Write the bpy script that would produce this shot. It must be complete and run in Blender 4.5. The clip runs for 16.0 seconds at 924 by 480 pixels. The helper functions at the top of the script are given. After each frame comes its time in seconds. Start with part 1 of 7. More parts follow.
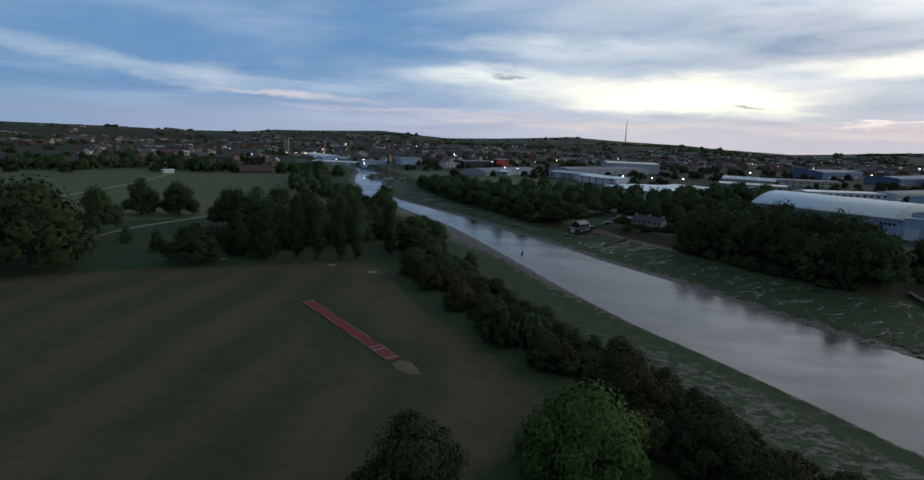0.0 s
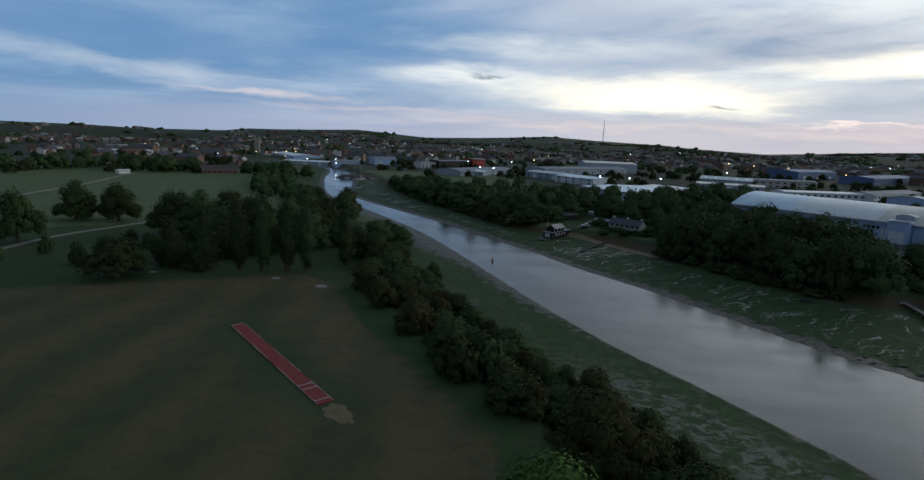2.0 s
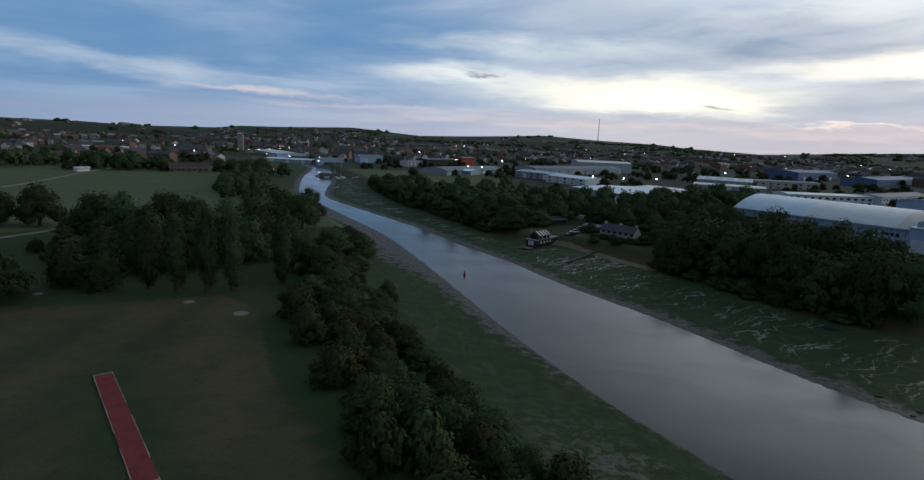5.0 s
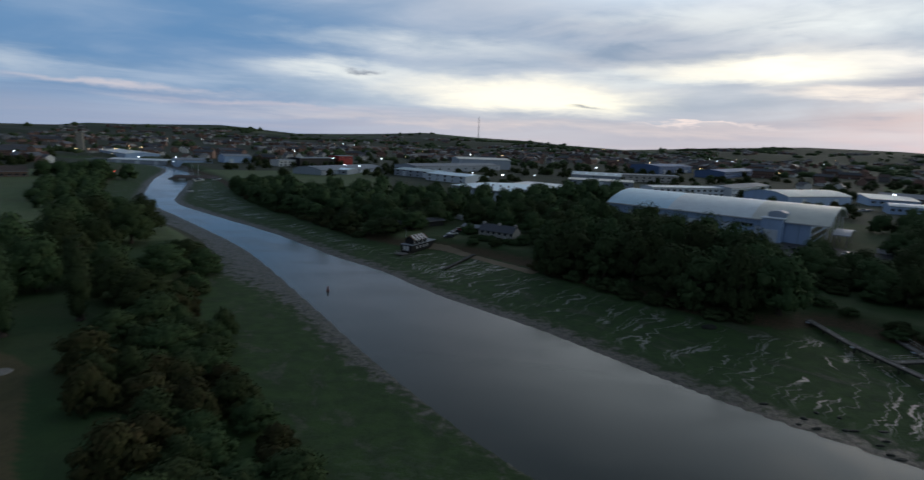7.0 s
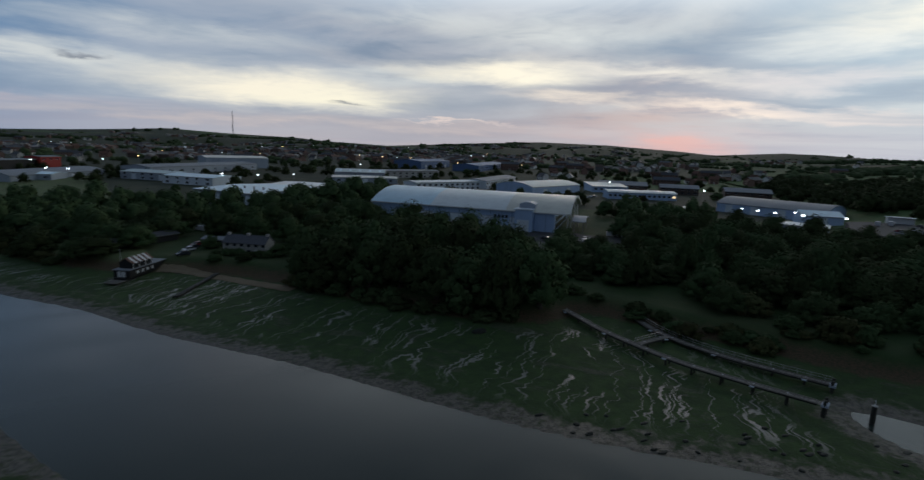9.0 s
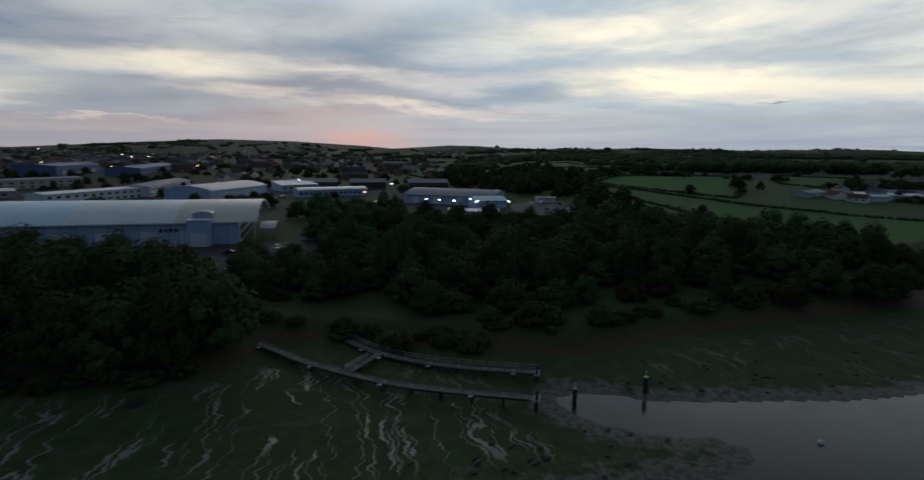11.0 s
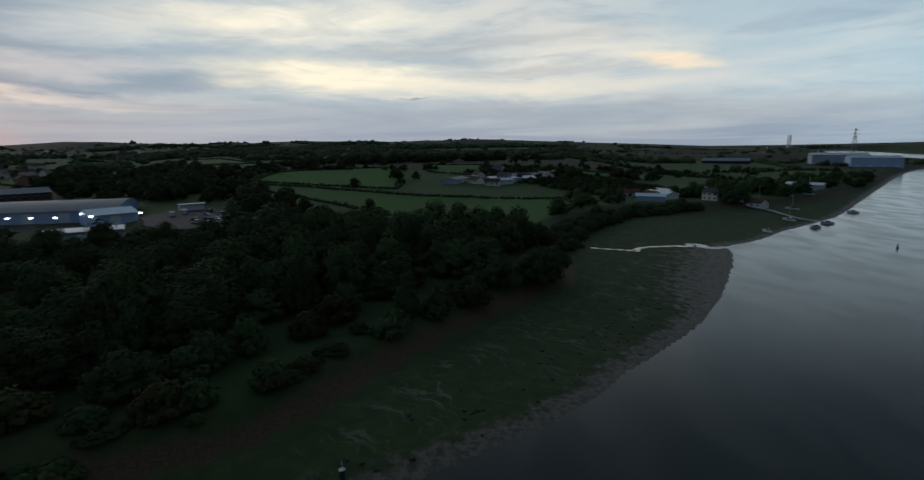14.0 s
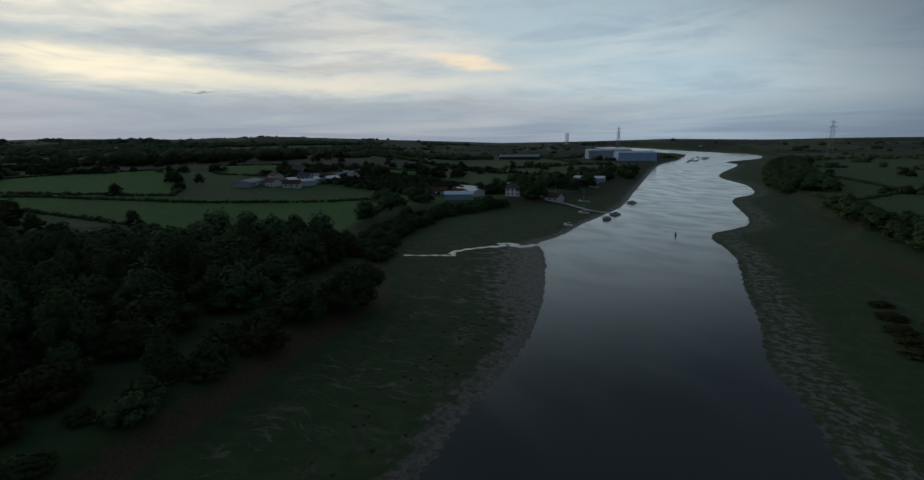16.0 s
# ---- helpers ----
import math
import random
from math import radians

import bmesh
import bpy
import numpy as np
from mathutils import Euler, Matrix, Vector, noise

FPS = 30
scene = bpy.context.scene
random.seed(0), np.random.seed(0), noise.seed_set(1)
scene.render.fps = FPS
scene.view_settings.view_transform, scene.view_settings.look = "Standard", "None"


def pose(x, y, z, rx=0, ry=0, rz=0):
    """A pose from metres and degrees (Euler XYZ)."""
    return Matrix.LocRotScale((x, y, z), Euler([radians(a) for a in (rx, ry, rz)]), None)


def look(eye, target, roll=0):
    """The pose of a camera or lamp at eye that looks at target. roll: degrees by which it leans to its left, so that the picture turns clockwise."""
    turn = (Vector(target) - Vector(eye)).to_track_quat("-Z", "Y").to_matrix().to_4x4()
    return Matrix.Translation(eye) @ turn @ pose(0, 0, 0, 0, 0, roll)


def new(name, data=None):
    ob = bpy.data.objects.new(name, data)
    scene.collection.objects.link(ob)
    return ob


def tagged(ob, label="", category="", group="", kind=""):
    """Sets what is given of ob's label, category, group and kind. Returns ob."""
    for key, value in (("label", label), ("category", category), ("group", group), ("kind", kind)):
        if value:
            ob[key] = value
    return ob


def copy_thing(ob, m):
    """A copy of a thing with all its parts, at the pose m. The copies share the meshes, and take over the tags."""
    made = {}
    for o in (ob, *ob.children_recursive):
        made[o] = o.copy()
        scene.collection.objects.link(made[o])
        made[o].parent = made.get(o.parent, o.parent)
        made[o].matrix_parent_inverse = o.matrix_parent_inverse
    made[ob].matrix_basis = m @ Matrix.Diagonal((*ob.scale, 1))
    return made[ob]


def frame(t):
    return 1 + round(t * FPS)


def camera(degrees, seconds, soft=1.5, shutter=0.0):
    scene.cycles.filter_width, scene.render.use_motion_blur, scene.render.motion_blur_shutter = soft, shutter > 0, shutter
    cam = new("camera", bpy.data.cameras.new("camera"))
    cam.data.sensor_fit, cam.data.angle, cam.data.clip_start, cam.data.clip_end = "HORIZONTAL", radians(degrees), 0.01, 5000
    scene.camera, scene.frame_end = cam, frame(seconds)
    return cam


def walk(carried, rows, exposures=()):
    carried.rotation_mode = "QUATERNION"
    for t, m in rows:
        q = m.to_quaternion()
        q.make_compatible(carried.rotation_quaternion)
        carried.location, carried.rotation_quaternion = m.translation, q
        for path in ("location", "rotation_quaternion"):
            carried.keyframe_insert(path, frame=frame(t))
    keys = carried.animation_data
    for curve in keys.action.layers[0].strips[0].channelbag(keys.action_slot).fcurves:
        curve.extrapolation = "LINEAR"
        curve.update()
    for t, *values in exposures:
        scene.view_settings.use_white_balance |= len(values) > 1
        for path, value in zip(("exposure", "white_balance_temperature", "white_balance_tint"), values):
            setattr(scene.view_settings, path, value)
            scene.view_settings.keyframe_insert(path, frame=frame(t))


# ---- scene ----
cam = camera(80.4, 16.0, soft=1.35, shutter=0.4)
PATH = [
    (0, (-5.501, -5.917, 42.026), (-5.8773, -3.9865, 41.6615), 2.32),
    (0.5, (-5.173, -1.956, 42.044), (-5.4953, -0.0161, 41.6808), 2.27),
    (1, (-4.720, 2.086, 42.041), (-5.0326, 4.0280, 41.6787), 2.28),
    (1.5, (-4.210, 6.201, 41.991), (-4.5173, 8.1432, 41.6290), 2.39),
    (2, (-3.703, 10.416, 41.907), (-4.0061, 12.3589, 41.5436), 2.42),
    (2.5, (-3.111, 14.801, 41.822), (-3.4115, 16.7440, 41.4569), 2.57),
    (3, (-2.489, 19.254, 41.719), (-2.7853, 21.1981, 41.3534), 2.63),
    (3.5, (-1.827, 23.718, 41.618), (-2.1188, 25.6622, 41.2533), 2.68),
    (6, (2.223, 46.338, 41.002), (1.9553, 48.2847, 40.6310), 2.73),
    (6.5, (3.218, 50.782, 40.976), (3.0863, 52.7434, 40.6078), 2.78),
    (7, (4.335, 55.255, 40.982), (4.4596, 57.2185, 40.6241), 2.45),
    (7.5, (5.586, 59.741, 41.023), (5.9929, 61.6675, 40.6727), 2.13),
    (8, (7.225, 64.031, 41.088), (7.8635, 65.8948, 40.7440), 1.76),
    (8.2, (8.125, 65.620, 41.106), (8.8067, 67.4683, 40.7636), 1.96),
    (10.3, (20.450, 80.831, 41.548), (21.8952, 82.1740, 41.2179), 1.15),
    (10.5, (21.910, 82.225, 41.574), (23.4370, 83.4756, 41.2473), 1.04),
    (11, (26.255, 85.398, 41.692), (27.9425, 86.4202, 41.3648), 0.73),
    (11.5, (31.124, 87.894, 41.795), (32.9283, 88.6922, 41.4665), 0.35),
    (12, (36.377, 89.765, 41.883), (38.2336, 90.4310, 41.5515), 0.14),
    (12.5, (41.686, 91.062, 42.013), (43.5886, 91.5797, 41.6771), 0.13),
    (13, (47.056, 91.946, 42.118), (49.0071, 92.2249, 41.7789), -0.10),
    (13.5, (52.556, 92.412, 42.182), (54.5249, 92.4889, 41.8375), -0.31),
    (14, (58.225, 92.318, 42.202), (60.1921, 92.2259, 41.8538), -0.43),
    (14.5, (64.026, 91.651, 42.201), (65.9751, 91.3722, 41.8503), -0.50),
    (15, (69.848, 90.365, 42.188), (71.7580, 89.8890, 41.8334), -0.62),
    (15.5, (75.611, 88.591, 42.184), (77.4752, 87.9639, 41.8243), -0.58),
    (16, (81.311, 86.570, 42.183), (83.1265, 85.8137, 41.8207), -0.52),
]
walk(cam, [(t, look(eye, target, roll)) for t, eye, target, roll in PATH],
     exposures=[(0, 0.5), (6, 0.45), (8.2, 0.2), (10.3, -0.16), (13, -0.25), (16, -0.38)])

# ---- dusk sky and the last of the sun ----
SUN_AZ, SUN_EL = 46.0, 9.0
world = bpy.data.worlds.new("dusk_sky")
scene.world = world
world.use_nodes = True
scene.view_settings.exposure = 0.0


class Nodes:
    """Small helper to write node trees."""

    def __init__(self, tree):
        self.t = tree
        self.t.nodes.clear()

    def add(self, kind, **kw):
        n = self.t.nodes.new(kind)
        for k, v in kw.items():
            if k == "op":
                n.operation = v
            elif k == "dims":
                n.noise_dimensions = v
            elif k == "attr":
                n.attribute_name = v
        return n

    def put(self, sock, v):
        if isinstance(v, bpy.types.NodeSocket):
            self.t.links.new(v, sock)
        elif v is not None:
            sock.default_value = v

    def m(self, op, a, b=0.0, c=None, clamp=False):
        n = self.add("ShaderNodeMath", op=op)
        n.use_clamp = clamp
        self.put(n.inputs[0], a)
        self.put(n.inputs[1], b)
        if c is not None:
            self.put(n.inputs[2], c)
        return n.outputs[0]

    def step(self, v, lo, hi, a=0.0, b=1.0):
        n = self.add("ShaderNodeMapRange")
        n.interpolation_type = "SMOOTHSTEP"
        for i, x in enumerate((v, lo, hi, a, b)):
            self.put(n.inputs[i], x)
        return n.outputs[0]

    def mix(self, f, a, b, blend="MIX"):
        n = self.add("ShaderNodeMix")
        n.data_type = "RGBA"
        n.blend_type = blend
        self.put(n.inputs[0], f)
        for s, v in ((n.inputs[6], a), (n.inputs[7], b)):
            self.put(s, (*v, 1) if isinstance(v, tuple) and len(v) == 3 else v)
        return n.outputs[2]

    def noise(self, vec, scale, detail=4.0, rough=0.5, distort=0.0):
        n = self.add("ShaderNodeTexNoise")
        self.put(n.inputs["Vector"], vec)
        n.inputs["Scale"].default_value = scale
        n.inputs["Detail"].default_value = detail
        n.inputs["Roughness"].default_value = rough
        n.inputs["Distortion"].default_value = distort
        return n.outputs["Fac"]

    def scaled(self, vec, xyz, loc=(0, 0, 0), rot=(0, 0, 0)):
        n = self.add("ShaderNodeMapping")
        self.put(n.inputs[0], vec)
        n.inputs["Scale"].default_value = xyz
        n.inputs["Location"].default_value = loc
        n.inputs["Rotation"].default_value = rot
        return n.outputs[0]

    def xyz(self, x, y, z):
        n = self.add("ShaderNodeCombineXYZ")
        for i, v in enumerate((x, y, z)):
            self.put(n.inputs[i], v)
        return n.outputs[0]

    def parts(self, v):
        n = self.add("ShaderNodeSeparateXYZ")
        self.put(n.inputs[0], v)
        return n.outputs


def build_sky():
    k = Nodes(world.node_tree)
    way = k.add("ShaderNodeTexCoord").outputs["Generated"]
    x, y, z = k.parts(way)
    az = k.m("MULTIPLY", k.m("ARCTAN2", x, y), 57.296)          # degrees clockwise from +y
    el = k.m("MULTIPLY", k.m("ARCSINE", z), 57.296)
    # cloud sheets close up towards the horizon
    rise = k.m("LOGARITHM", k.m("ADD", k.m("MAXIMUM", z, 0.0), 0.05), 2.718)

    def layer(ka, ke, sa, se, lean, detail, rough, warp):
        u = k.m("ADD", k.m("MULTIPLY", az, ka), sa)
        v = k.m("ADD", k.m("ADD", k.m("MULTIPLY", rise, ke), se), k.m("MULTIPLY", az, lean))
        return k.noise(k.xyz(u, v, 0.0), 1.0, detail, rough, warp)

    broad = layer(0.035, 1.5, 5.3, 1.7, -0.006, 4, 0.52, 0.6)
    streak = layer(0.055, 3.2, 2.2, 0.4, -0.012, 6, 0.56, 0.7)
    fine = layer(0.13, 7.5, 0.3, 4.2, 0.018, 6, 0.60, 0.8)
    # the drift that frays the edges of the single clouds
    swirl = k.noise(k.xyz(k.m("MULTIPLY", az, 0.085), k.m("MULTIPLY", el, 0.42), 0.0), 1.0, 6, 0.60, 0.3)
    swirl2 = k.noise(k.xyz(k.m("MULTIPLY", az, 0.11), k.m("MULTIPLY", el, 0.50), 9.0), 1.0, 6, 0.60, 0.3)
    at = k.xyz(k.m("ADD", az, k.m("MULTIPLY", k.m("SUBTRACT", swirl, 0.5), 15.0)),
               k.m("ADD", el, k.m("MULTIPLY", k.m("SUBTRACT", swirl2, 0.5), 3.2)), 0.0)
    edge = k.m("ADD", k.m("MULTIPLY", fine, 0.6), k.m("MULTIPLY", streak, 0.5))
    grain = k.step(edge, 0.36, 0.70, 0.45, 1.1)

    def patch(a, e, wa, we, lean=0.0):
        """A soft-edged cloud round a bearing and a height, in degrees."""
        n = k.add("ShaderNodeMapping")
        n.vector_type = "TEXTURE"
        k.put(n.inputs[0], at)
        n.inputs["Location"].default_value = (a, e, 0)
        n.inputs["Rotation"].default_value = (0, 0, math.atan(lean))
        n.inputs["Scale"].default_value = (wa, we, 1)
        v = k.add("ShaderNodeVectorMath", op="LENGTH")
        k.put(v.inputs[0], n.outputs[0])
        return k.step(v.outputs["Value"], 1.75, 0.0)

    def by_bearing(*stops):
        c = stops[0][1]
        for (a0, _), (a1, tone) in zip(stops, stops[1:]):
            c = k.mix(k.step(az, a0, a1), c, tone)
        return c

    clear = by_bearing((-60, (0.100, 0.215, 0.395)), (-22, (0.105, 0.225, 0.41)), (8, (0.26, 0.345, 0.475)), (40, (0.235, 0.315, 0.42)),
                       (62, (0.315, 0.43, 0.53)), (100, (0.45, 0.54, 0.59)), (140, (0.43, 0.58, 0.665)))
    sky = k.add("ShaderNodeTexSky")
    sky.sky_type, sky.sun_disc = "NISHITA", False
    sky.sun_elevation, sky.sun_rotation = radians(2.0), radians(SUN_AZ)
    col = k.mix(0.01, clear, sky.outputs[0])
    veil = by_bearing((-60, (0.25, 0.37, 0.52)), (-15, (0.40, 0.47, 0.58)), (20, (0.48, 0.505, 0.56)), (60, (0.62, 0.64, 0.63)), (105, (0.70, 0.69, 0.64)), (140, (0.56, 0.65, 0.69)))
    sheet = k.step(k.m("ADD", k.m("MULTIPLY", broad, 0.55), k.m("MULTIPLY", streak, 0.45)), 0.40, 0.64)
    col = k.mix(k.m("MULTIPLY", sheet, k.step(az, -50, 10, 0.55, 0.85)), col, veil)
    shade = by_bearing((-60, (0.115, 0.215, 0.36)), (-10, (0.20, 0.29, 0.425)), (30, (0.215, 0.285, 0.385)), (90, (0.30, 0.36, 0.43)), (140, (0.34, 0.45, 0.545)))
    col = k.mix(k.m("MULTIPLY", k.step(k.m("ADD", k.m("MULTIPLY", streak, 0.6), k.m("MULTIPLY", fine, 0.4)), 0.50, 0.30), 0.65), col, shade)

    cream, pale, blue, slate, dusky = (1.02, 0.955, 0.79), (0.70, 0.735, 0.73), (0.105, 0.225, 0.41), (0.235, 0.295, 0.39), (0.16, 0.19, 0.255)

    def lay(col, a, e, wa, we, lean, how, tone, even=0.0):
        return k.mix(k.m("MULTIPLY", k.m("MULTIPLY", patch(a, e, wa, we, lean), k.m("MAXIMUM", grain, even)), how, clamp=True), col, tone)

    # gaps of open sky and the thick grey bars
    col = lay(col, -36, 7.6, 16, 2.0, -0.04, 0.75, blue, 0.8)
    col = lay(col, -20, 9.4, 12, 3.0, -0.10, 0.70, blue, 0.8)
    col = lay(col, 23, 4.2, 9, 0.9, 0.00, 0.75, slate, 0.7)
    col = lay(col, 21, 8.6, 9, 0.7, 0.02, 0.50, slate)
    col = lay(col, 48, 9.8, 10, 1.7, -0.12, 0.70, (0.20, 0.29, 0.40), 0.8)
    col = lay(col, 44, 5.9, 10, 0.7, -0.03, 0.60, slate, 0.6)
    col = lay(col, 67, 5.6, 9, 0.9, 0.10, 0.70, (0.27, 0.33, 0.41), 0.7)
    col = lay(col, 92, 9.4, 14, 0.6, 0.06, 0.55, (0.36, 0.39, 0.42), 0.5)
    col = lay(col, 100, 7.0, 9, 0.5, 0.05, 0.60, (0.40, 0.40, 0.42), 0.5)
    # banks that still catch the sun
    col = lay(col, 5, 5.0, 20, 2.3, 0.0, 0.55, pale, 0.8)
    col = lay(col, -9, 6.3, 6, 0.9, -0.02, 0.95, pale)
    col = lay(col, -1, 9.1, 12, 0.9, -0.02, 0.55, pale)
    col = lay(col, 9, 4.7, 11, 1.5, -0.02, 1.15, cream, 0.8)
    col = lay(col, 13, 4.0, 6, 0.9, 0.0, 0.80, (1.05, 1.00, 0.80), 0.8)
    col = lay(col, 22, 6.6, 9, 0.7, 0.04, 0.70, pale)
    col = lay(col, 31, 7.4, 8, 1.1, -0.03, 1.05, cream)
    col = lay(col, 39, 5.3, 6, 0.5, -0.02, 0.95, (0.85, 0.76, 0.66))
    col = lay(col, 37, 11.0, 10, 1.3, 0.02, 0.85, pale)
    col = lay(col, 25, 11.9, 10, 0.9, 0.0, 0.60, pale)
    col = lay(col, 44, 7.6, 11, 0.7, -0.11, 0.90, (0.84, 0.80, 0.72))
    col = lay(col, 51, 4.3, 6, 0.35, -0.05, 1.15, (0.88, 0.76, 0.66))
    col = lay(col, 63, 3.7, 8, 0.40, -0.07, 0.95, (0.80, 0.70, 0.64))
    col = lay(col, 59, 6.7, 6, 0.9, 0.10, 0.75, (0.70, 0.66, 0.65))
    col = lay(col, 60, 9.6, 7, 1.1, 0.05, 0.65, pale)
    col = lay(col, 76, 11.4, 13, 2.0, 0.04, 1.05, (1.0, 0.93, 0.76), 0.6)
    col = lay(col, 81, 6.5, 12, 1.4, -0.05, 1.10, (1.02, 0.93, 0.72), 0.6)
    col = lay(col, 98, 5.4, 14, 0.9, 0.02, 0.70, (0.86, 0.80, 0.66))
    col = lay(col, 106, 8.4, 11, 1.1, 0.06, 0.75, (0.84, 0.80, 0.70))
    col = lay(col, 113, 7.7, 3, 0.6, -0.08, 0.90, (1.02, 0.82, 0.58))
    col = lay(col, -37, 4.8, 9, 0.8, -0.06, 0.60, (0.47, 0.53, 0.60))
    col = lay(col, -47, 5.9, 8, 0.8, -0.10, 0.38, (0.47, 0.54, 0.61))
    col = lay(col, -27, 3.5, 8, 0.35, 0.0, 0.60, (0.66, 0.58, 0.58))
    col = lay(col, -16, 2.6, 13, 0.35, 0.0, 0.60, (0.60, 0.52, 0.54))
    # slate bar over the coast, haze at the horizon, rose where the sun went down
    col = lay(col, 104, 3.0, 42, 1.15, 0.0, 0.72, (0.33, 0.365, 0.425), 0.85)
    haze = by_bearing((-60, (0.20, 0.275, 0.40)), (-20, (0.34, 0.37, 0.475)), (12, (0.51, 0.475, 0.51)), (30, (0.47, 0.44, 0.48)), (60, (0.42, 0.42, 0.475)), (90, (0.31, 0.345, 0.42)), (140, (0.235, 0.30, 0.395)))
    col = k.mix(k.m("MULTIPLY", k.step(el, 3.9, 0.6), k.step(streak, 0.3, 0.65, 0.95, 0.62)), col, haze)
    col = lay(col, 10, 1.9, 24, 0.45, 0.0, 0.50, (0.74, 0.62, 0.56))
    col = lay(col, 25.5, 2.35, 5, 0.12, -0.02, 0.75, (0.86, 0.72, 0.66))
    col = lay(col, 48, 0.7, 4.5, 0.8, 0.0, 0.62, (0.86, 0.44, 0.37), 0.9)
    col = lay(col, 46, 1.8, 14, 0.6, 0.0, 0.22, (0.66, 0.48, 0.47), 0.7)
    # small dark scraps
    for a, e, wa, we in ((-6.6, 6.4, 1.6, 0.22), (14.2, 3.75, 2.2, 0.20), (87.2, 4.5, 1.5, 0.10)):
        col = lay(col, a, e, wa, we, -0.03, 0.75, dusky, 0.9)
    # the western half holds more of the last light than the south
    gain = k.step(az, 14, 86, 0.91, 1.27)
    col = k.mix(1.0, col, k.xyz(gain, gain, gain), "MULTIPLY")
    # the cloud deck higher up, which the river mirrors
    high = k.m("MULTIPLY", k.step(el, 11.0, 17.0), k.m("MULTIPLY", k.step(el, 34.0, 22.0), k.m("MULTIPLY", k.step(az, 0, 22), k.step(az, 74, 52))))
    col = k.mix(k.m("MULTIPLY", high, 0.9), col, (0.86, 0.95, 1.02))
    # dusk: overhead and to the east the dome is far dimmer
    west = k.m("ADD", k.m("MULTIPLY", x, math.sin(radians(SUN_AZ - 6))), k.m("MULTIPLY", y, math.cos(radians(SUN_AZ - 6))))
    dim = k.step(k.m("SUBTRACT", z, k.m("MULTIPLY", west, 0.30)), 0.12, 0.44)
    col = k.mix(dim, col, (0.088, 0.122, 0.175))
    col = k.mix(k.step(west, -0.05, -0.7), col, (0.095, 0.125, 0.18))
    col = k.mix(k.step(z, 0.0, -0.05), col, (0.10, 0.11, 0.12))
    bg = k.add("ShaderNodeBackground")
    k.put(bg.inputs[0], col)
    bg.inputs[1].default_value = 1.0
    out = k.add("ShaderNodeOutputWorld")
    k.t.links.new(bg.outputs[0], out.inputs[0])


build_sky()
sun_data = bpy.data.lights.new("sun", "SUN")
sun_data.energy, sun_data.angle, sun_data.color = 0.3, radians(25), (1.0, 0.86, 0.72)
sun = new("sun", sun_data)
sun.matrix_world = look((0, 0, 0), (-math.sin(radians(SUN_AZ)), -math.cos(radians(SUN_AZ)), -math.tan(radians(SUN_EL))))


# ---- materials ----
def material(name, rough=0.8, metal=0.0, spec=0.5):
    mat = bpy.data.materials.new(name)
    mat.use_nodes = True
    k = Nodes(mat.node_tree)
    bsdf = k.add("ShaderNodeBsdfPrincipled")
    bsdf.inputs["Roughness"].default_value = rough
    bsdf.inputs["Metallic"].default_value = metal
    bsdf.inputs["Specular IOR Level"].default_value = spec
    out = k.add("ShaderNodeOutputMaterial")
    k.t.links.new(bsdf.outputs[0], out.inputs[0])
    return mat, k, bsdf


def surface(name, col, col2=None, scale=1.0, rough=0.8, metal=0.0, spec=0.3, bump=0.0, island=0.0, stain=0.25):
    """A plain weathered surface: grain, large stains, and some change from piece to piece."""
    mat, k, bsdf = material(name, rough, metal, spec)
    co = k.add("ShaderNodeTexCoord").outputs["Object"]
    n1 = k.noise(co, 6.0 * scale, 5, 0.6)
    n2 = k.noise(co, 0.35 * scale, 4, 0.55, 0.4)
    c = k.mix(k.step(n1, 0.3, 0.7), col, col2 or tuple(v * 0.8 for v in col))
    c = k.mix(k.m("MULTIPLY", k.step(n2, 0.45, 0.75), stain), c, tuple(v * 0.55 for v in col))
    if island:
        oi = k.add("ShaderNodeObjectInfo").outputs["Random"]
        hsv = k.add("ShaderNodeHueSaturation")
        k.put(hsv.inputs["Value"], k.step(oi, 0, 1, 1 - island, 1 + island))
        k.put(hsv.inputs["Color"], c)
        c = hsv.outputs[0]
    k.put(bsdf.inputs["Base Color"], c)
    k.put(bsdf.inputs["Roughness"], k.step(n2, 0.3, 0.8, rough * 0.85, min(1, rough * 1.1)))
    if bump:
        b = k.add("ShaderNodeBump")
        b.inputs["Strength"].default_value = bump
        b.inputs["Distance"].default_value = 0.05
        k.put(b.inputs["Height"], n1)
        k.put(bsdf.inputs["Normal"], b.outputs[0])
    return mat


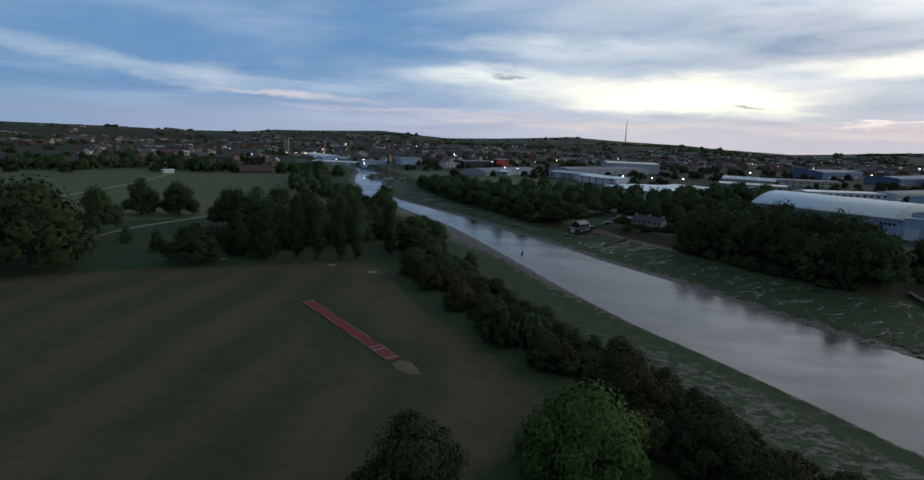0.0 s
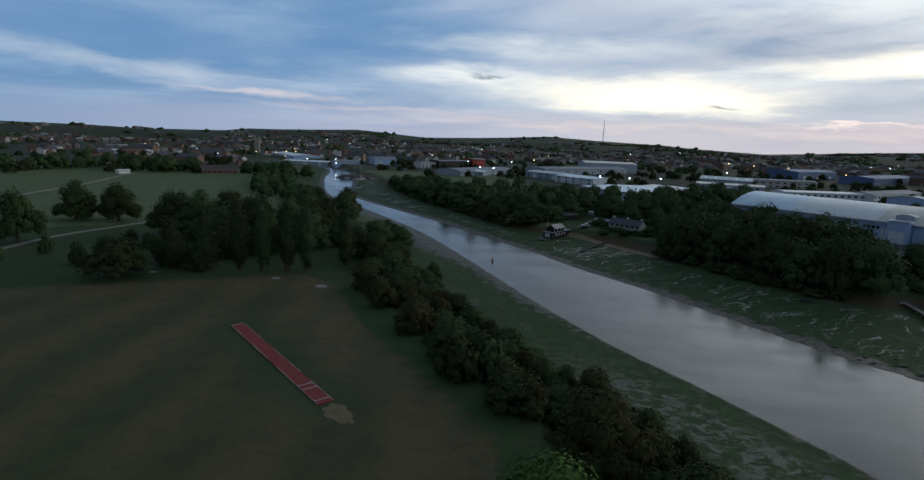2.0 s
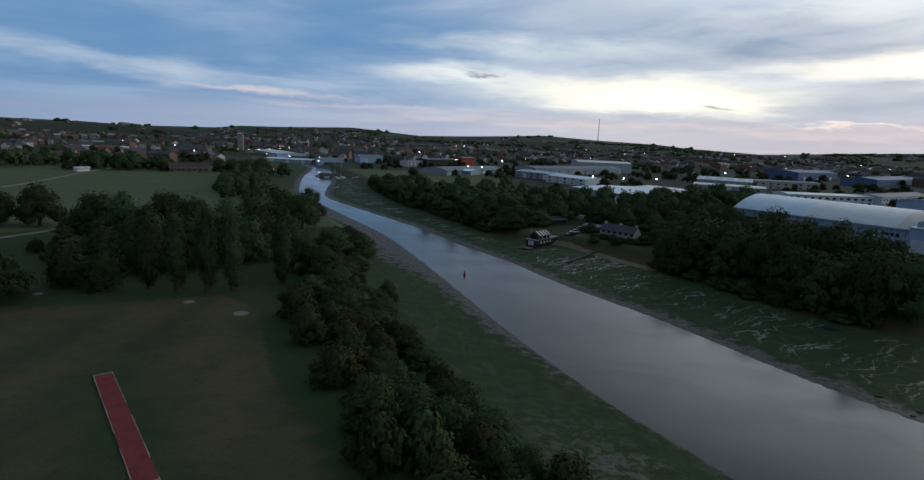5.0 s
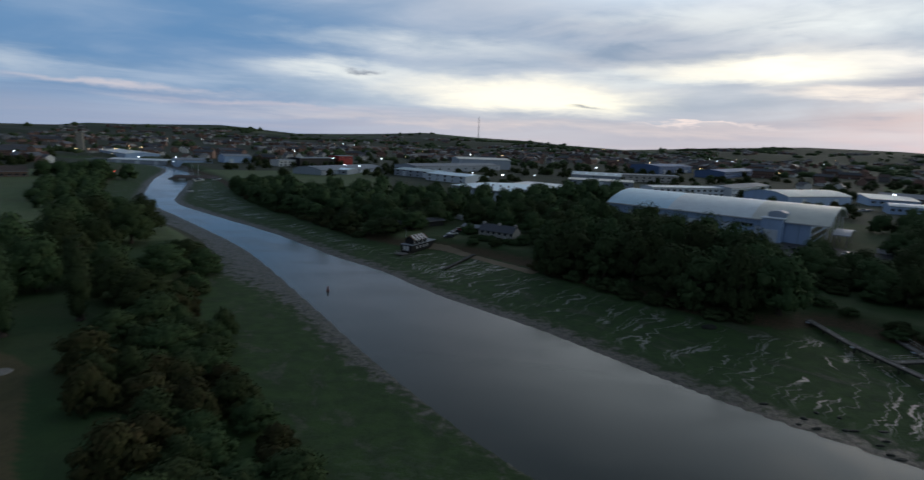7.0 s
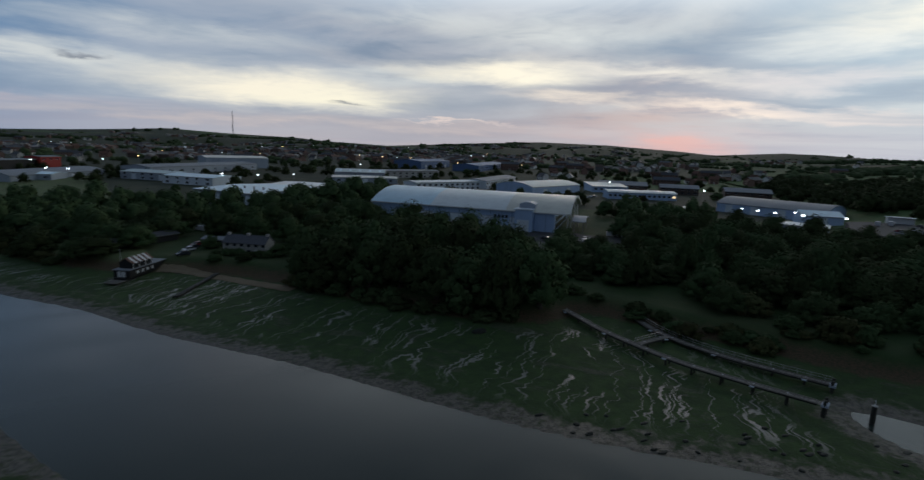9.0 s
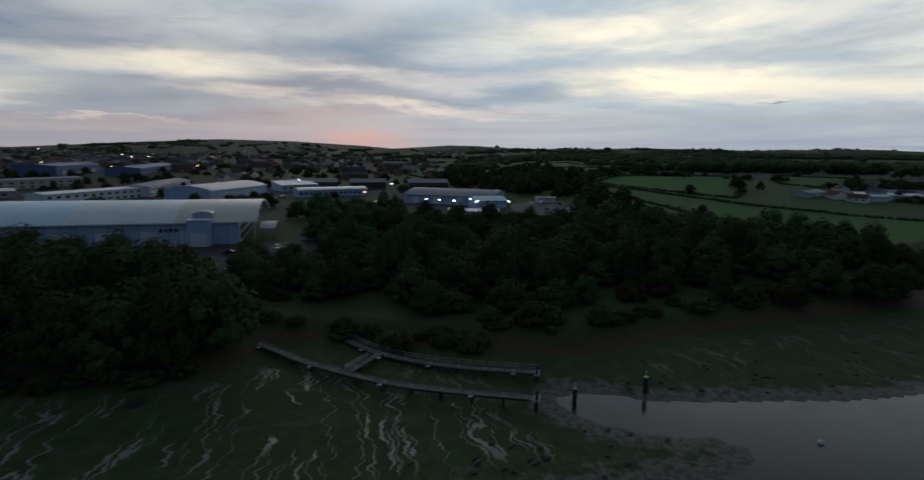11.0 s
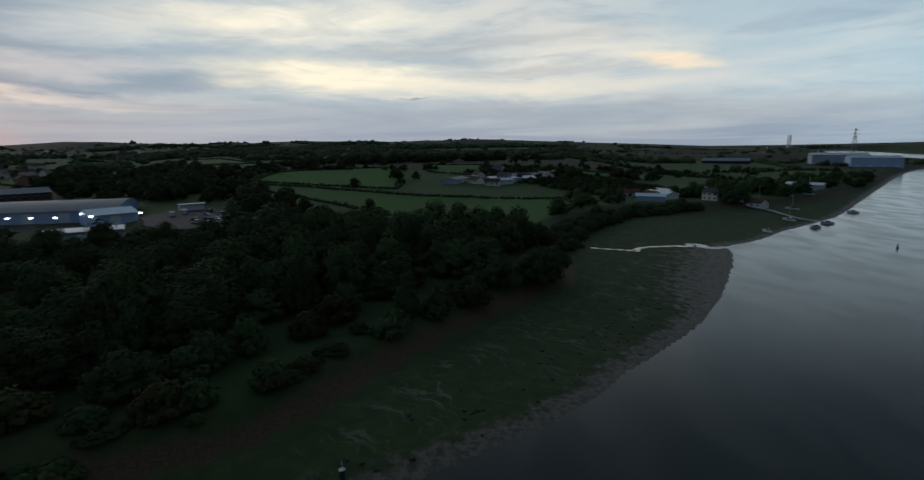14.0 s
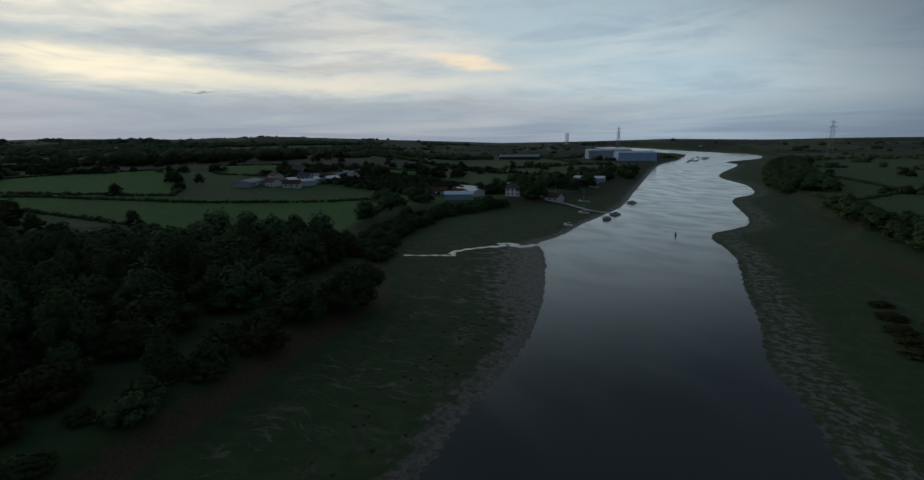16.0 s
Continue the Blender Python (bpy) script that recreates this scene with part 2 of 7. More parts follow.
def leaf_material(name, dark, light, tip):
    mat, k, bsdf = material(name, 0.85, 0.0, 0.05)
    isl = k.add("ShaderNodeNewGeometry").outputs["Random Per Island"]
    oi = k.add("ShaderNodeObjectInfo").outputs["Random"]
    co = k.add("ShaderNodeTexCoord").outputs["Object"]
    n = k.noise(co, 0.45, 3, 0.6)
    c = k.mix(k.step(isl, 0.0, 1.0, 0.15, 0.85), dark, light)
    c = k.mix(k.m("MULTIPLY", k.step(n, 0.5, 0.7), 0.5), c, tip)
    hsv = k.add("ShaderNodeHueSaturation")
    k.put(hsv.inputs["Hue"], k.step(oi, 0, 1, 0.475, 0.515))
    k.put(hsv.inputs["Value"], k.step(oi, 0, 1, 0.7, 1.25))
    k.put(hsv.inputs["Color"], c)
    k.put(bsdf.inputs["Base Color"], hsv.outputs[0])
    return mat


LEAF_DARK = leaf_material("oak_leaves", (0.041, 0.063, 0.026), (0.072, 0.107, 0.043), (0.094, 0.110, 0.050))
LEAF_FAR = leaf_material("far_leaves", (0.040, 0.062, 0.029), (0.076, 0.108, 0.047), (0.092, 0.108, 0.052))
LEAF_GREEN = leaf_material("lime_leaves", (0.050, 0.088, 0.022), (0.098, 0.16, 0.042), (0.12, 0.155, 0.048))
LEAF_OLIVE = leaf_material("willow_leaves", (0.040, 0.050, 0.020), (0.085, 0.085, 0.035), (0.11, 0.075, 0.035))
LEAF_GREY = leaf_material("poplar_leaves", (0.036, 0.056, 0.026), (0.062, 0.092, 0.040), (0.06, 0.085, 0.04))
BARK = surface("bark", (0.09, 0.07, 0.05), (0.05, 0.04, 0.03), 2.0, 0.9, bump=0.4)


# ---- the lie of the land ----
def curve(points, steps=8):
    """A smooth line through a few points."""
    p = np.array(points, float)
    p = np.vstack([2 * p[0] - p[1], p, 2 * p[-1] - p[-2]])
    out = []
    for a, b, c, d in zip(p, p[1:], p[2:], p[3:]):
        for s in np.arange(steps) / steps:
            out.append(0.5 * (2 * b + (c - a) * s + (2 * a - 5 * b + 4 * c - d) * s**2 + (3 * b - a - 3 * c + d) * s**3))
    return np.array(out + [p[-2]])


# edges of the water, upstream to downstream: park side and far side
PARK_SHORE = curve([(-419.2, 758.7), (-277.4, 651.4), (-209.2, 490.8), (-160, 381), (-114.6, 319.5), (-70.3, 262.6), (-48.3, 229.2), (-20.8, 180.5), (-3.8, 149.9),
                    (12, 124.5), (24.6, 108.6), (38.4, 89.5), (48.8, 75.1), (75.7, 47), (97.6, 31.8), (120.6, 18.3), (132.4, 7.6), (149.6, -4.5), (166.9, -23.2),
                    (186.2, -41.9), (222.3, -78.4), (257.7, -105.3), (276.1, -150.5), (352.4, -225.2), (376.6, -275.4), (432.2, -332.7), (536.6, -413.3),
                    (698.5, -629.6), (779.4, -693.3), (878.9, -902.8), (1052.5, -1077.1), (1303.8, -1179.9), (2361.8, -1668.1)], 5)
FAR_SHORE = curve([(-409.3, 779.2), (-267.2, 673), (-190.8, 509.9), (-156.2, 415.1), (-137.5, 369), (-102.8, 328.1), (-59.9, 282.2), (-27.2, 240.8), (-11.3, 223.5),
                   (7.8, 196.2), (29.9, 170.6), (47.6, 145.7), (58.6, 131.8), (71.5, 118.3), (83.6, 106.4), (93, 96.8), (101.9, 87.9), (108.6, 86.9), (109.9, 91.7),
                   (106.6, 99.5), (105.2, 107.3), (106.8, 113.9), (110.6, 116.4), (115.4, 110.3), (117.6, 102.4), (122.6, 93.6), (128.6, 84.8), (135, 74.9)], 5)
FAR_SHORE = np.vstack([FAR_SHORE, curve([(142.9, 65.6), (151.8, 57.8), (161.3, 47.6), (178.3, 30.7), (199.8, 14.5), (221.1, 0.4), (248.9, -16.4), (271.2, -26.6),
                   (281.7, -43.8), (310.1, -77.5), (355, -135.5), (433.7, -211.7), (550.9, -325.3), (750.3, -523.5), (1028.5, -849.7), (1310.5, -1049.8),
                   (2382.3, -1406.7)], 5)])
# where the mud ends and the grass bank begins
PARK_BANK = curve([(-458.6, 733.7), (-317.5, 645.1), (-236.4, 487.4), (-163, 341.5), (-127.3, 311.4), (-74.8, 250.7), (-53.7, 191.5), (-44.5, 164), (-39.5, 144.6), (-27.9, 125.3), (-10.1, 100.1), (4, 81.1), (22.6, 54.5), (51.8, 18.1), (79.2, -10.1), (114.6, -43.6), (167, -87.1), (216.9, -123.5), (236.9, -164.2), (279.8, -200.5), (435.8, -362.8), (610.4, -560.6), (1063, -1126.6), (2342.2, -1812.9)], 5)
FAR_BANK = curve([(-388.8, 799.7), (-202.6, 561.8), (-100.2, 379.5), (-64.1, 327.3), (-30.4, 280.1), (-8.2, 258.1), (18.5, 244.9), (34.9, 228.3), (51.2, 203.7), (73.2, 177.8),
                  (88.5, 170.3), (100.8, 172), (111.4, 150.8), (118.3, 138.6), (128.2, 117.5), (153, 101.5), (180.2, 80.8), (205.7, 59.1), (212.2, 51.9), (245, 44.1),
                  (280.9, 40.4), (323.6, 28.4), (352.3, 2.9), (376.7, -32.4), (383.5, -84.6), (392.9, -112.9), (448, -202.2), (617.2, -376.2), (798, -565.9),
                  (1117.4, -871.9), (2384.6, -1357.9)], 5)


def edge_distance(p, line):
    """Distance of points to a line, and how far along the line the nearest place lies."""
    best, along, run = np.full(len(p), 1e9), np.zeros(len(p)), 0.0
    px, py = p[:, 0].copy(), p[:, 1].copy()
    for a, b in zip(line, line[1:]):
        d = b - a
        n = d @ d
        if n < 1e-9:
            continue
        ux, uy = px - a[0], py - a[1]
        s = np.clip((ux * d[0] + uy * d[1]) / n, 0, 1)
        q = np.sqrt((ux - s * d[0]) ** 2 + (uy - s * d[1]) ** 2)
        near = q < best
        best[near] = q[near]
        along[near] = run + s[near] * math.sqrt(n)
        run += math.sqrt(n)
    return best, along


def inside(p, ring):
    r = np.zeros(len(p), bool)
    x, y = p.T
    for (ax, ay), (bx, by) in zip(ring, np.roll(ring, -1, 0)):
        if ay != by:
            r ^= ((ay > y) != (by > y)) & (x < (bx - ax) * (y - ay) / (by - ay) + ax)
    return r


def soft(lo, hi, v):
    t = np.clip((v - lo) / (hi - lo), 0, 1)
    return t * t * (3 - 2 * t)


def waves(x, y, size, seed):
    """Cheap smooth unevenness, about -1 to 1."""
    g = np.random.RandomState(seed)
    out = np.zeros_like(x)
    for i in range(7):
        a, f, ph = g.rand() * 6.28, (0.6 + g.rand() * 1.6) / size, g.rand() * 6.28
        out += np.sin(6.28 * f * (x * np.cos(a) + y * np.sin(a)) + ph) / 3.2
    return out


# the skyline round about: bearing in degrees, height over eye level in degrees
SKYLINE = [(-180, 0.1), (-60, 0), (-50.6, -0.04), (-43.5, -0.08), (-41.4, -0.32), (-33.2, -0.08), (-31.2, 0.24), (-28.1, 0.28), (-20.8, 0.56), (-18.5, 0.42), (-14, 0.05), (-8.4, 0.26), (-5.3, 0.42), (-1.1, 0.68), (4.1, 0.44), (10.3, 0.28), (13.4, 0.03), (19.3, -0.28), (24.8, 0.2), (31.1, 0.54), (34.8, 0.74), (41.6, 0.65), (48.4, 0.31), (51.4, 0.07), (57.2, 0.48), (65.5, 0.21), (70.7, 0.25), (76.9, 0.42), (85.1, 0.28), (92.4, 0.42), (97.6, 0.38), (105.8, 0.07), (110, -0.13), (116.2, -0.47), (122.4, -0.4), (125.5, -0.32), (132.8, -0.09), (141, -0.27), (147, -0.12), (180, 0.1)]
HUB = np.array((30.0, 70.0))


def land(p):
    """Height of the ground, distance from the water and from the grass bank, and the run along the shore."""
    p = np.asarray(p, float)
    x, y = p.T
    wa, sa = edge_distance(p, PARK_SHORE)
    wb, sb = edge_distance(p, FAR_SHORE)
    ba, sa = edge_distance(p, PARK_BANK)
    bb, sb = edge_distance(p, FAR_BANK)
    wet = inside(p, np.vstack([PARK_SHORE, FAR_SHORE[::-1]]))
    low = inside(p, np.vstack([PARK_BANK, FAR_BANK[::-1]])) | wet
    dw = np.minimum(wa, wb) * np.where(wet, -1, 1)
    dl = np.minimum(ba, bb) * np.where(low, -1, 1)
    run = np.where(wa < wb, sa, sb)
    t = np.clip(dw, 0, None) / (np.clip(dw, 0, None) + np.clip(-dl, 0, None) + 1e-6)
    mud = 0.02 + 1.35 * t**0.9 + 0.05 * waves(x, y, 9, 3) * soft(1, 6, dw)
    bed = -0.1 - 1.4 * soft(0, 12, -dw)
    r = np.hypot(x - HUB[0], y - HUB[1])
    bearing = np.degrees(np.arctan2(x - HUB[0], y - HUB[1]))
    dry = 1.4 + 3.0 * soft(0, 9, dl) + 0.012 * np.clip(dl - 60, 0, 1400) + 0.06 * waves(x, y, 40, 5) * soft(0, 30, dl)
    dry = dry + 0.060 * np.clip(dl - 75, 0, 200) * soft(58, 67, bearing) * soft(112, 100, bearing)
    sky = np.interp(bearing, [a for a, _ in SKYLINE], [b for _, b in SKYLINE])
    crest = 40 + np.tan(np.radians(sky)) * 3500 - 4
    dry = dry + (crest - dry) * soft(1500, 3500, r) + 9 * waves(x, y, 900, 8) * soft(900, 1500, r) * soft(3400, 2400, r)
    z = np.where(wet, bed, np.where(low, np.minimum(mud, 1.4), dry))
    return z, dw, dl, run


GRID = {}


def ground_at(x, y):
    """Height and distances at a place, read off the finished ground."""
    r = max(math.hypot(x - HUB[0], y - HUB[1]), GRID["rad"][0])
    a = math.degrees(math.atan2(x - HUB[0], y - HUB[1]))
    a = a if a >= GRID["deg"][0] else a + 360
    i = min(int(np.searchsorted(GRID["rad"], r)), len(GRID["rad"]) - 1)
    j = min(int(np.searchsorted(GRID["deg"], a)), len(GRID["deg"]) - 1)
    i0, j0 = max(i - 1, 0), max(j - 1, 0)
    s = (r - GRID["rad"][i0]) / max(1e-6, GRID["rad"][i] - GRID["rad"][i0])
    t = (a - GRID["deg"][j0]) / max(1e-6, GRID["deg"][j] - GRID["deg"][j0])
    v = GRID["data"]
    return (v[i0, j0] * (1 - s) + v[i, j0] * s) * (1 - t) + (v[i0, j] * (1 - s) + v[i, j] * s) * t


def gz(x, y):
    return float(ground_at(x, y)[0])


PLAYING_FIELD = np.array([(-156.4, 67), (-134.3, 98.1), (-118.1, 114.1), (-95.3, 128.4), (-67.3, 145.2), (-55.5, 137.2), (-39.7, 111.9), (-20.7, 88.9), (-8.7, 74.7),
                          (-6.3, 63.7), (-13.2, 49.8), (-40.4, 12.8), (-165.6, -2.8)], float)


# pastures across the river: outline and grass colour
FIELDS = [([(441, 240), (445, 188), (425, 106), (428, 5), (400, 2), (299, 54), (295, 80), (347, 119), (392, 176)], (0.044, 0.160, 0.017)),
          ([(458, 226), (527, 227), (573, 200), (610, 135), (500, 119), (452, 121)], (0.049, 0.182, 0.019)),
          ([(656, 104), (649, 42), (561, 33), (560, 65), (571, 97)], (0.048, 0.165, 0.021)),
          ([(601, -31), (617, -107), (533, -69), (522, -23)], (0.046, 0.154, 0.021)),
          ([(724, 586), (582, 438), (507, 397), (581, 514)], (0.055, 0.141, 0.026)),
          ([(796.6, 292.5), (869.5, 202.1), (962.4, 282.4), (881.9, 389)], (0.088, 0.127, 0.039)),
          ([(606.2, 394.8), (703.1, 297.1), (843.5, 389.8), (695, 501)], (0.075, 0.143, 0.031)),
          ([(284.1, -232.8), (370, -302.7), (411.3, -427.2), (308.9, -338.8)], (0.062, 0.121, 0.026))]


SEEDS = {}


def land_colours(p, dl):
    """Base colour of what grows: rough grass, mown park, dry playing field, and a patchwork of farmland."""
    x, y = p.T
    n = len(p)
    col = np.tile((0.033, 0.066, 0.017), (n, 1))
    r = np.hypot(x - HUB[0], y - HUB[1])
    bearing = np.degrees(np.arctan2(x - HUB[0], y - HUB[1]))
    park = (bearing < -8) & (r < 560) & (dl > 0)
    col[park] = (0.044, 0.085, 0.026)
    lawn = park & (soft(190, 225, np.hypot(x + 20, y - 40)) > 0.5)
    col[lawn] = (0.130, 0.172, 0.070)
    field = inside(p, PLAYING_FIELD)
    # mowing stripes and dry lanes on the playing field
    lane = np.clip(0.42 + 0.45 * np.sin((x + 0.12 * y) * 0.40 + 0.5 * waves(x, y, 90, 2)) + 0.28 * waves(x, y, 34, 6), 0, 1) * 0.85
    rim = soft(16, 3, edge_distance(p, np.vstack([PLAYING_FIELD, PLAYING_FIELD[:1]]))[0]) * 0.55
    mixv = np.clip(lane * 0.80 + 0.16 + rim, 0, 1)[:, None]
    col = np.where(field[:, None], np.array((0.048, 0.066, 0.024)) * (1 - mixv) + np.array((0.134, 0.106, 0.050)) * mixv, col)
    moist = soft(7.5, 2.5, edge_distance(p, np.array([(-60, 102.5), (-33, 78.5)], float))[0])[:, None] * field[:, None] * 0.8
    col = col * (1 - moist) + np.array((0.036, 0.072, 0.024)) * moist
    # farmland
    g = np.random.RandomState(4)
    seeds = np.column_stack([g.uniform(-4800, 4800, 1500), g.uniform(-4800, 4800, 1500)])
    kinds = g.rand(1500)
    SEEDS["at"] = seeds
    ids = np.zeros(n, int)
    away = np.nonzero(r > 330)[0]
    for i in range(0, len(away), 4000):
        q = p[away[i:i + 4000]]
        ids[away[i:i + 4000]] = ((q[:, None, :] - seeds[None]) ** 2).sum(-1).argmin(1)
    tones = np.array([(0.048, 0.095, 0.028), (0.062, 0.125, 0.034), (0.085, 0.110, 0.045), (0.155, 0.130, 0.075), (0.034, 0.052, 0.024), (0.030, 0.046, 0.022)])
    pick = tones[np.minimum((kinds * 6).astype(int), 5)]
    fresh = pick.copy()
    fresh[(kinds > 0.33) & (kinds < 0.67)] = tones[1]
    farm = (r > 330) & ~park & (dl > 20)
    col[farm] = pick[ids[farm]]
    near_farm = farm & (r < 1100)
    col[near_farm] = fresh[ids[near_farm]]
    estate = farm & (bearing > 30) & (bearing < 57) & (r < 520)
    col[estate] = (0.040, 0.048, 0.034)
    for ring, tone in FIELDS:
        col[inside(p, np.array(ring, float))] = tone
    town = farm & (bearing > -60) & (bearing < 40) & (r < 2300)
    col[town] = (0.040, 0.050, 0.028)
    # the ridges: close woods to the west, woods and stubble fields by turns to the south
    ridge = farm & (r > 1500)
    patchy = waves(x, y, 620, 14) + 0.6 * waves(x, y, 260, 15)
    wooded = ridge & ((patchy > 0.05) | ((bearing > 22) & (bearing < 64) & (r > 1700)))
    col[wooded] = (0.026, 0.040, 0.018)
    return col


def ground_material():
    mat, k, bsdf = material("ground", 0.9, 0.0, 0.25)

    def attr(name, out="Fac"):
        return k.add("ShaderNodeAttribute", attr=name).outputs[out]

    dw, dl, run, col = attr("dw"), attr("dl"), attr("run"), attr("tone", "Color")
    co = k.add("ShaderNodeTexCoord").outputs["Object"]
    x, y, z = k.parts(co)
    n_big = k.noise(co, 0.045, 4, 0.6, 0.6)
    n_mid = k.noise(co, 0.35, 5, 0.6, 0.3)
    n_fine = k.noise(co, 2.5, 4, 0.65)
    # land: mottled grass with dry patches
    grass = k.mix(k.step(n_big, 0.40, 0.66), col, k.mix(0.32, col, (0.110, 0.098, 0.050)))
    grass = k.mix(k.m("MULTIPLY", k.step(n_mid, 0.42, 0.68), 0.45), grass, k.mix(0.6, grass, (0.022, 0.034, 0.014)))
    grass = k.mix(k.m("MULTIPLY", k.step(n_fine, 0.4, 0.7), 0.25), grass, (0.03, 0.035, 0.018))
    # mud flats: weed, bare silt, run-off channels
    along = k.xyz(k.m("MULTIPLY", run, 0.135), k.m("MULTIPLY", dw, 0.030), 0.0)
    side = k.m("SUBTRACT", k.m("MULTIPLY", x, 0.68), k.m("MULTIPLY", y, 0.73))
    out = k.m("ADD", k.m("MULTIPLY", x, 0.73), k.m("MULTIPLY", y, 0.68))
    bend = k.noise(k.xyz(k.m("MULTIPLY", side, 0.05), k.m("MULTIPLY", out, 0.12), 3.3), 1.0, 4, 0.6)
    rill = k.noise(k.xyz(k.m("ADD", k.m("MULTIPLY", side, 0.22), k.m("MULTIPLY", bend, 2.6)), k.m("MULTIPLY", out, 0.022), 1.1), 1.0, 3, 0.55, 0.3)
    line = k.m("ABSOLUTE", k.m("SUBTRACT", rill, 0.5))
    rills = k.m("MULTIPLY", k.step(line, 0.016, 0.005), k.step(n_big, 0.32, 0.48))
    rills = k.m("MULTIPLY", rills, k.m("MULTIPLY", k.step(dw, 5.0, 14.0), k.step(dl, -1.0, -9.0)))
    rills = k.m("MULTIPLY", rills, attr("far_side"))
    bare_n = k.noise(k.xyz(k.m("MULTIPLY", run, 0.06), k.m("MULTIPLY", dw, 0.12), 0.0), 1.6, 6, 0.7, 0.5)
    edge = k.m("ADD", k.m("MULTIPLY", dw, k.m("SUBTRACT", 1.0, k.m("MULTIPLY", attr("ebb"), 0.70))), k.m("MULTIPLY", k.m("SUBTRACT", n_mid, 0.5), 16.0))
    park = k.m("MULTIPLY", attr("park_side"), k.step(y, 160.0, 125.0))
    edge = k.m("ADD", edge, k.m("MULTIPLY", park, 4.2))
    fret = k.noise(k.scaled(co, (0.75, 1.0, 1), (0, 0, 0), (0, 0, -0.80)), 0.62, 7, 0.74, 0.6)
    belt = k.m("MULTIPLY", attr("silted"), k.step(fret, 0.46, 0.57))
    bare = k.m("MAXIMUM", k.step(edge, 6.5, 3.0), k.m("MULTIPLY", k.step(bare_n, 0.55, 0.62), 0.4))
    bare = k.m("MULTIPLY", bare, k.step(fret, 0.36, 0.50, 0.55, 1.0))
    speck = k.noise(co, 0.9, 5, 0.75, 0.2)
    silt = k.mix(k.step(speck, 0.44, 0.60), (0.128, 0.112, 0.088), (0.050, 0.048, 0.035))
    weed = k.mix(k.step(n_mid, 0.35, 0.65), (0.046, 0.084, 0.023), (0.033, 0.058, 0.019))
    flat = k.mix(bare, weed, silt)
    flat = k.mix(k.m("MULTIPLY", belt, 0.75), flat, (0.150, 0.145, 0.118))
    # pale tone of the wet channels: sky reflection put into the base colour
    flat = k.mix(rills, flat, (0.23, 0.215, 0.185))
    flat = k.mix(k.m("MULTIPLY", k.step(speck, 0.66, 0.72), 0.6), flat, (0.02, 0.024, 0.016))
    # foot of the bank: reeds and bare earth
    foot = k.m("ADD", dl, k.m("MULTIPLY", k.m("SUBTRACT", n_mid, 0.5), 5.0))
    bank = k.mix(k.step(n_fine, 0.35, 0.65), (0.120, 0.074, 0.044), (0.052, 0.050, 0.024))
    bank = k.mix(k.m("MULTIPLY", attr("park_side"), 0.8), bank, (0.040, 0.048, 0.020))
    c = k.mix(k.step(foot, -1.0, 1.5), flat, bank)
    c = k.mix(k.step(foot, 3.0, 7.0), c, grass)
    k.put(bsdf.inputs["Base Color"], c)
    shine = k.m("MULTIPLY", k.m("MAXIMUM", rills, k.m("MULTIPLY", k.m("MAXIMUM", bare, belt), 0.55)), k.step(dl, 0.5, -0.5))
    k.put(bsdf.inputs["Roughness"], k.step(shine, 0.0, 1.0, 0.92, 0.28))
    b = k.add("ShaderNodeBump")
    b.inputs["Strength"].default_value = 0.7
    b.inputs["Distance"].default_value = 0.25
    k.put(b.inputs["Height"], k.m("ADD", k.m("MULTIPLY", n_fine, 0.5), k.m("ADD", n_mid, k.m("MULTIPLY", rills, -0.6))))
    k.put(bsdf.inputs["Normal"], b.outputs[0])
    return mat


def mesh_object(name, verts, faces, mat=None, smooth=False, parent=None):
    me = bpy.data.meshes.new(name)
    me.from_pydata([tuple(map(float, v)) for v in verts] if not isinstance(verts, list) else verts, [], faces)
    if mat:
        me.materials.append(mat)
    if smooth:
        me.polygons.foreach_set("use_smooth", [True] * len(me.polygons))
    me.update()
    ob = new(name, me)
    ob.parent = parent
    return ob


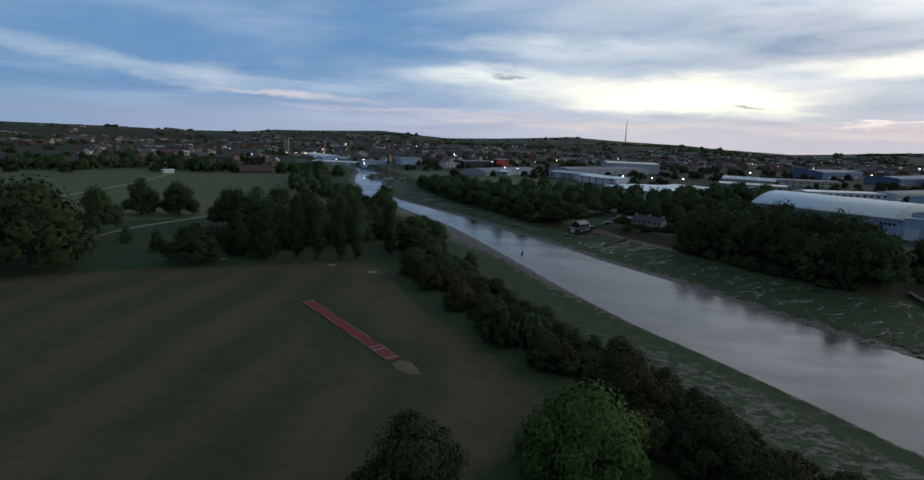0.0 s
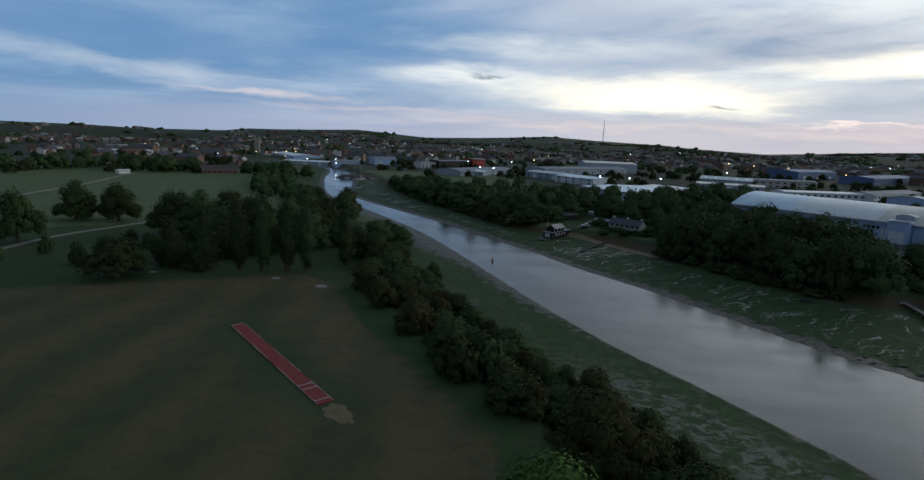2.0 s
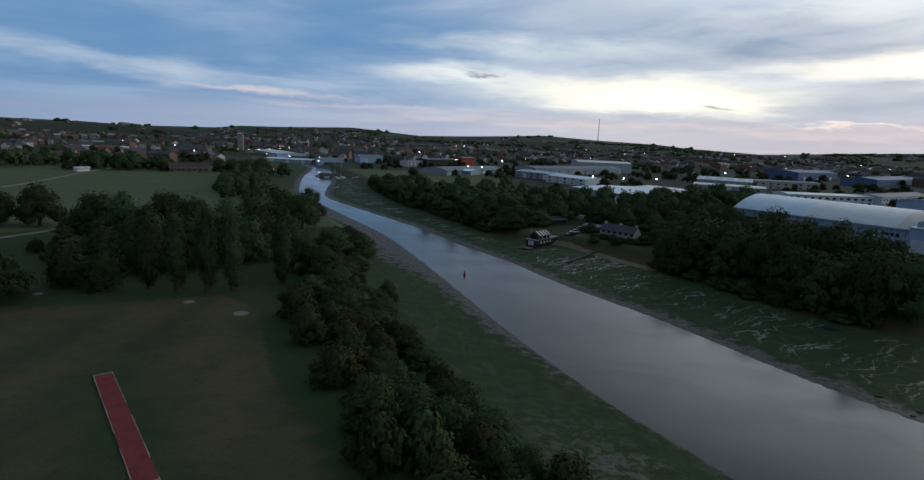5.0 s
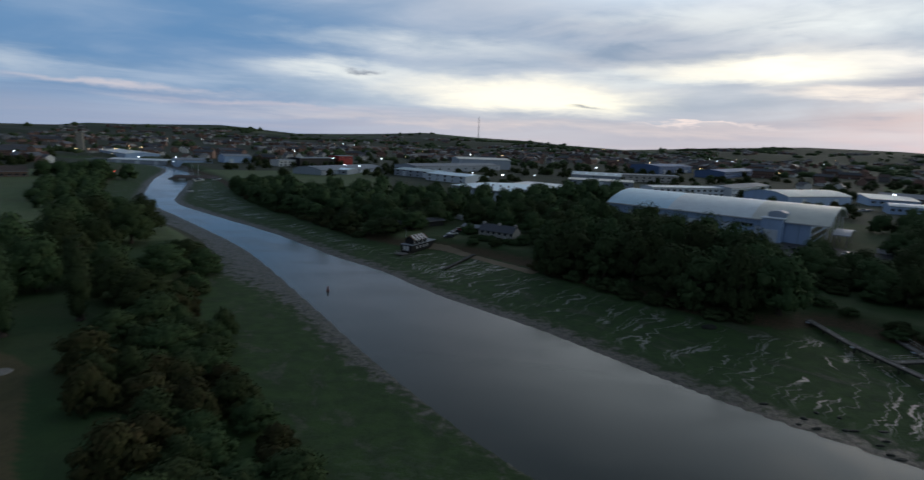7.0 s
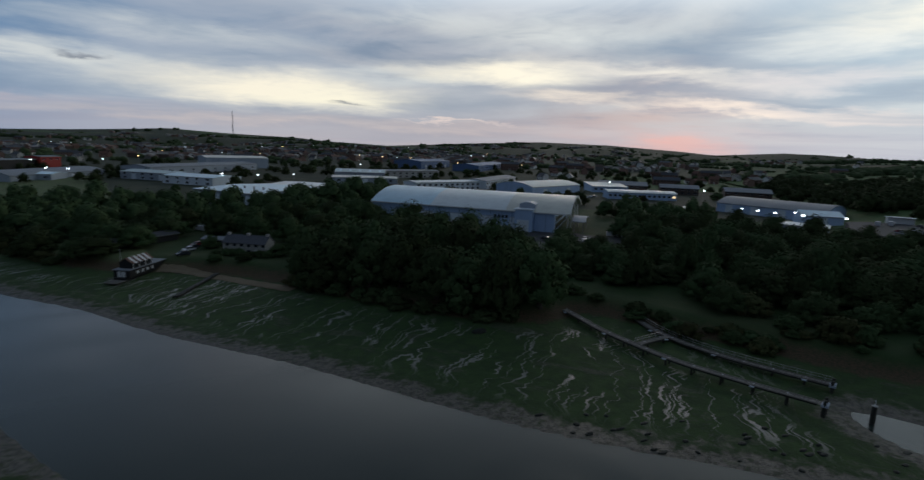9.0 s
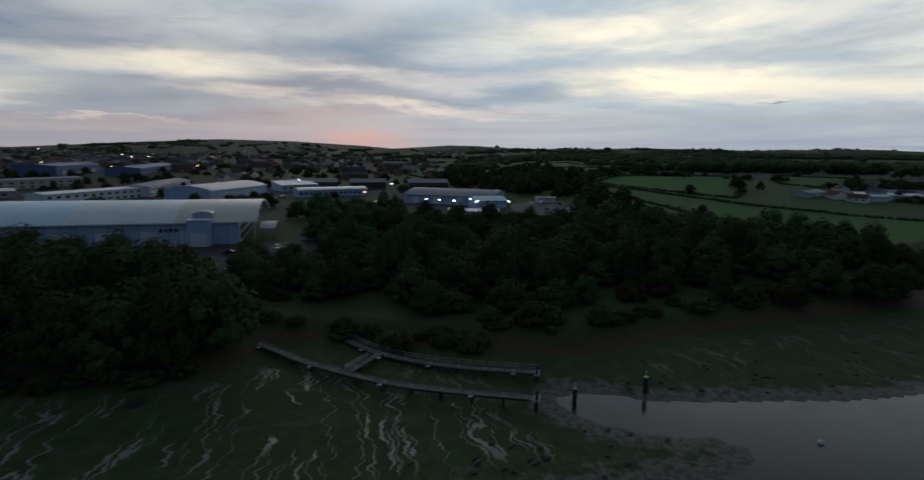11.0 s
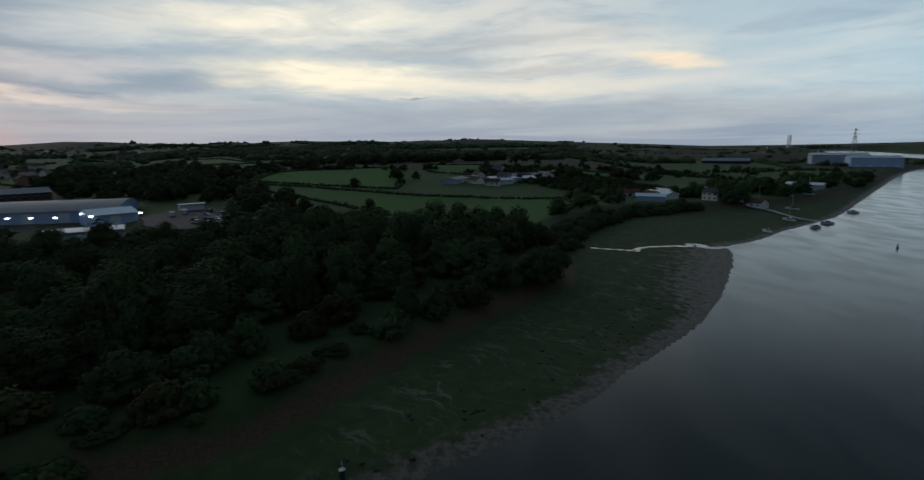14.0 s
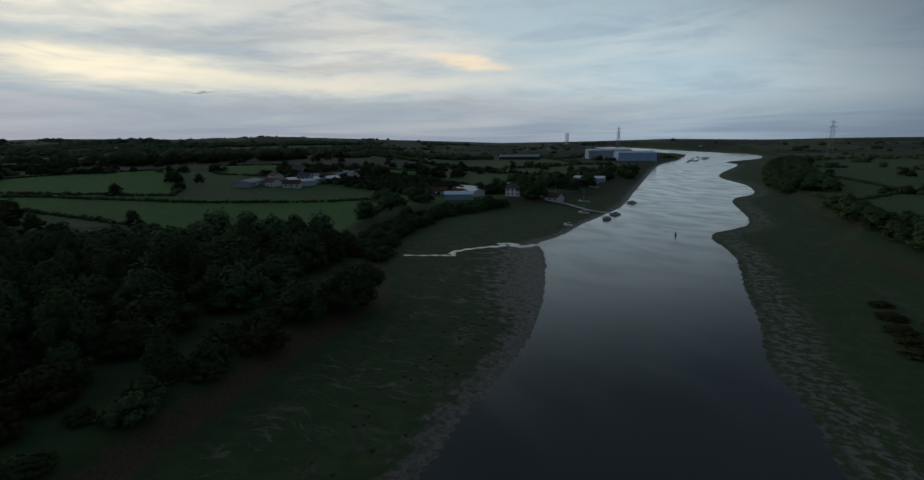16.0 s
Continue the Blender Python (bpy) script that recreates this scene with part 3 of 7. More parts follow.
def build_ground():
    # rings round the middle of the place, closer together where it is near; coarse behind the park
    deg = np.concatenate([np.arange(-62, 152, 0.33), np.arange(152, 298, 2.5)])
    rad = [4.0]
    while rad[-1] < 4900:
        rad.append(rad[-1] * 1.013 + 0.45 if rad[-1] < 700 else rad[-1] * 1.026)
    rad = np.array(rad)
    a = np.radians(deg)
    px = HUB[0] + rad[:, None] * np.sin(a)[None]
    py = HUB[1] + rad[:, None] * np.cos(a)[None]
    p = np.column_stack([px.ravel(), py.ravel()])
    p = np.vstack([p, HUB])
    z, dw, dl, run = land(p)
    far = soft(-4, 4, edge_distance(p, PARK_SHORE)[0] - edge_distance(p, FAR_SHORE)[0]) * (0.34 + 0.66 * soft(108, 88, p[:, 0])) * soft(330, 250, p[:, 0])
    ebb = soft(165, 215, p[:, 0]) * soft(286, 266, p[:, 0]) * soft(-2, 2, edge_distance(p, PARK_SHORE)[0] - edge_distance(p, FAR_SHORE)[0])
    ebb = np.maximum(ebb, soft(172, 215, p[:, 1]) * soft(330, 290, p[:, 1]) * soft(2, -2, edge_distance(p, PARK_SHORE)[0] - edge_distance(p, FAR_SHORE)[0]))
    near = soft(2, -2, edge_distance(p, PARK_SHORE)[0] - edge_distance(p, FAR_SHORE)[0])
    # a belt of bare silt half way up the park-side flat, close to the water further down the river
    low_water = soft(60, 110, p[:, 0])
    silted = near * soft(128, 96, p[:, 1]) * soft(3.5 - 3.0 * low_water, 8 - 5 * low_water, dw) * soft(24 - 9 * low_water, 15 - 7 * low_water, dw)
    n, m = len(deg), len(rad)
    GRID.update(rad=rad, deg=deg, data=np.stack([z, dw, dl, run], -1)[:-1].reshape(m, n, 4))
    verts = np.column_stack([p, z])
    i, j = np.meshgrid(np.arange(m - 1), np.arange(n), indexing="ij")
    k2 = (j + 1) % n
    quads = np.stack([i * n + j, (i + 1) * n + j, (i + 1) * n + k2, i * n + k2], -1).reshape(-1, 4)
    jj = np.arange(n)
    tris = np.column_stack([np.full(n, m * n), jj, (jj + 1) % n])
    me = bpy.data.meshes.new("ground")
    loops = np.concatenate([quads[:, ::-1].ravel(), tris[:, ::-1].ravel()])
    me.vertices.add(len(verts))
    me.vertices.foreach_set("co", verts.ravel())
    me.loops.add(len(loops))
    me.loops.foreach_set("vertex_index", loops)
    starts = np.concatenate([np.arange(len(quads)) * 4, len(quads) * 4 + np.arange(n) * 3])
    me.polygons.add(len(starts))
    me.polygons.foreach_set("loop_start", starts)
    me.polygons.foreach_set("use_smooth", np.ones(len(starts), bool))
    me.update(calc_edges=True)
    me.validate()
    for name, v in (("dw", dw), ("dl", dl), ("run", run), ("far_side", far), ("ebb", ebb), ("park_side", near), ("silted", silted)):
        me.attributes.new(name, "FLOAT", "POINT").data.foreach_set("value", v.astype(np.float32))
    col = np.column_stack([land_colours(p, dl), np.ones(len(p))])
    me.attributes.new("tone", "FLOAT_COLOR", "POINT").data.foreach_set("color", col.astype(np.float32).ravel())
    me.materials.append(ground_material())
    tagged(new("ground", me), "dusky park, mud flats, fields and hills round a tidal river", "ground", kind="structure")


build_ground()


def water_material():
    mat, k, bsdf = material("water", 0.06, 0.0, 0.5)
    bsdf.inputs["IOR"].default_value = 1.33
    co = k.add("ShaderNodeTexCoord").outputs["Object"]
    n = k.noise(co, 0.02, 4, 0.5, 0.5)
    k.put(bsdf.inputs["Base Color"], k.mix(n, (0.030, 0.041, 0.034), (0.040, 0.050, 0.041)))
    r1 = k.noise(k.scaled(co, (1.0, 1.6, 1), (0, 0, 0), (0, 0, 0.6)), 0.8, 4, 0.6)
    r2 = k.noise(k.scaled(co, (0.7, 1.5, 1), (0, 0, 0), (0, 0, 0.95)), 0.06, 5, 0.6, 0.4)
    b = k.add("ShaderNodeBump")
    b.inputs["Strength"].default_value = 0.035
    b.inputs["Distance"].default_value = 0.25
    k.put(b.inputs["Height"], k.m("MULTIPLY", r1, k.step(r2, 0.35, 0.6, 0.35, 1.0)))
    k.put(bsdf.inputs["Normal"], b.outputs[0])
    k.put(bsdf.inputs["Roughness"], k.step(r2, 0.38, 0.64, 0.12, 0.22))
    return mat


WATER = water_material()


def build_water():
    ring = np.vstack([PARK_BANK, FAR_BANK[::-1]])
    bm = bmesh.new()
    vs = [bm.verts.new((x, y, 0.0)) for x, y in ring]
    es = [bm.edges.new((a, b)) for a, b in zip(vs, vs[1:] + vs[:1])]
    bmesh.ops.triangle_fill(bm, edges=es, use_beauty=True)
    for f in bm.faces:
        if f.normal.z < 0:
            f.normal_flip()
    me = bpy.data.meshes.new("water")
    bm.to_mesh(me)
    bm.free()
    me.materials.append(WATER)
    tagged(new("water", me), "calm tidal river reflecting the evening sky", "river", kind="structure")


build_water()


# ---- helpers for things ----
def part(name, bm, mat, parent=None, label="", smooth=False):
    """Links a bmesh as one mesh object under a thing or a part."""
    me = bpy.data.meshes.new(name)
    bm.to_mesh(me)
    bm.free()
    if mat:
        me.materials.append(mat)
    if smooth:
        me.polygons.foreach_set("use_smooth", [True] * len(me.polygons))
    ob = new(name, me)
    ob.parent = parent
    return tagged(ob, label) if label else ob


def empty(name, m, label, category, group="", kind=""):
    ob = new(name)
    ob.empty_display_size = 0.3
    ob.matrix_world = m
    return tagged(ob, label, category, group, kind)


def box(bm, x0, x1, y0, y1, z0, z1, bevel=0.0):
    """A box with its edges taken off."""
    vs = bmesh.ops.create_cube(bm, size=1.0)["verts"]
    for v in vs:
        v.co = Vector(((x0 + x1) / 2 + v.co.x * (x1 - x0), (y0 + y1) / 2 + v.co.y * (y1 - y0), (z0 + z1) / 2 + v.co.z * (z1 - z0)))
    if bevel:
        es = list({e for v in vs for e in v.link_edges})
        bmesh.ops.bevel(bm, geom=es, offset=bevel, segments=1, affect="EDGES", profile=0.5)
    return vs


def tube(bm, a, b, r0, r1, sides=8):
    """A tapered round bar from a to b."""
    a, b = Vector(a), Vector(b)
    q = (b - a).to_track_quat("Z", "Y")
    rings = []
    for p, r in ((a, r0), (b, r1)):
        rings.append([bm.verts.new(p + q @ Vector((r * math.cos(6.2832 * i / sides), r * math.sin(6.2832 * i / sides), 0))) for i in range(sides)])
    for i in range(sides):
        j = (i + 1) % sides
        bm.faces.new((rings[0][i], rings[0][j], rings[1][j], rings[1][i]))
    bm.faces.new(rings[0][::-1])
    bm.faces.new(rings[1])


def extrude_profile(bm, profile, y0, y1):
    """A closed outline in x and z, drawn out along y."""
    a = [bm.verts.new((x, y0, z)) for x, z in profile]
    b = [bm.verts.new((x, y1, z)) for x, z in profile]
    n = len(profile)
    for i in range(n):
        j = (i + 1) % n
        bm.faces.new((a[i], a[j], b[j], b[i]))
    bm.faces.new(a[::-1])
    bm.faces.new(b)
    bmesh.ops.recalc_face_normals(bm, faces=bm.faces)


# ---- trees ----
def lumpy(g, n_sub):
    bm = bmesh.new()
    bmesh.ops.create_icosphere(bm, subdivisions=n_sub, radius=1.0)
    v = np.array([x.co[:] for x in bm.verts])
    f = np.array([[q.index for q in t.verts] for t in bm.faces])
    bm.free()
    return v, f


ICO1, ICO2 = lumpy(None, 1), lumpy(None, 2)


def crown_mesh(name, seed, h, r, leaves, size, kind, mat):
    """A crown of overlapping boughs, each a rough core wrapped in small leaf sprays."""
    g = np.random.RandomState(seed)
    lobes = []
    if kind == "poplar":
        for i in range(13):
            t = i / 12
            w = r * (0.45 + 0.75 * math.sin(math.pi * min(1, t * 0.85 + 0.12)) ** 0.8) * 0.72
            a = g.rand() * 6.28
            lobes.append((0.22 * r * math.cos(a), 0.22 * r * math.sin(a), h * (0.12 + 0.80 * t), w, w * 1.7))
    elif kind == "cone":
        for i in range(12):
            t = i / 11
            w = r * (1.05 - 0.85 * t) * 0.8
            a = g.rand() * 6.28
            lobes.append((0.35 * w * math.cos(a), 0.35 * w * math.sin(a), h * (0.12 + 0.80 * t), w, w * 0.9))
    else:
        low = 0.07 if kind == "oak" else 0.08
        count = (14 if leaves < 700 else 30) if kind == "oak" else 18
        ph = g.rand(3) * 6.28
        for i in range(count):
            a, q = i * 2.4 + g.rand() * 0.8, math.sqrt((i + 0.4) / count)
            d = q * r * 0.80 * (1 + 0.20 * math.sin(2 * a + ph[0]) + 0.14 * math.sin(3 * a + ph[1]))
            top = h * (1 - low) * (1 - 0.62 * q**2.2)
            z = h * low + top * (0.55 + 0.35 * g.rand()) * (0.35 + 0.3 * g.rand() if g.rand() < 0.42 and q > 0.45 else 0.86)
            z += h * 0.07 * math.sin(2 * a + ph[2]) * (1 if q > 0.3 else 0)
            w = r * (0.15 + 0.20 * g.rand() ** 1.3)
            lobes.append((d * math.cos(a), d * math.sin(a), z, w, w * (0.72 + 0.3 * g.rand())))
        lobes.append((0, 0, h * 0.52, r * 0.60, h * 0.34))
        for i in range(9 if leaves > 700 else 4):
            a = i * (0.7 if leaves > 700 else 1.57) + g.rand() * 0.4
            q = r * (0.55 + 0.25 * g.rand())
            w = r * (0.22 + 0.10 * g.rand())
            lobes.append((q * math.cos(a), q * math.sin(a), h * (low + 0.06 + 0.12 * g.rand()), w, w * 0.9))
    lobes = np.array(lobes)
    ico_v, ico_f = ICO2 if leaves > 9000 else ICO1
    V, F, n = [], [], 0
    for x, y, z, w, wz in lobes:
        bump = 1 + 0.22 * g.randn(len(ico_v))[:, None].clip(-1.5, 1.5)
        v = ico_v * bump * (w * 0.66, w * 0.66, wz * 0.66) + (x, y, z)
        V.append(v)
        F += (ico_f + n).tolist()
        n += len(v)
    # leaf sprays over the boughs
    weight = lobes[:, 3] * lobes[:, 4]
    which = g.choice(len(lobes), leaves, p=weight / weight.sum())
    d = g.randn(leaves, 3)
    d /= np.linalg.norm(d, axis=1)[:, None]
    d[:, 2] = np.where((d[:, 2] < -0.3) & (g.rand(leaves) < 0.7), -d[:, 2], d[:, 2])
    L = lobes[which]
    swell = (0.72 + 0.50 * g.rand(leaves) ** 1.7)[:, None]
    c = L[:, :3] + d * np.column_stack([L[:, 3], L[:, 3], L[:, 4]]) * swell
    t1 = np.cross(d, g.randn(leaves, 3))
    t1 /= np.linalg.norm(t1, axis=1)[:, None] + 1e-9
    t2 = np.cross(d, t1)
    s = (size * (0.55 + 0.9 * g.rand(leaves)))[:, None]
    tilt = d * (g.rand(leaves) - 0.35)[:, None] * 0.9
    a = c - (t1 - tilt * 0.4) * s
    b = c + (t2 + tilt) * s * 0.9
    e = c + (t1 + tilt) * s
    turned = (np.cross(b - a, e - a) * d).sum(1) < 0
    b[turned], e[turned] = e[turned].copy(), b[turned].copy()
    V.append(np.stack([a, b, e], 1).reshape(-1, 3))
    F += (n + np.arange(leaves * 3).reshape(-1, 3)).tolist()
    V = np.vstack(V)
    F = np.array(F)
    me = bpy.data.meshes.new(name)
    me.vertices.add(len(V))
    me.vertices.foreach_set("co", V.ravel())
    me.loops.add(F.size)
    me.loops.foreach_set("vertex_index", F.ravel())
    me.polygons.add(len(F))
    me.polygons.foreach_set("loop_start", np.arange(len(F)) * 3)
    me.update(calc_edges=True)
    me.materials.append(mat)
    # leaves take their light from the side of the bough that they sit on
    mid = np.array((0, 0, h * 0.45))
    out = V - mid
    out /= np.linalg.norm(out, axis=1)[:, None] + 1e-9
    own = np.vstack([(V[:n] - np.repeat(lobes[:, :3], len(ico_v), 0)), np.repeat(d, 3, 0)])
    own /= np.linalg.norm(own, axis=1)[:, None] + 1e-9
    nrm = own + 0.45 * out + 0.16 * g.randn(len(V), 3)
    nrm /= np.linalg.norm(nrm, axis=1)[:, None]
    me.normals_split_custom_set_from_vertices(nrm.tolist())
    return me


def trunk_mesh(name, seed, h, r, kind):
    g = random.Random(seed)
    bm = bmesh.new()
    w = 0.035 * h + 0.05
    lean = (g.uniform(-0.3, 0.3), g.uniform(-0.3, 0.3))
    fork = h * (0.3 if kind in ("oak", "bush") else 0.85)
    tube(bm, (0, 0, -0.3), (0, 0, 0.5), w * 1.5, w, 9)
    tube(bm, (0, 0, 0.5), (lean[0], lean[1], fork), w, w * 0.7, 9)
    for i in range(7):
        a = i * 0.95 + g.random()
        q = r * g.uniform(0.35, 0.65)
        z0 = fork * g.uniform(0.75, 1.0)
        tube(bm, (lean[0] * 0.9, lean[1] * 0.9, z0), (q * math.cos(a), q * math.sin(a), min(h * 0.85, z0 + h * g.uniform(0.15, 0.4))), w * 0.45, w * 0.12, 6)
    me = bpy.data.meshes.new(name)
    bm.to_mesh(me)
    bm.free()
    me.materials.append(BARK)
    return me


TREES = {}


def tree_kind(key, name, label, seed, h, r, leaves, size, kind, mat):
    TREES[key] = (name, label, crown_mesh("crown", seed, h, r, leaves, size, kind, mat), trunk_mesh("trunk", seed, h, r, kind), h, r)


def plant(key, x, y, h, r, turn, group, label="", z=None):
    """One tree: trunk and crown under an empty at its foot."""
    name, text, crown, trunk, h0, r0 = TREES[key]
    m = pose(x, y, gz(x, y) if z is None else z, 0, 0, turn) @ Matrix.Diagonal((r / r0, r / r0, h / h0, 1))
    ob = empty(name, m, label or text, "tree" if name != "bush" else "bush", group)
    for nm, me in (("trunk", trunk), ("crown", crown)):
        p = new(nm, me)
        p.parent = ob
    return ob


WOODS = []


def plant_later(x, y, h, r, group):
    WOODS.append((x, y, h, r, group))


def joined_trees(name, label, rows, stems):
    """Trees too many to count, as one mesh."""
    g = np.random.RandomState(5)
    V, F, N, n = [], [], [], 0
    for x, y, h, r in rows:
        _, _, me, _, h0, r0 = TREES[stems[g.randint(len(stems))]]
        co = np.empty(len(me.vertices) * 3)
        me.vertices.foreach_get("co", co)
        f = np.empty(len(me.loops), int)
        me.loops.foreach_get("vertex_index", f)
        a = g.rand() * 6.28
        co = co.reshape(-1, 3) * (r / r0, r / r0, h / h0)
        q = np.column_stack([co[:, 0] * math.cos(a) - co[:, 1] * math.sin(a) + x, co[:, 0] * math.sin(a) + co[:, 1] * math.cos(a) + y, co[:, 2] + gz(x, y)])
        V.append(q)
        out = co - (0, 0, h * 0.4)
        out = np.column_stack([out[:, 0] * math.cos(a) - out[:, 1] * math.sin(a), out[:, 0] * math.sin(a) + out[:, 1] * math.cos(a), out[:, 2]])
        N.append(out / (np.linalg.norm(out, axis=1)[:, None] + 1e-9) + 0.12 * g.randn(len(out), 3))
        F.append(f + n)
        n += len(q)
    V, F = np.vstack(V), np.concatenate(F)
    me = bpy.data.meshes.new(name)
    me.vertices.add(len(V))
    me.vertices.foreach_set("co", V.ravel())
    me.loops.add(len(F))
    me.loops.foreach_set("vertex_index", F)
    me.polygons.add(len(F) // 3)
    me.polygons.foreach_set("loop_start", np.arange(len(F) // 3) * 3)
    me.update(calc_edges=True)
    me.materials.append(LEAF_DARK)
    me.normals_split_custom_set_from_vertices(np.vstack(N).tolist())
    tagged(new(name, me), label, "woods", kind="stuff")


for i in range(3):
    tree_kind(f"oak{i}", "oak_tree", "dark spreading oak in full summer leaf", 11 + i, 14, 7, 4600, 0.42, "oak", LEAF_DARK)
    tree_kind(f"mid{i}", "woodland_tree", "dark leafy woodland tree on the river side", 31 + i, 12, 5.5, 2800, 0.40, "oak", LEAF_DARK)
    tree_kind(f"bush{i}", "bush", "dense dark bush of bramble and thorn", 51 + i, 5, 3.6, 1050, 0.40, "bush", (LEAF_DARK, LEAF_OLIVE, LEAF_DARK)[i])
    tree_kind(f"willow{i}", "willow_tree", "olive-brown willow on the river bank", 71 + i, 10, 6, 2700, 0.44, "oak", LEAF_OLIVE)
for i in range(2):
    tree_kind(f"poplar{i}", "poplar_tree", "tall narrow poplar in dark leaf", 91 + i, 19, 2.6, 3600, 0.36, "poplar", LEAF_GREY)
    tree_kind(f"cone{i}", "grey_poplar_tree", "tapering grey-green tree at the field edge", 95 + i, 16, 4.5, 3800, 0.42, "cone", LEAF_GREY)
    tree_kind(f"far{i}", "woodland_tree", "dark leafy tree in a far belt of woodland", 111 + i, 11, 5.5, 620, 0.85, "oak", LEAF_DARK)
tree_kind("lime", "lime_tree", "bright green lime tree with a full round crown", 201, 12, 7.5, 20000, 0.27, "oak", LEAF_GREEN)
tree_kind("yew", "holm_oak_tree", "dark round evergreen oak beside the field", 202, 12, 6.5, 14000, 0.27, "oak", LEAF_DARK)
tree_kind("will_near", "willow_tree", "olive-brown willow with thin reddish tips", 203, 11, 7, 14000, 0.27, "oak", LEAF_OLIVE)

rnd = random.Random(7)


def any_of(stem, n=3):
    return f"{stem}{rnd.randrange(n)}"


# trees that stand singly in the park
for key, x, y, h, r in [("lime", -1.5, 53.3, 12.5, 7.6), ("yew", -19.3, 42.2, 11.5, 6.3), ("will_near", 4.9, 75.8, 11, 6.8), ("yew", 12.8, 59.8, 10.5, 6.0),
                        ("will_near", 17.8, 49.8, 9, 5.0), ("oak0", -139.7, 107, 27, 14), ("oak1", -154.5, 118.8, 19, 9), ("oak1", -163.6, 151.4, 19, 6.8),
                        ("oak2", -182.9, 192.8, 17, 7.6), ("oak0", -169.2, 198.2, 17, 8.0), ("oak1", -108.1, 127.1, 12.5, 7.6), ("bush0", -108.1, 143.4, 6.5, 2.2),
                        ("bush2", -125.1, 159.3, 5.5, 2.6), ("bush0", -124, 168.5, 6.0, 2.4), ("bush1", -136.4, 165.2, 4.6, 2.4), ("bush2", -144.6, 142.7, 6.2, 2.1),
                        ("bush0", -126.8, 135, 7.5, 2.4), ("bush2", -114.3, 149.4, 7.0, 2.0)]:
    plant(key, x, y, h, r, rnd.uniform(0, 360), "trees of the park")
for key, x, y, h, r in [("poplar0", -86, 144.8, 19, 2.7), ("poplar1", -79.2, 145, 18.5, 2.5), ("poplar0", -73, 146.7, 19.5, 2.5), ("poplar1", -68.4, 149.3, 18, 2.4),
                        ("poplar1", -61, 158.6, 17, 2.4), ("cone0", -93.4, 140.6, 16.5, 4.6), ("cone1", -103, 140.4, 15, 4.8)]:
    plant(key, x, y, h, r, rnd.uniform(0, 360), "row of poplars")
for x, y, h, r in [(-133.5, 183.6, 18, 8.5), (-119.8, 177.8, 19, 8), (-107.2, 169.9, 17, 8), (-97.7, 157.8, 16, 7), (-105.3, 188.4, 18, 8), (-90.4, 182.6, 18, 8), (-81, 176.7, 15, 7),
                   (-89.7, 199.1, 15, 7), (-96.9, 209.2, 18, 8), (-89.6, 213.5, 13, 6), (-89.4, 166.2, 16, 7), (-89.8, 232, 16, 7.5), (-104.5, 227.5, 17, 8),
                   (-110.6, 247.9, 16, 8), (-95.9, 252.4, 15, 7), (-125.3, 203.3, 17, 8)]:
    plant(any_of("oak"), x, y, h, r, rnd.uniform(0, 360), "clump of oaks beside the poplars")


def belt(line, side, x_range, off, gap, keys, h, r, group, jitter=2.0, label=""):
    """Trees in rows along a bank line, from off[0] to off[1] metres inland."""
    pts = [q for q in line if x_range[0] <= q[0] <= x_range[1]]
    run = 0.0
    for (ax, ay), (bx, by) in zip(pts, pts[1:]):
        d = math.hypot(bx - ax, by - ay)
        nx, ny = -(by - ay) / d * side, (bx - ax) / d * side
        while run < d:
            o = off[0]
            while o <= off[1]:
                s = run / d
                x = ax + (bx - ax) * s + nx * o + rnd.uniform(-jitter, jitter)
                y = ay + (by - ay) * s + ny * o + rnd.uniform(-jitter, jitter)
                hh, rr = rnd.uniform(*h), rnd.uniform(*r)
                yield x, y, hh, rr
                o += gap * rnd.uniform(0.8, 1.15)
            run += gap * rnd.uniform(0.8, 1.2)
        run -= d


def clear_of(x, y, spots):
    return all(math.hypot(x - a, y - b) > q for a, b, q in spots)


# the hedge of trees between playing field and river
for x, y, h, r in belt(PARK_BANK, -1, (-72, 22), (3.5, 9.5), 6.3, None, (5.5, 10), (3.0, 5.0), "", 1.5):
    if 178 < y:
        h, r = 2.6, 2.4
    h, r = (h, r) if y < 110 else (h * 0.85, r * 0.95)
    if y > 30 and clear_of(x, y, [(-1.5, 53.3, 9), (4.9, 75.8, 8), (-19.3, 42.2, 8), (12.8, 59.8, 6)]):
        key = any_of("willow") if rnd.random() < 0.28 else any_of("oak") if rnd.random() < 0.6 else any_of("bush")
        plant(key, x, y, h, r, rnd.uniform(0, 360), "trees along the river path")
for x, y, h, r in belt(PARK_BANK, -1, (-60, 20), (0.5, 1.5), 5.0, None, (2.2, 4.5), (2.0, 3.4), "", 1.2):
    if y > 40:
        plant(any_of("bush"), x, y, h, r, rnd.uniform(0, 360), "bushes along the river path")
for x, y, h, r in belt(PARK_BANK, -1, (-44, 24), (-7.5, 2.5), 5.6, None, (3.6, 7.5), (2.6, 4.2), "", 1.6):
    if 42 < y < 172 and clear_of(x, y, [(-1.5, 53.3, 8), (4.9, 75.8, 6), (12.8, 59.8, 5)]):
        plant(any_of("willow") if rnd.random() < 0.25 else any_of("oak"), x, y, h, r, rnd.uniform(0, 360), "trees along the river path")
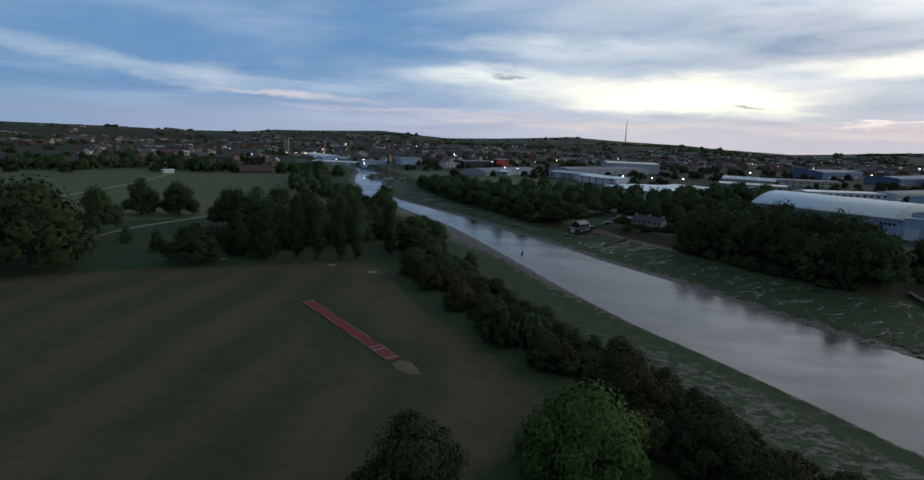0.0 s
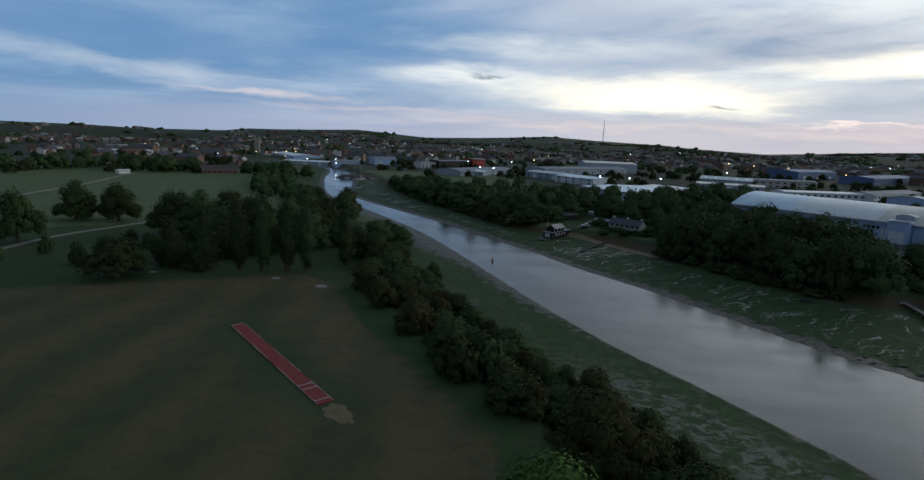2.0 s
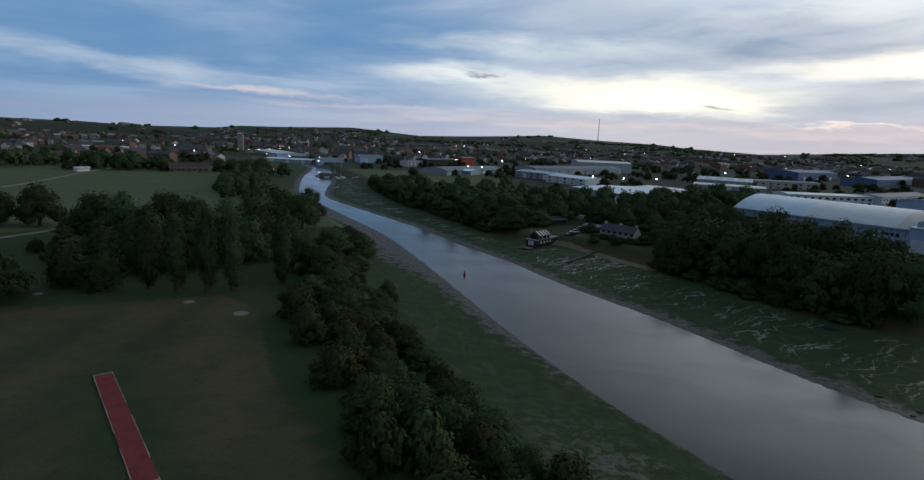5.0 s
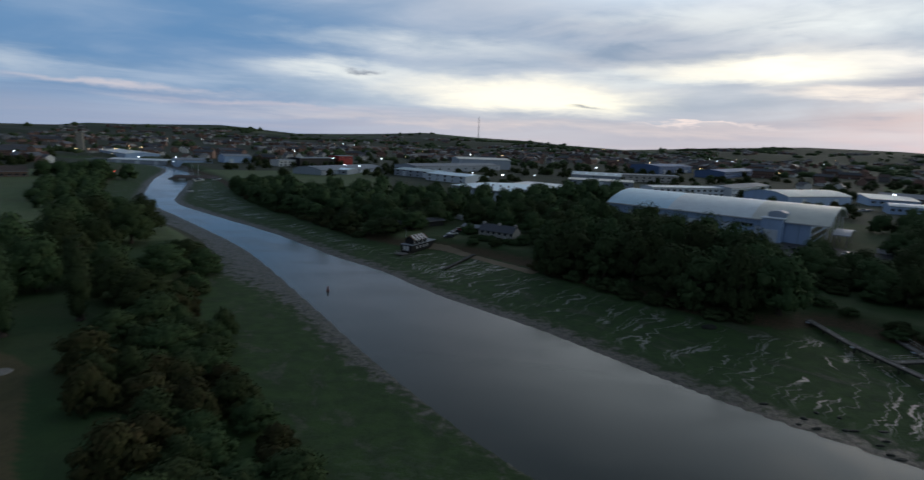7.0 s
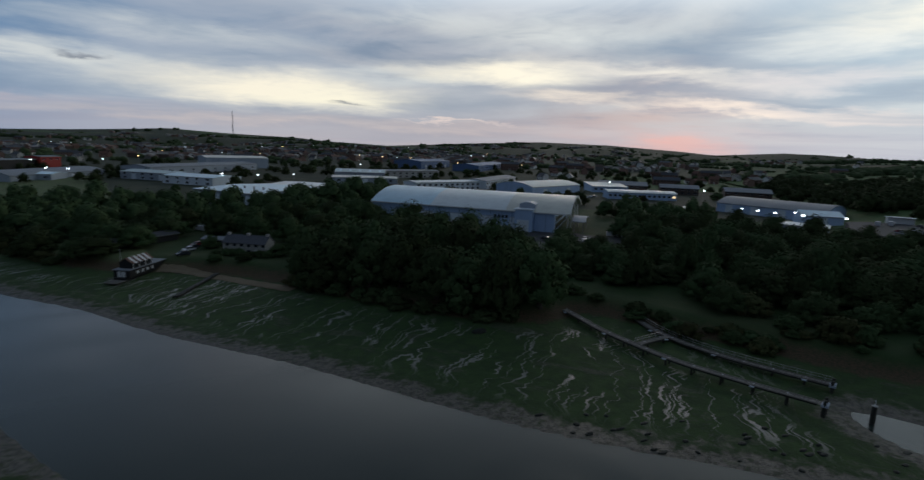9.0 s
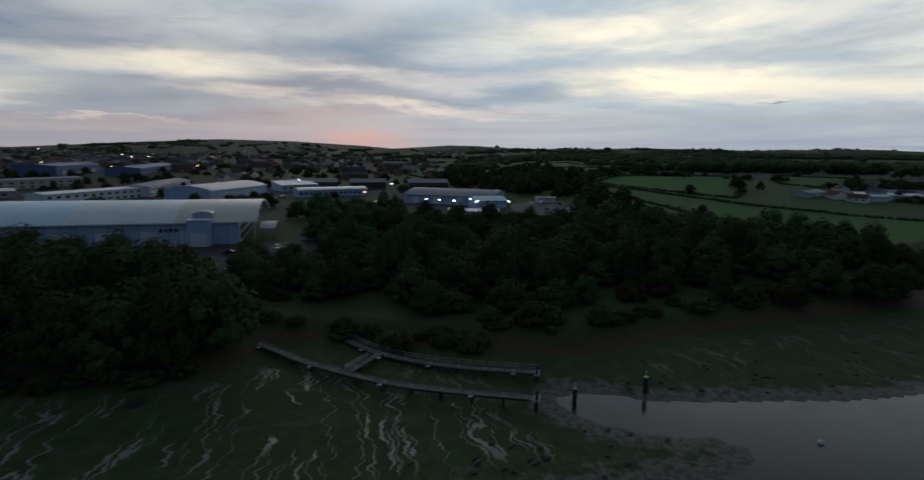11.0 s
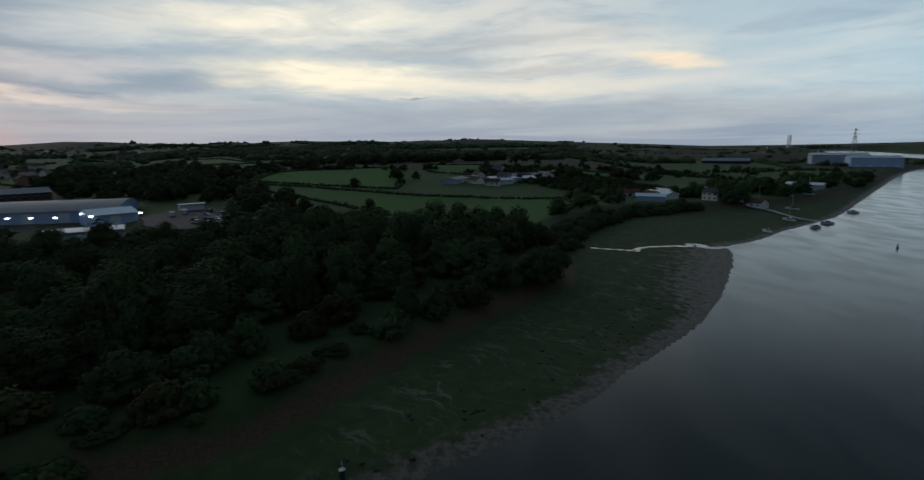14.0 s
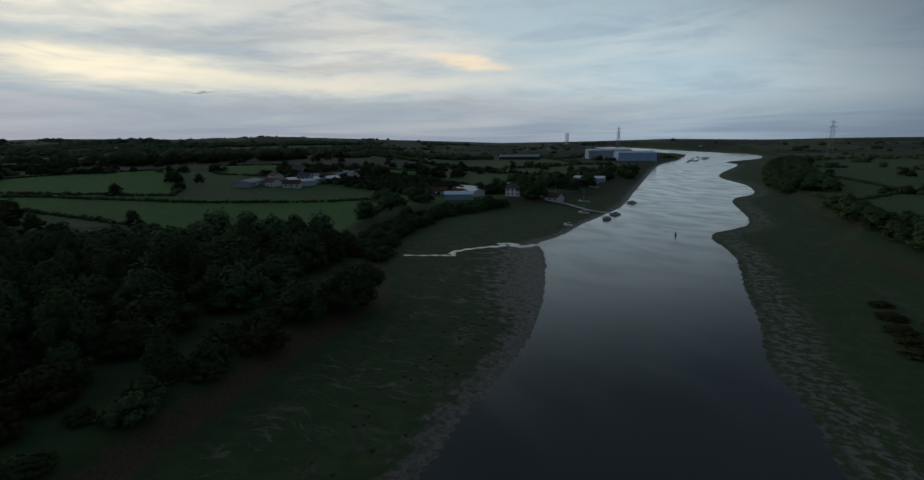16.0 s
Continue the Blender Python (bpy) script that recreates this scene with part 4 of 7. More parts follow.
for x, y, h, r in [(-64, 198, 9, 6.5), (-58, 208, 8, 6), (-62, 172, 11, 6), (-55, 168, 9, 6), (-47, 158, 9, 6), (-40, 147, 8.5, 5.5), (-71, 186, 11, 6.5), (-66, 216, 7, 5.5)]:
    plant(any_of("oak"), x, y, h, r, rnd.uniform(0, 360), "trees along the river path")
# upstream, on the park side
for x, y, h, r in belt(PARK_BANK, -1, (-240, -118), (6, 26), 9, None, (5, 9), (3.5, 5.5), "", 3.0):
    plant_later(x, y, h, r, "trees along the upstream bank")
# far edge of the park
for a, b, c, d, n in [(-432.5, 313.8, -389.7, 356.7, 9), (-389.9, 361.8, -377.5, 434.2, 8), (-372.3, 436.2, -297.2, 441.1, 9), (-268.9, 456.6, -221.3, 488, 7), (-336.4, 403.7, -307.1, 425.7, 3)]:
    for i in range(n):
        s = (i + rnd.random() * 0.6) / n
        plant_later(a + (c - a) * s, b + (d - b) * s, rnd.uniform(10, 15), rnd.uniform(6, 9), "trees at the far edge of the park")
# woods of the far bank
for x, y, h, r in belt(FAR_BANK, 1, (-140, -8), (5, 42), 10.5, None, (6, 9.5), (5.2, 7), "", 3.5):
    plant_later(x, y, h, r, "woods on the far bank")
for x, y, h, r in belt(FAR_BANK, 1, (-140, -20), (1, 2), 7, None, (2.5, 4.5), (2.5, 4), "", 1.5):
    plant(any_of("bush"), x, y, h, r, rnd.uniform(0, 360), "bushes on the far bank")
CLEAR = [(31.8, 262.1, 13), (7.8, 254.7, 20), (16.4, 274.4, 16), (22.9, 240.8, 9), (119.4, 243.5, 24), (109.4, 219.3, 10), (97.8, 206.9, 4), (129.1, 291.8, 20)]
for x, y, h, r in belt(FAR_BANK, 1, (38, 88), (5, 62), 9.5, None, (12.5, 20), (5.4, 8.2), "", 3.0):
    if clear_of(x, y, CLEAR) and y < 300:
        plant_later(x, y, h, r, "woods before the warehouse")
for x, y, h, r in belt(FAR_BANK, 1, (38, 82), (1, 2.5), 5.5, None, (2.5, 5), (2.5, 4), "", 1.3):
    plant(any_of("bush"), x, y, h, r, rnd.uniform(0, 360), "bushes before the warehouse")
for x, y, h, r in [(131.6, 224, 12, 6.5), (140.5, 214.7, 10, 6), (125, 214.6, 7, 4), (37.1, 285.4, 10, 5), (47.1, 275.4, 11, 6), (25.2, 297.4, 11, 6), (3.5, 300.9, 12, 6), (-13.5, 293.8, 12, 6), (51.4, 254.3, 10, 5), (44.9, 243.8, 8, 4), (186.2, 247.9, 11, 5), (179, 238, 10, 5), (195.3, 253, 12, 5.5), (170.7, 228.9, 9, 5), (20.7, 251.3, 2.6, 2.4), (28.5, 247.6, 3.0, 2.6), (39.4, 251.1, 4.5, 3.2), (45, 258.4, 6, 3.8), (20.8, 270.3, 5, 3.4)]:
    plant(any_of("oak"), x, y, h, r, rnd.uniform(0, 360), "trees round the yard")
for i in range(15):
    s = i / 14
    plant(any_of("bush"), 21.0 + 15.0 * s + rnd.uniform(-0.7, 0.7), 258.6 - 9.0 * s + rnd.uniform(-0.8, 0.8), rnd.uniform(1.5, 3.1), rnd.uniform(1.3, 2.1), rnd.uniform(0, 360), "garden bushes before the cottage")


# open ground before the hall: its car park and forecourt
OPEN = [(300, 236, 25), (296, 200, 29), (318, 206, 22), (276, 190, 16), (318, 262, 26), (262, 246, 15), (268, 224, 17), (254, 224, 12), (340, 232, 18)]


def wood(ring, gap, h, r, stem, group, front=()):
    """Fills an outline with trees."""
    ring = np.array(ring, float)
    x0, y0 = ring.min(0)
    x1, y1 = ring.max(0)
    y = y0
    while y < y1:
        x = x0
        while x < x1:
            p = np.array([(x + rnd.uniform(-0.4, 0.4) * gap, y + rnd.uniform(-0.4, 0.4) * gap)])
            if inside(p, ring)[0] and clear_of(p[0, 0], p[0, 1], front) and clear_of(p[0, 0], p[0, 1], OPEN) and not any(inside(p, np.array(f, float))[0] for f, _ in FIELDS):
                low = 0.55 if not clear_of(p[0, 0], p[0, 1], [(262, 206, 34), (272, 240, 30)]) else 1.0
                WOODS.append((p[0, 0], p[0, 1], low * rnd.uniform(*h) * rnd.choice((0.72, 0.9, 1.0, 1.1, 1.28)), rnd.uniform(*r) * rnd.choice((0.8, 1.0, 1.2)), group))
            x += gap
        y += gap


wood([(144.8, 204.5), (144.1, 172.7), (159.9, 146.1), (185.7, 122.4), (207.6, 94.3), (219.8, 72.2), (246.6, 59.2), (282.6, 55.5), (303.2, 80.4), (293.6, 138.1), (270.8, 186.1), (240.5, 228.2), (200.7, 246.1), (173.8, 231.9)],
     10.0, (10.5, 14.5), (5.6, 7.6), ("mid", 3), "woods beyond the meadow", [(250.7, 181.8, 10)])
wood([(-74.8, 352), (-24.3, 297.6), (40.5, 293.6), (66.5, 273.5), (97, 312.9), (70.7, 353.5), (13.9, 382.1), (-43, 411.5)], 12, (10.6, 11.8), (6.4, 5.3), ("mid", 3), "woods behind the cottage", [(31.8, 262.1, 16), (18.5, 308.8, 6)])
wood([(159.2, 237.5), (180.6, 231.5), (259.6, 235.7), (289.1, 224.7), (295.1, 257.2), (277.7, 300.3), (252.8, 326.4), (220.7, 305.1), (203.8, 263.4)], 12.5, (9.4, 10.8), (5.9, 4.8), ("mid", 3), "trees between warehouse and hall", [(274.1, 230.2, 32), (283.8, 297.8, 9)])
wood([(48, 374), (66, 368), (104, 384), (140, 416), (128, 436), (102, 402), (76, 396)], 8.5, (11, 14), (5.4, 6.6), ("mid", 3), "trees before the factories", [(129.1, 291.8, 20)])
for key, x, y, h, r in [("oak0", 207.1, 63.8, 12, 7.5), ("oak1", 199.9, 75.5, 10, 6), ("bush1", 185.8, 84, 6, 5), ("bush0", 179.4, 92.3, 5.5, 4), ("cone0", 177.1, 99.1, 11, 3.5), ("bush2", 164.9, 102.3, 4, 4),
                        ("oak1", 117.2, 207.2, 12.5, 8.0),
                        ("bush0", 105.5, 190.8, 3.5, 3), ("bush2", 93, 189, 4, 3.5), ("willow0", 97.6, 197.5, 5, 3), ("oak2", 218.1, 57.1, 9, 5)]:
    plant(key, x, y, h, r, rnd.uniform(0, 360), "trees and bushes of the meadow")
for x, y, h, r in [(101.8, 200.6, 4, 3.5), (107, 205.6, 3.5, 3), (114, 200, 4.5, 4), (120.2, 203.8, 5, 4), (115.8, 192.3, 3, 3), (126, 198.1, 6, 4.5), (133.6, 204.2, 7, 5), (133.7, 193.3, 5, 4), (123.6, 187.6, 3.5, 3.5), (131.2, 182.9, 4, 4), (139.9, 195.2, 8, 5), (89.1, 197.5, 6, 4.5), (84.8, 187.1, 5, 4), (95.7, 208, 5, 4), (147.1, 207.6, 9, 5.5)]:
    plant(any_of("bush"), x, y, h, r, rnd.uniform(0, 360), "thicket below the yard")
wood([(118.1, 204), (117.7, 188), (124.5, 172.8), (133.3, 159.9), (143.8, 149.1), (163.3, 134.8), (186.8, 115.5), (191.7, 126), (165.5, 152), (150.3, 177.7), (149, 207.4), (133.3, 213)],
     8.0, (7, 12.5), (4.4, 6.2), ("mid", 3), "edge of the woods above the meadow")
verge = [(104, 181.3), (111, 158.9), (116, 146.5), (125.6, 136.9), (132.8, 129.5), (142.1, 119.3), (154.6, 110.9), (174.2, 99.2), (196.8, 84.2), (210.6, 71.2)]
for i in range(46):
    s = rnd.uniform(0, len(verge) - 1.001)
    (ax, ay), (bx, by) = verge[int(s)], verge[int(s) + 1]
    f, o = s - int(s), rnd.gauss(0, 2.2)
    size = 1.3 + 2.2 * rnd.random() ** 2
    plant(any_of("bush"), ax + (bx - ax) * f + o * 0.6, ay + (by - ay) * f + o * 0.8, size * rnd.uniform(0.7, 1.2), size, rnd.uniform(0, 360), "low scrub along the bank")
for x, y, h, r in [(132.2, 131.6, 6.0, 4.4), (135.5, 128.4, 4.6, 3.4), (141.2, 119.3, 5.0, 3.4), (116.8, 144.5, 3.2, 3.0), (121.1, 139.3, 2.6, 3.2), (103, 181.3, 2.6, 2.8), (105.9, 175.9, 2.2, 2.4), (147.5, 115.2, 2.4, 3.0), (154.6, 110.9, 2.2, 3.0),
                   (129.6, 140.7, 3.6, 3.2), (170.6, 101.1, 3.6, 3.2), (196.7, 83.2, 5, 4), (190, 90.2, 4.5, 4)]:
    plant(any_of("bush"), x, y, h, r, rnd.uniform(0, 360), "thicket at the meadow edge")
for x, y, h, r in belt(np.array(verge), 1, (116, 200), (14, 20), 7.5, None, (5, 9.5), (3.6, 5.6), "", 2.0):
    if rnd.random() < 0.72:
        plant(any_of("oak") if h > 7 else any_of("bush"), x, y, h, r, rnd.uniform(0, 360), "trees and bushes of the meadow")
# hedgerow trees by the creek and the boatyard
wood([(300.7, 38.5), (328.8, 41.4), (368.9, 11.7), (390, -20.9), (409.3, -28.7), (442.3, -6.6), (397, 34.8), (355.7, 77.2), (325.4, 83.9)], 12, (7.4, 8.8), (5.4, 4.8), ("far", 2), "trees by the creek")
wood([(396.7, -117.9), (430.3, -132.5), (437.7, -173.4), (484.2, -226.3), (536, -299.9), (605.1, -355.9), (574.2, -253.3), (511.2, -165.9), (464.9, -88.1)], 17, (8.4, 9.8), (6.4, 5.8), ("far", 2), "trees by the boatyard",
     [(420.6, -62.8, 26), (431.8, -112.3, 18), (478.2, -202.9, 30)])
# woods on the park side downstream
lower_bank = np.array([(170, -112), (200, -138), (238, -176), (284, -218), (350, -276), (450, -386), (577, -550), (650, -680)], float)
for x, y, h, r in belt(lower_bank, -1, (165, 345), (0, 12), 8.5, None, (4.5, 8.5), (3.8, 6.0), "", 2.5):
    WOODS.append((x, y, h, r, "woods on the downstream bank"))
for x, y, h, r in belt(lower_bank, -1, (330, 660), (0, 34), 13, None, (8, 13), (6, 8.5), "", 4.0):
    WOODS.append((x, y, h, r, "woods on the downstream bank"))
for x, y, h, r in [(148, -42, 1.8, 3.6), (143, -37, 1.5, 3.0), (139, -31, 1.6, 3.2), (154, -50, 1.6, 3.4), (161, -58, 1.4, 2.8), (134, -36, 1.8, 3.4), (145, -52, 2.2, 4.0)]:
    plant("bush1", x, y, h, r, rnd.uniform(0, 360), "reddish scrub on the downstream flat", "low reddish-brown scrub on the mud flat")
# trees along the back of the creek flats, and a tall clump by the boatyard
creek_edge = np.array([(258, 46), (308, 22), (354, -13), (369, -41), (378, -68)], float)
for x, y, h, r in belt(creek_edge, 1, (255, 382), (0, 13), 6.5, None, (3.5, 7.0), (3.4, 5.4), "", 2.0):
    plant(any_of("bush") if h < 5 else any_of("oak"), x, y, h, r, rnd.uniform(0, 360), "hedge trees behind the creek flats")
for x, y, h, r in [(398, -101, 13, 7.5), (406, -93, 15, 7), (412, -104, 11, 6.5), (392, -92, 9, 6), (428, -150, 9, 6), (440, -146, 10, 6.5), (452, -158, 8, 6), (424, -96, 10, 6)]:
    plant(any_of("oak"), x, y, h, r, rnd.uniform(0, 360), "trees by the boatyard")


WOODS.sort(key=lambda w: math.hypot(w[0] - 40, w[1] - 90))
for x, y, h, r, group in WOODS[:285]:
    plant(any_of("mid") if rnd.random() < 0.6 else any_of("oak"), x, y, h, r, rnd.uniform(0, 360), group, "dark leafy woodland tree on the river side")
joined_trees("woodland", "belts of dark trees along the river and estate", [w[:4] for w in WOODS[285:]], ("far0", "far1"))


def far_woods():
    """Hedges, copses and garden trees of the distance, too many to count."""
    g = np.random.RandomState(12)
    V, F, n = [], [], 0
    spots = []
    for _ in range(2100):
        b = g.uniform(-62, 152)
        r = 480 * (2700 / 480) ** g.rand()
        if (b < 40 and r > 700 and g.rand() < 0.35) or (b > 48 and g.rand() < 0.7):
            continue
        x, y = HUB[0] + r * math.sin(radians(b)), HUB[1] + r * math.cos(radians(b))
        spots.append((x, y, 0.6 + r / 3000))
    loose = len(spots)
    # woods on the slopes
    for _ in range(34):
        b, r = g.uniform(-60, 150), g.uniform(1100, 3000)
        cx, cy = HUB[0] + r * math.sin(radians(b)), HUB[1] + r * math.cos(radians(b))
        a, ln = g.uniform(0, 3.14), g.uniform(60, 260)
        for _ in range(int(ln / 3)):
            u, v = g.uniform(-ln, ln), g.uniform(-0.3, 0.3) * ln
            spots.append((cx + u * math.cos(a) - v * math.sin(a), cy + u * math.sin(a) + v * math.cos(a), 1.0))
    # belts of trees on the rising farmland
    for cx, cy, turn, ln, wd in [(395, 235, 40, 130, 26), (560, 330, 35, 150, 22), (760, 60, -60, 150, 26), (880, 160, -70, 200, 34), (1050, 320, -60, 260, 40), (1150, 60, -75, 300, 46), (1320, 500, -55, 300, 50), (700, 480, 30, 160, 30), (950, -180, -80, 160, 30),
                                 (1500, 150, -80, 380, 60), (1700, 620, -60, 400, 70), (560, -60, -70, 60, 18), (520, 150, 60, 30, 14), (470, 330, 45, 120, 26)]:
        a = radians(turn)
        for _ in range(int(ln * wd / 42)):
            u, v = g.uniform(-1, 1) * ln, g.uniform(-1, 1) * wd
            spots.append((cx + u * math.cos(a) - v * math.sin(a), cy + u * math.sin(a) + v * math.cos(a), 0.9 + 0.3 * g.rand()))
    # hedges on the field boundaries
    q = np.column_stack([g.uniform(40, 152, 42000), 420 * (2600 / 420) ** g.rand(42000)])
    q = HUB + q[:, 1:] * np.column_stack([np.sin(np.radians(q[:, 0])), np.cos(np.radians(q[:, 0]))])
    for i in range(0, len(q), 4000):
        c = q[i:i + 4000]
        d = np.sqrt(((c[:, None] - SEEDS["at"][None]) ** 2).sum(-1))
        d.partition(1, axis=1)
        for x, y in c[d[:, 1] - d[:, 0] < 7]:
            spots.append((x, y, 0.42 + 0.25 * g.rand()))
    inner = len(spots)
    for ring, _ in FIELDS:
        ring = np.array(ring, float)
        for a, b in zip(ring, np.roll(ring, -1, 0)):
            n_step = int(np.hypot(*(b - a)) / 1.1)
            for i in range(n_step):
                x, y = a + (b - a) * i / n_step
                spots.append((x + g.uniform(-1, 1), y + g.uniform(-1, 1), 0.17 + 0.07 * g.rand() if g.rand() < 0.996 else 0.7))
    p = np.array([(x, y) for x, y, _ in spots])
    z, dw, dl, _ = land(p)
    keep = dl > 14
    for ring, _ in FIELDS:
        keep &= ~(inside(p, np.array(ring, float)) & (np.arange(len(p)) < inner) & (edge_distance(p, np.array(ring + ring[:1], float))[0] > 12))
    copse = []
    for (x, y, s), zz, ok in zip(spots, z, keep):
        if not ok:
            continue
        if not clear_of(x, y, OPEN):
            continue
        if s >= 0.5 and math.hypot(x - HUB[0], y - HUB[1]) < 780:
            copse.append((x, y, s * g.uniform(6.5, 11.5), s * g.uniform(4.5, 7.5)))
            continue
        clump = 1 if s < 0.5 else g.randint(1, 4)
        for _ in range(clump):
            w, hh = s * g.uniform(4, 9), s * g.uniform(3.5, 6.0)
            q = ICO1[0] * (1 + 0.28 * g.randn(len(ICO1[0]))[:, None].clip(-1.4, 1.4)) * (w, w, hh) + (x + g.uniform(-1, 1) * w, y + g.uniform(-1, 1) * w, zz + hh * 0.5)
            V.append(q)
            F.append(ICO1[1] + n)
            n += len(q)
    V, F = np.vstack(V), np.vstack(F)
    me = bpy.data.meshes.new("far_woods")
    me.vertices.add(len(V))
    me.vertices.foreach_set("co", V.ravel())
    me.loops.add(F.size)
    me.loops.foreach_set("vertex_index", F.ravel())
    me.polygons.add(len(F))
    me.polygons.foreach_set("loop_start", np.arange(len(F)) * 3)
    me.update(calc_edges=True)
    me.materials.append(LEAF_FAR)
    joined_trees("hedgerow_trees", "dark hedgerow trees and copses about the fields and works", copse, ("far0", "far1"))
    tagged(new("far_woods", me), "dark hedges and copses scattered over far farmland and town", "woods", kind="stuff")


far_woods()


# ---- building materials ----
def cladding(name, col, pitch=0.3, rough=0.5, metal=0.0):
    """Profiled metal sheet with dulled and streaked paint."""
    mat, k, bsdf = material(name, rough, metal, 0.4)
    co = k.add("ShaderNodeTexCoord").outputs["Object"]
    x, y, z = k.parts(co)
    rib = k.m("SINE", k.m("MULTIPLY", x, 6.283 / pitch))
    n1 = k.noise(k.scaled(co, (0.25, 0.25, 0.05)), 1.0, 5, 0.6)
    n2 = k.noise(k.scaled(co, (2.0, 2.0, 0.25)), 1.0, 4, 0.6)
    c = k.mix(k.m("MULTIPLY", k.step(n1, 0.4, 0.7), 0.35), col, tuple(v * 0.72 for v in col))
    c = k.mix(k.m("MULTIPLY", k.step(n2, 0.5, 0.75), 0.3), c, tuple(v * 0.6 + 0.02 for v in col))
    k.put(bsdf.inputs["Base Color"], c)
    b = k.add("ShaderNodeBump")
    b.inputs["Strength"].default_value = 0.35
    b.inputs["Distance"].default_value = 0.04
    k.put(b.inputs["Height"], rib)
    k.put(bsdf.inputs["Normal"], b.outputs[0])
    return mat


CLAD_BLUE = cladding("pale_blue_cladding", (0.40, 0.54, 0.74))
CLAD_GREY = cladding("grey_cladding", (0.36, 0.41, 0.47))
CLAD_WHITE = cladding("white_cladding", (0.70, 0.76, 0.80))
CLAD_DARKBLUE = cladding("blue_cladding", (0.10, 0.17, 0.32))
ROOF_PALE = cladding("pale_metal_roof", (0.78, 0.82, 0.80), 0.4, 0.38)
ROOF_CREAM = cladding("weathered_cream_roof", (0.70, 0.68, 0.58), 0.4, 0.42)
ROOF_ICE = cladding("bluish_white_roof", (0.62, 0.82, 0.90), 0.4, 0.38)
ROOF_GREY = cladding("grey_sheet_roof", (0.24, 0.26, 0.28), 0.4, 0.6)
ROOF_GREEN = cladding("grey_green_roof", (0.42, 0.54, 0.55), 0.4, 0.45)
BRICK = surface("brick", (0.25, 0.155, 0.12), (0.19, 0.12, 0.095), 3.0, 0.9, island=0.3, bump=0.2)
RENDER = surface("painted_render", (0.66, 0.64, 0.60), (0.56, 0.54, 0.50), 2.0, 0.85, island=0.3)
GREYSTONE = surface("grey_cottage_stone", (0.46, 0.45, 0.41), (0.30, 0.29, 0.26), 2.2, 0.9, bump=0.3)
STONE = surface("stone", (0.34, 0.31, 0.26), (0.22, 0.20, 0.17), 3.0, 0.9, bump=0.3)
SLATE = surface("slate", (0.085, 0.088, 0.098), (0.055, 0.057, 0.065), 4.0, 0.6, bump=0.2, island=0.25)
TILE = surface("clay_tile", (0.15, 0.075, 0.052), (0.10, 0.055, 0.04), 4.0, 0.85, bump=0.2, island=0.35)
BROWN_ROOF = surface("brown_roof", (0.11, 0.080, 0.065), (0.08, 0.06, 0.05), 2.0, 0.8)
TIMBER = surface("weathered_timber", (0.24, 0.22, 0.19), (0.15, 0.135, 0.115), 4.0, 0.85, bump=0.3, island=0.25)
PILE = surface("wet_pile", (0.045, 0.04, 0.032), (0.025, 0.028, 0.02), 4.0, 0.6, bump=0.4)
BLACKWOOD = surface("tarred_timber", (0.028, 0.026, 0.026), (0.018, 0.018, 0.018), 4.0, 0.6, bump=0.2)
WHITE = surface("white_paint", (0.72, 0.72, 0.70), (0.60, 0.60, 0.58), 4.0, 0.5)
STEEL = surface("galvanised_steel", (0.32, 0.33, 0.34), (0.22, 0.23, 0.24), 5.0, 0.45, metal=0.8)
RED = surface("red_paint", (0.42, 0.04, 0.03), (0.30, 0.03, 0.025), 4.0, 0.5)
ASPHALT = surface("asphalt", (0.060, 0.060, 0.064), (0.045, 0.045, 0.047), 3.0, 0.85, bump=0.2, stain=0.5)
PATHMAT = surface("gravel_path", (0.34, 0.31, 0.25), (0.24, 0.21, 0.16), 3.0, 0.95, stain=0.3)
TRACK = surface("red_track", (0.30, 0.055, 0.045), (0.22, 0.042, 0.036), 2.0, 0.85, stain=0.4)
SAND = surface("sand", (0.28, 0.215, 0.115), (0.085, 0.08, 0.04), 1.4, 0.95, bump=0.4, stain=0.8)
RUBBER = surface("tyre_rubber", (0.02, 0.02, 0.02), None, 4.0, 0.8)
ROCK = surface("weedy_rock", (0.03, 0.033, 0.024), (0.018, 0.02, 0.014), 3.0, 0.7, bump=0.5)


def glass_material():
    mat, k, bsdf = material("window_glass", 0.08, 0.0, 0.6)
    bsdf.inputs["Base Color"].default_value = (0.03, 0.035, 0.04, 1)
    return mat


GLASS = glass_material()


def glow_material(name, col, power):
    mat, k, bsdf = material(name, 0.4)
    bsdf.inputs["Base Color"].default_value = (*col, 1)
    bsdf.inputs["Emission Color"].default_value = (*col, 1)
    bsdf.inputs["Emission Strength"].default_value = power
    return mat


LAMP_WHITE = glow_material("lit_floodlight", (0.85, 0.93, 1.0), 7.0)
LAMP_AMBER = glow_material("lit_street_lamp", (1.0, 0.62, 0.28), 6.0)
LAMP_RED = glow_material("lit_red_lamp", (1.0, 0.08, 0.05), 6.0)
LIT_WINDOW = glow_material("lit_window", (1.0, 0.72, 0.40), 1.2)


def car_paint(name, col):
    mat, k, bsdf = material(name, 0.25, 0.0, 0.5)
    co = k.add("ShaderNodeTexCoord").outputs["Object"]
    k.put(bsdf.inputs["Base Color"], k.mix(k.noise(co, 3.0, 4), col, tuple(v * 0.8 for v in col)))
    return mat


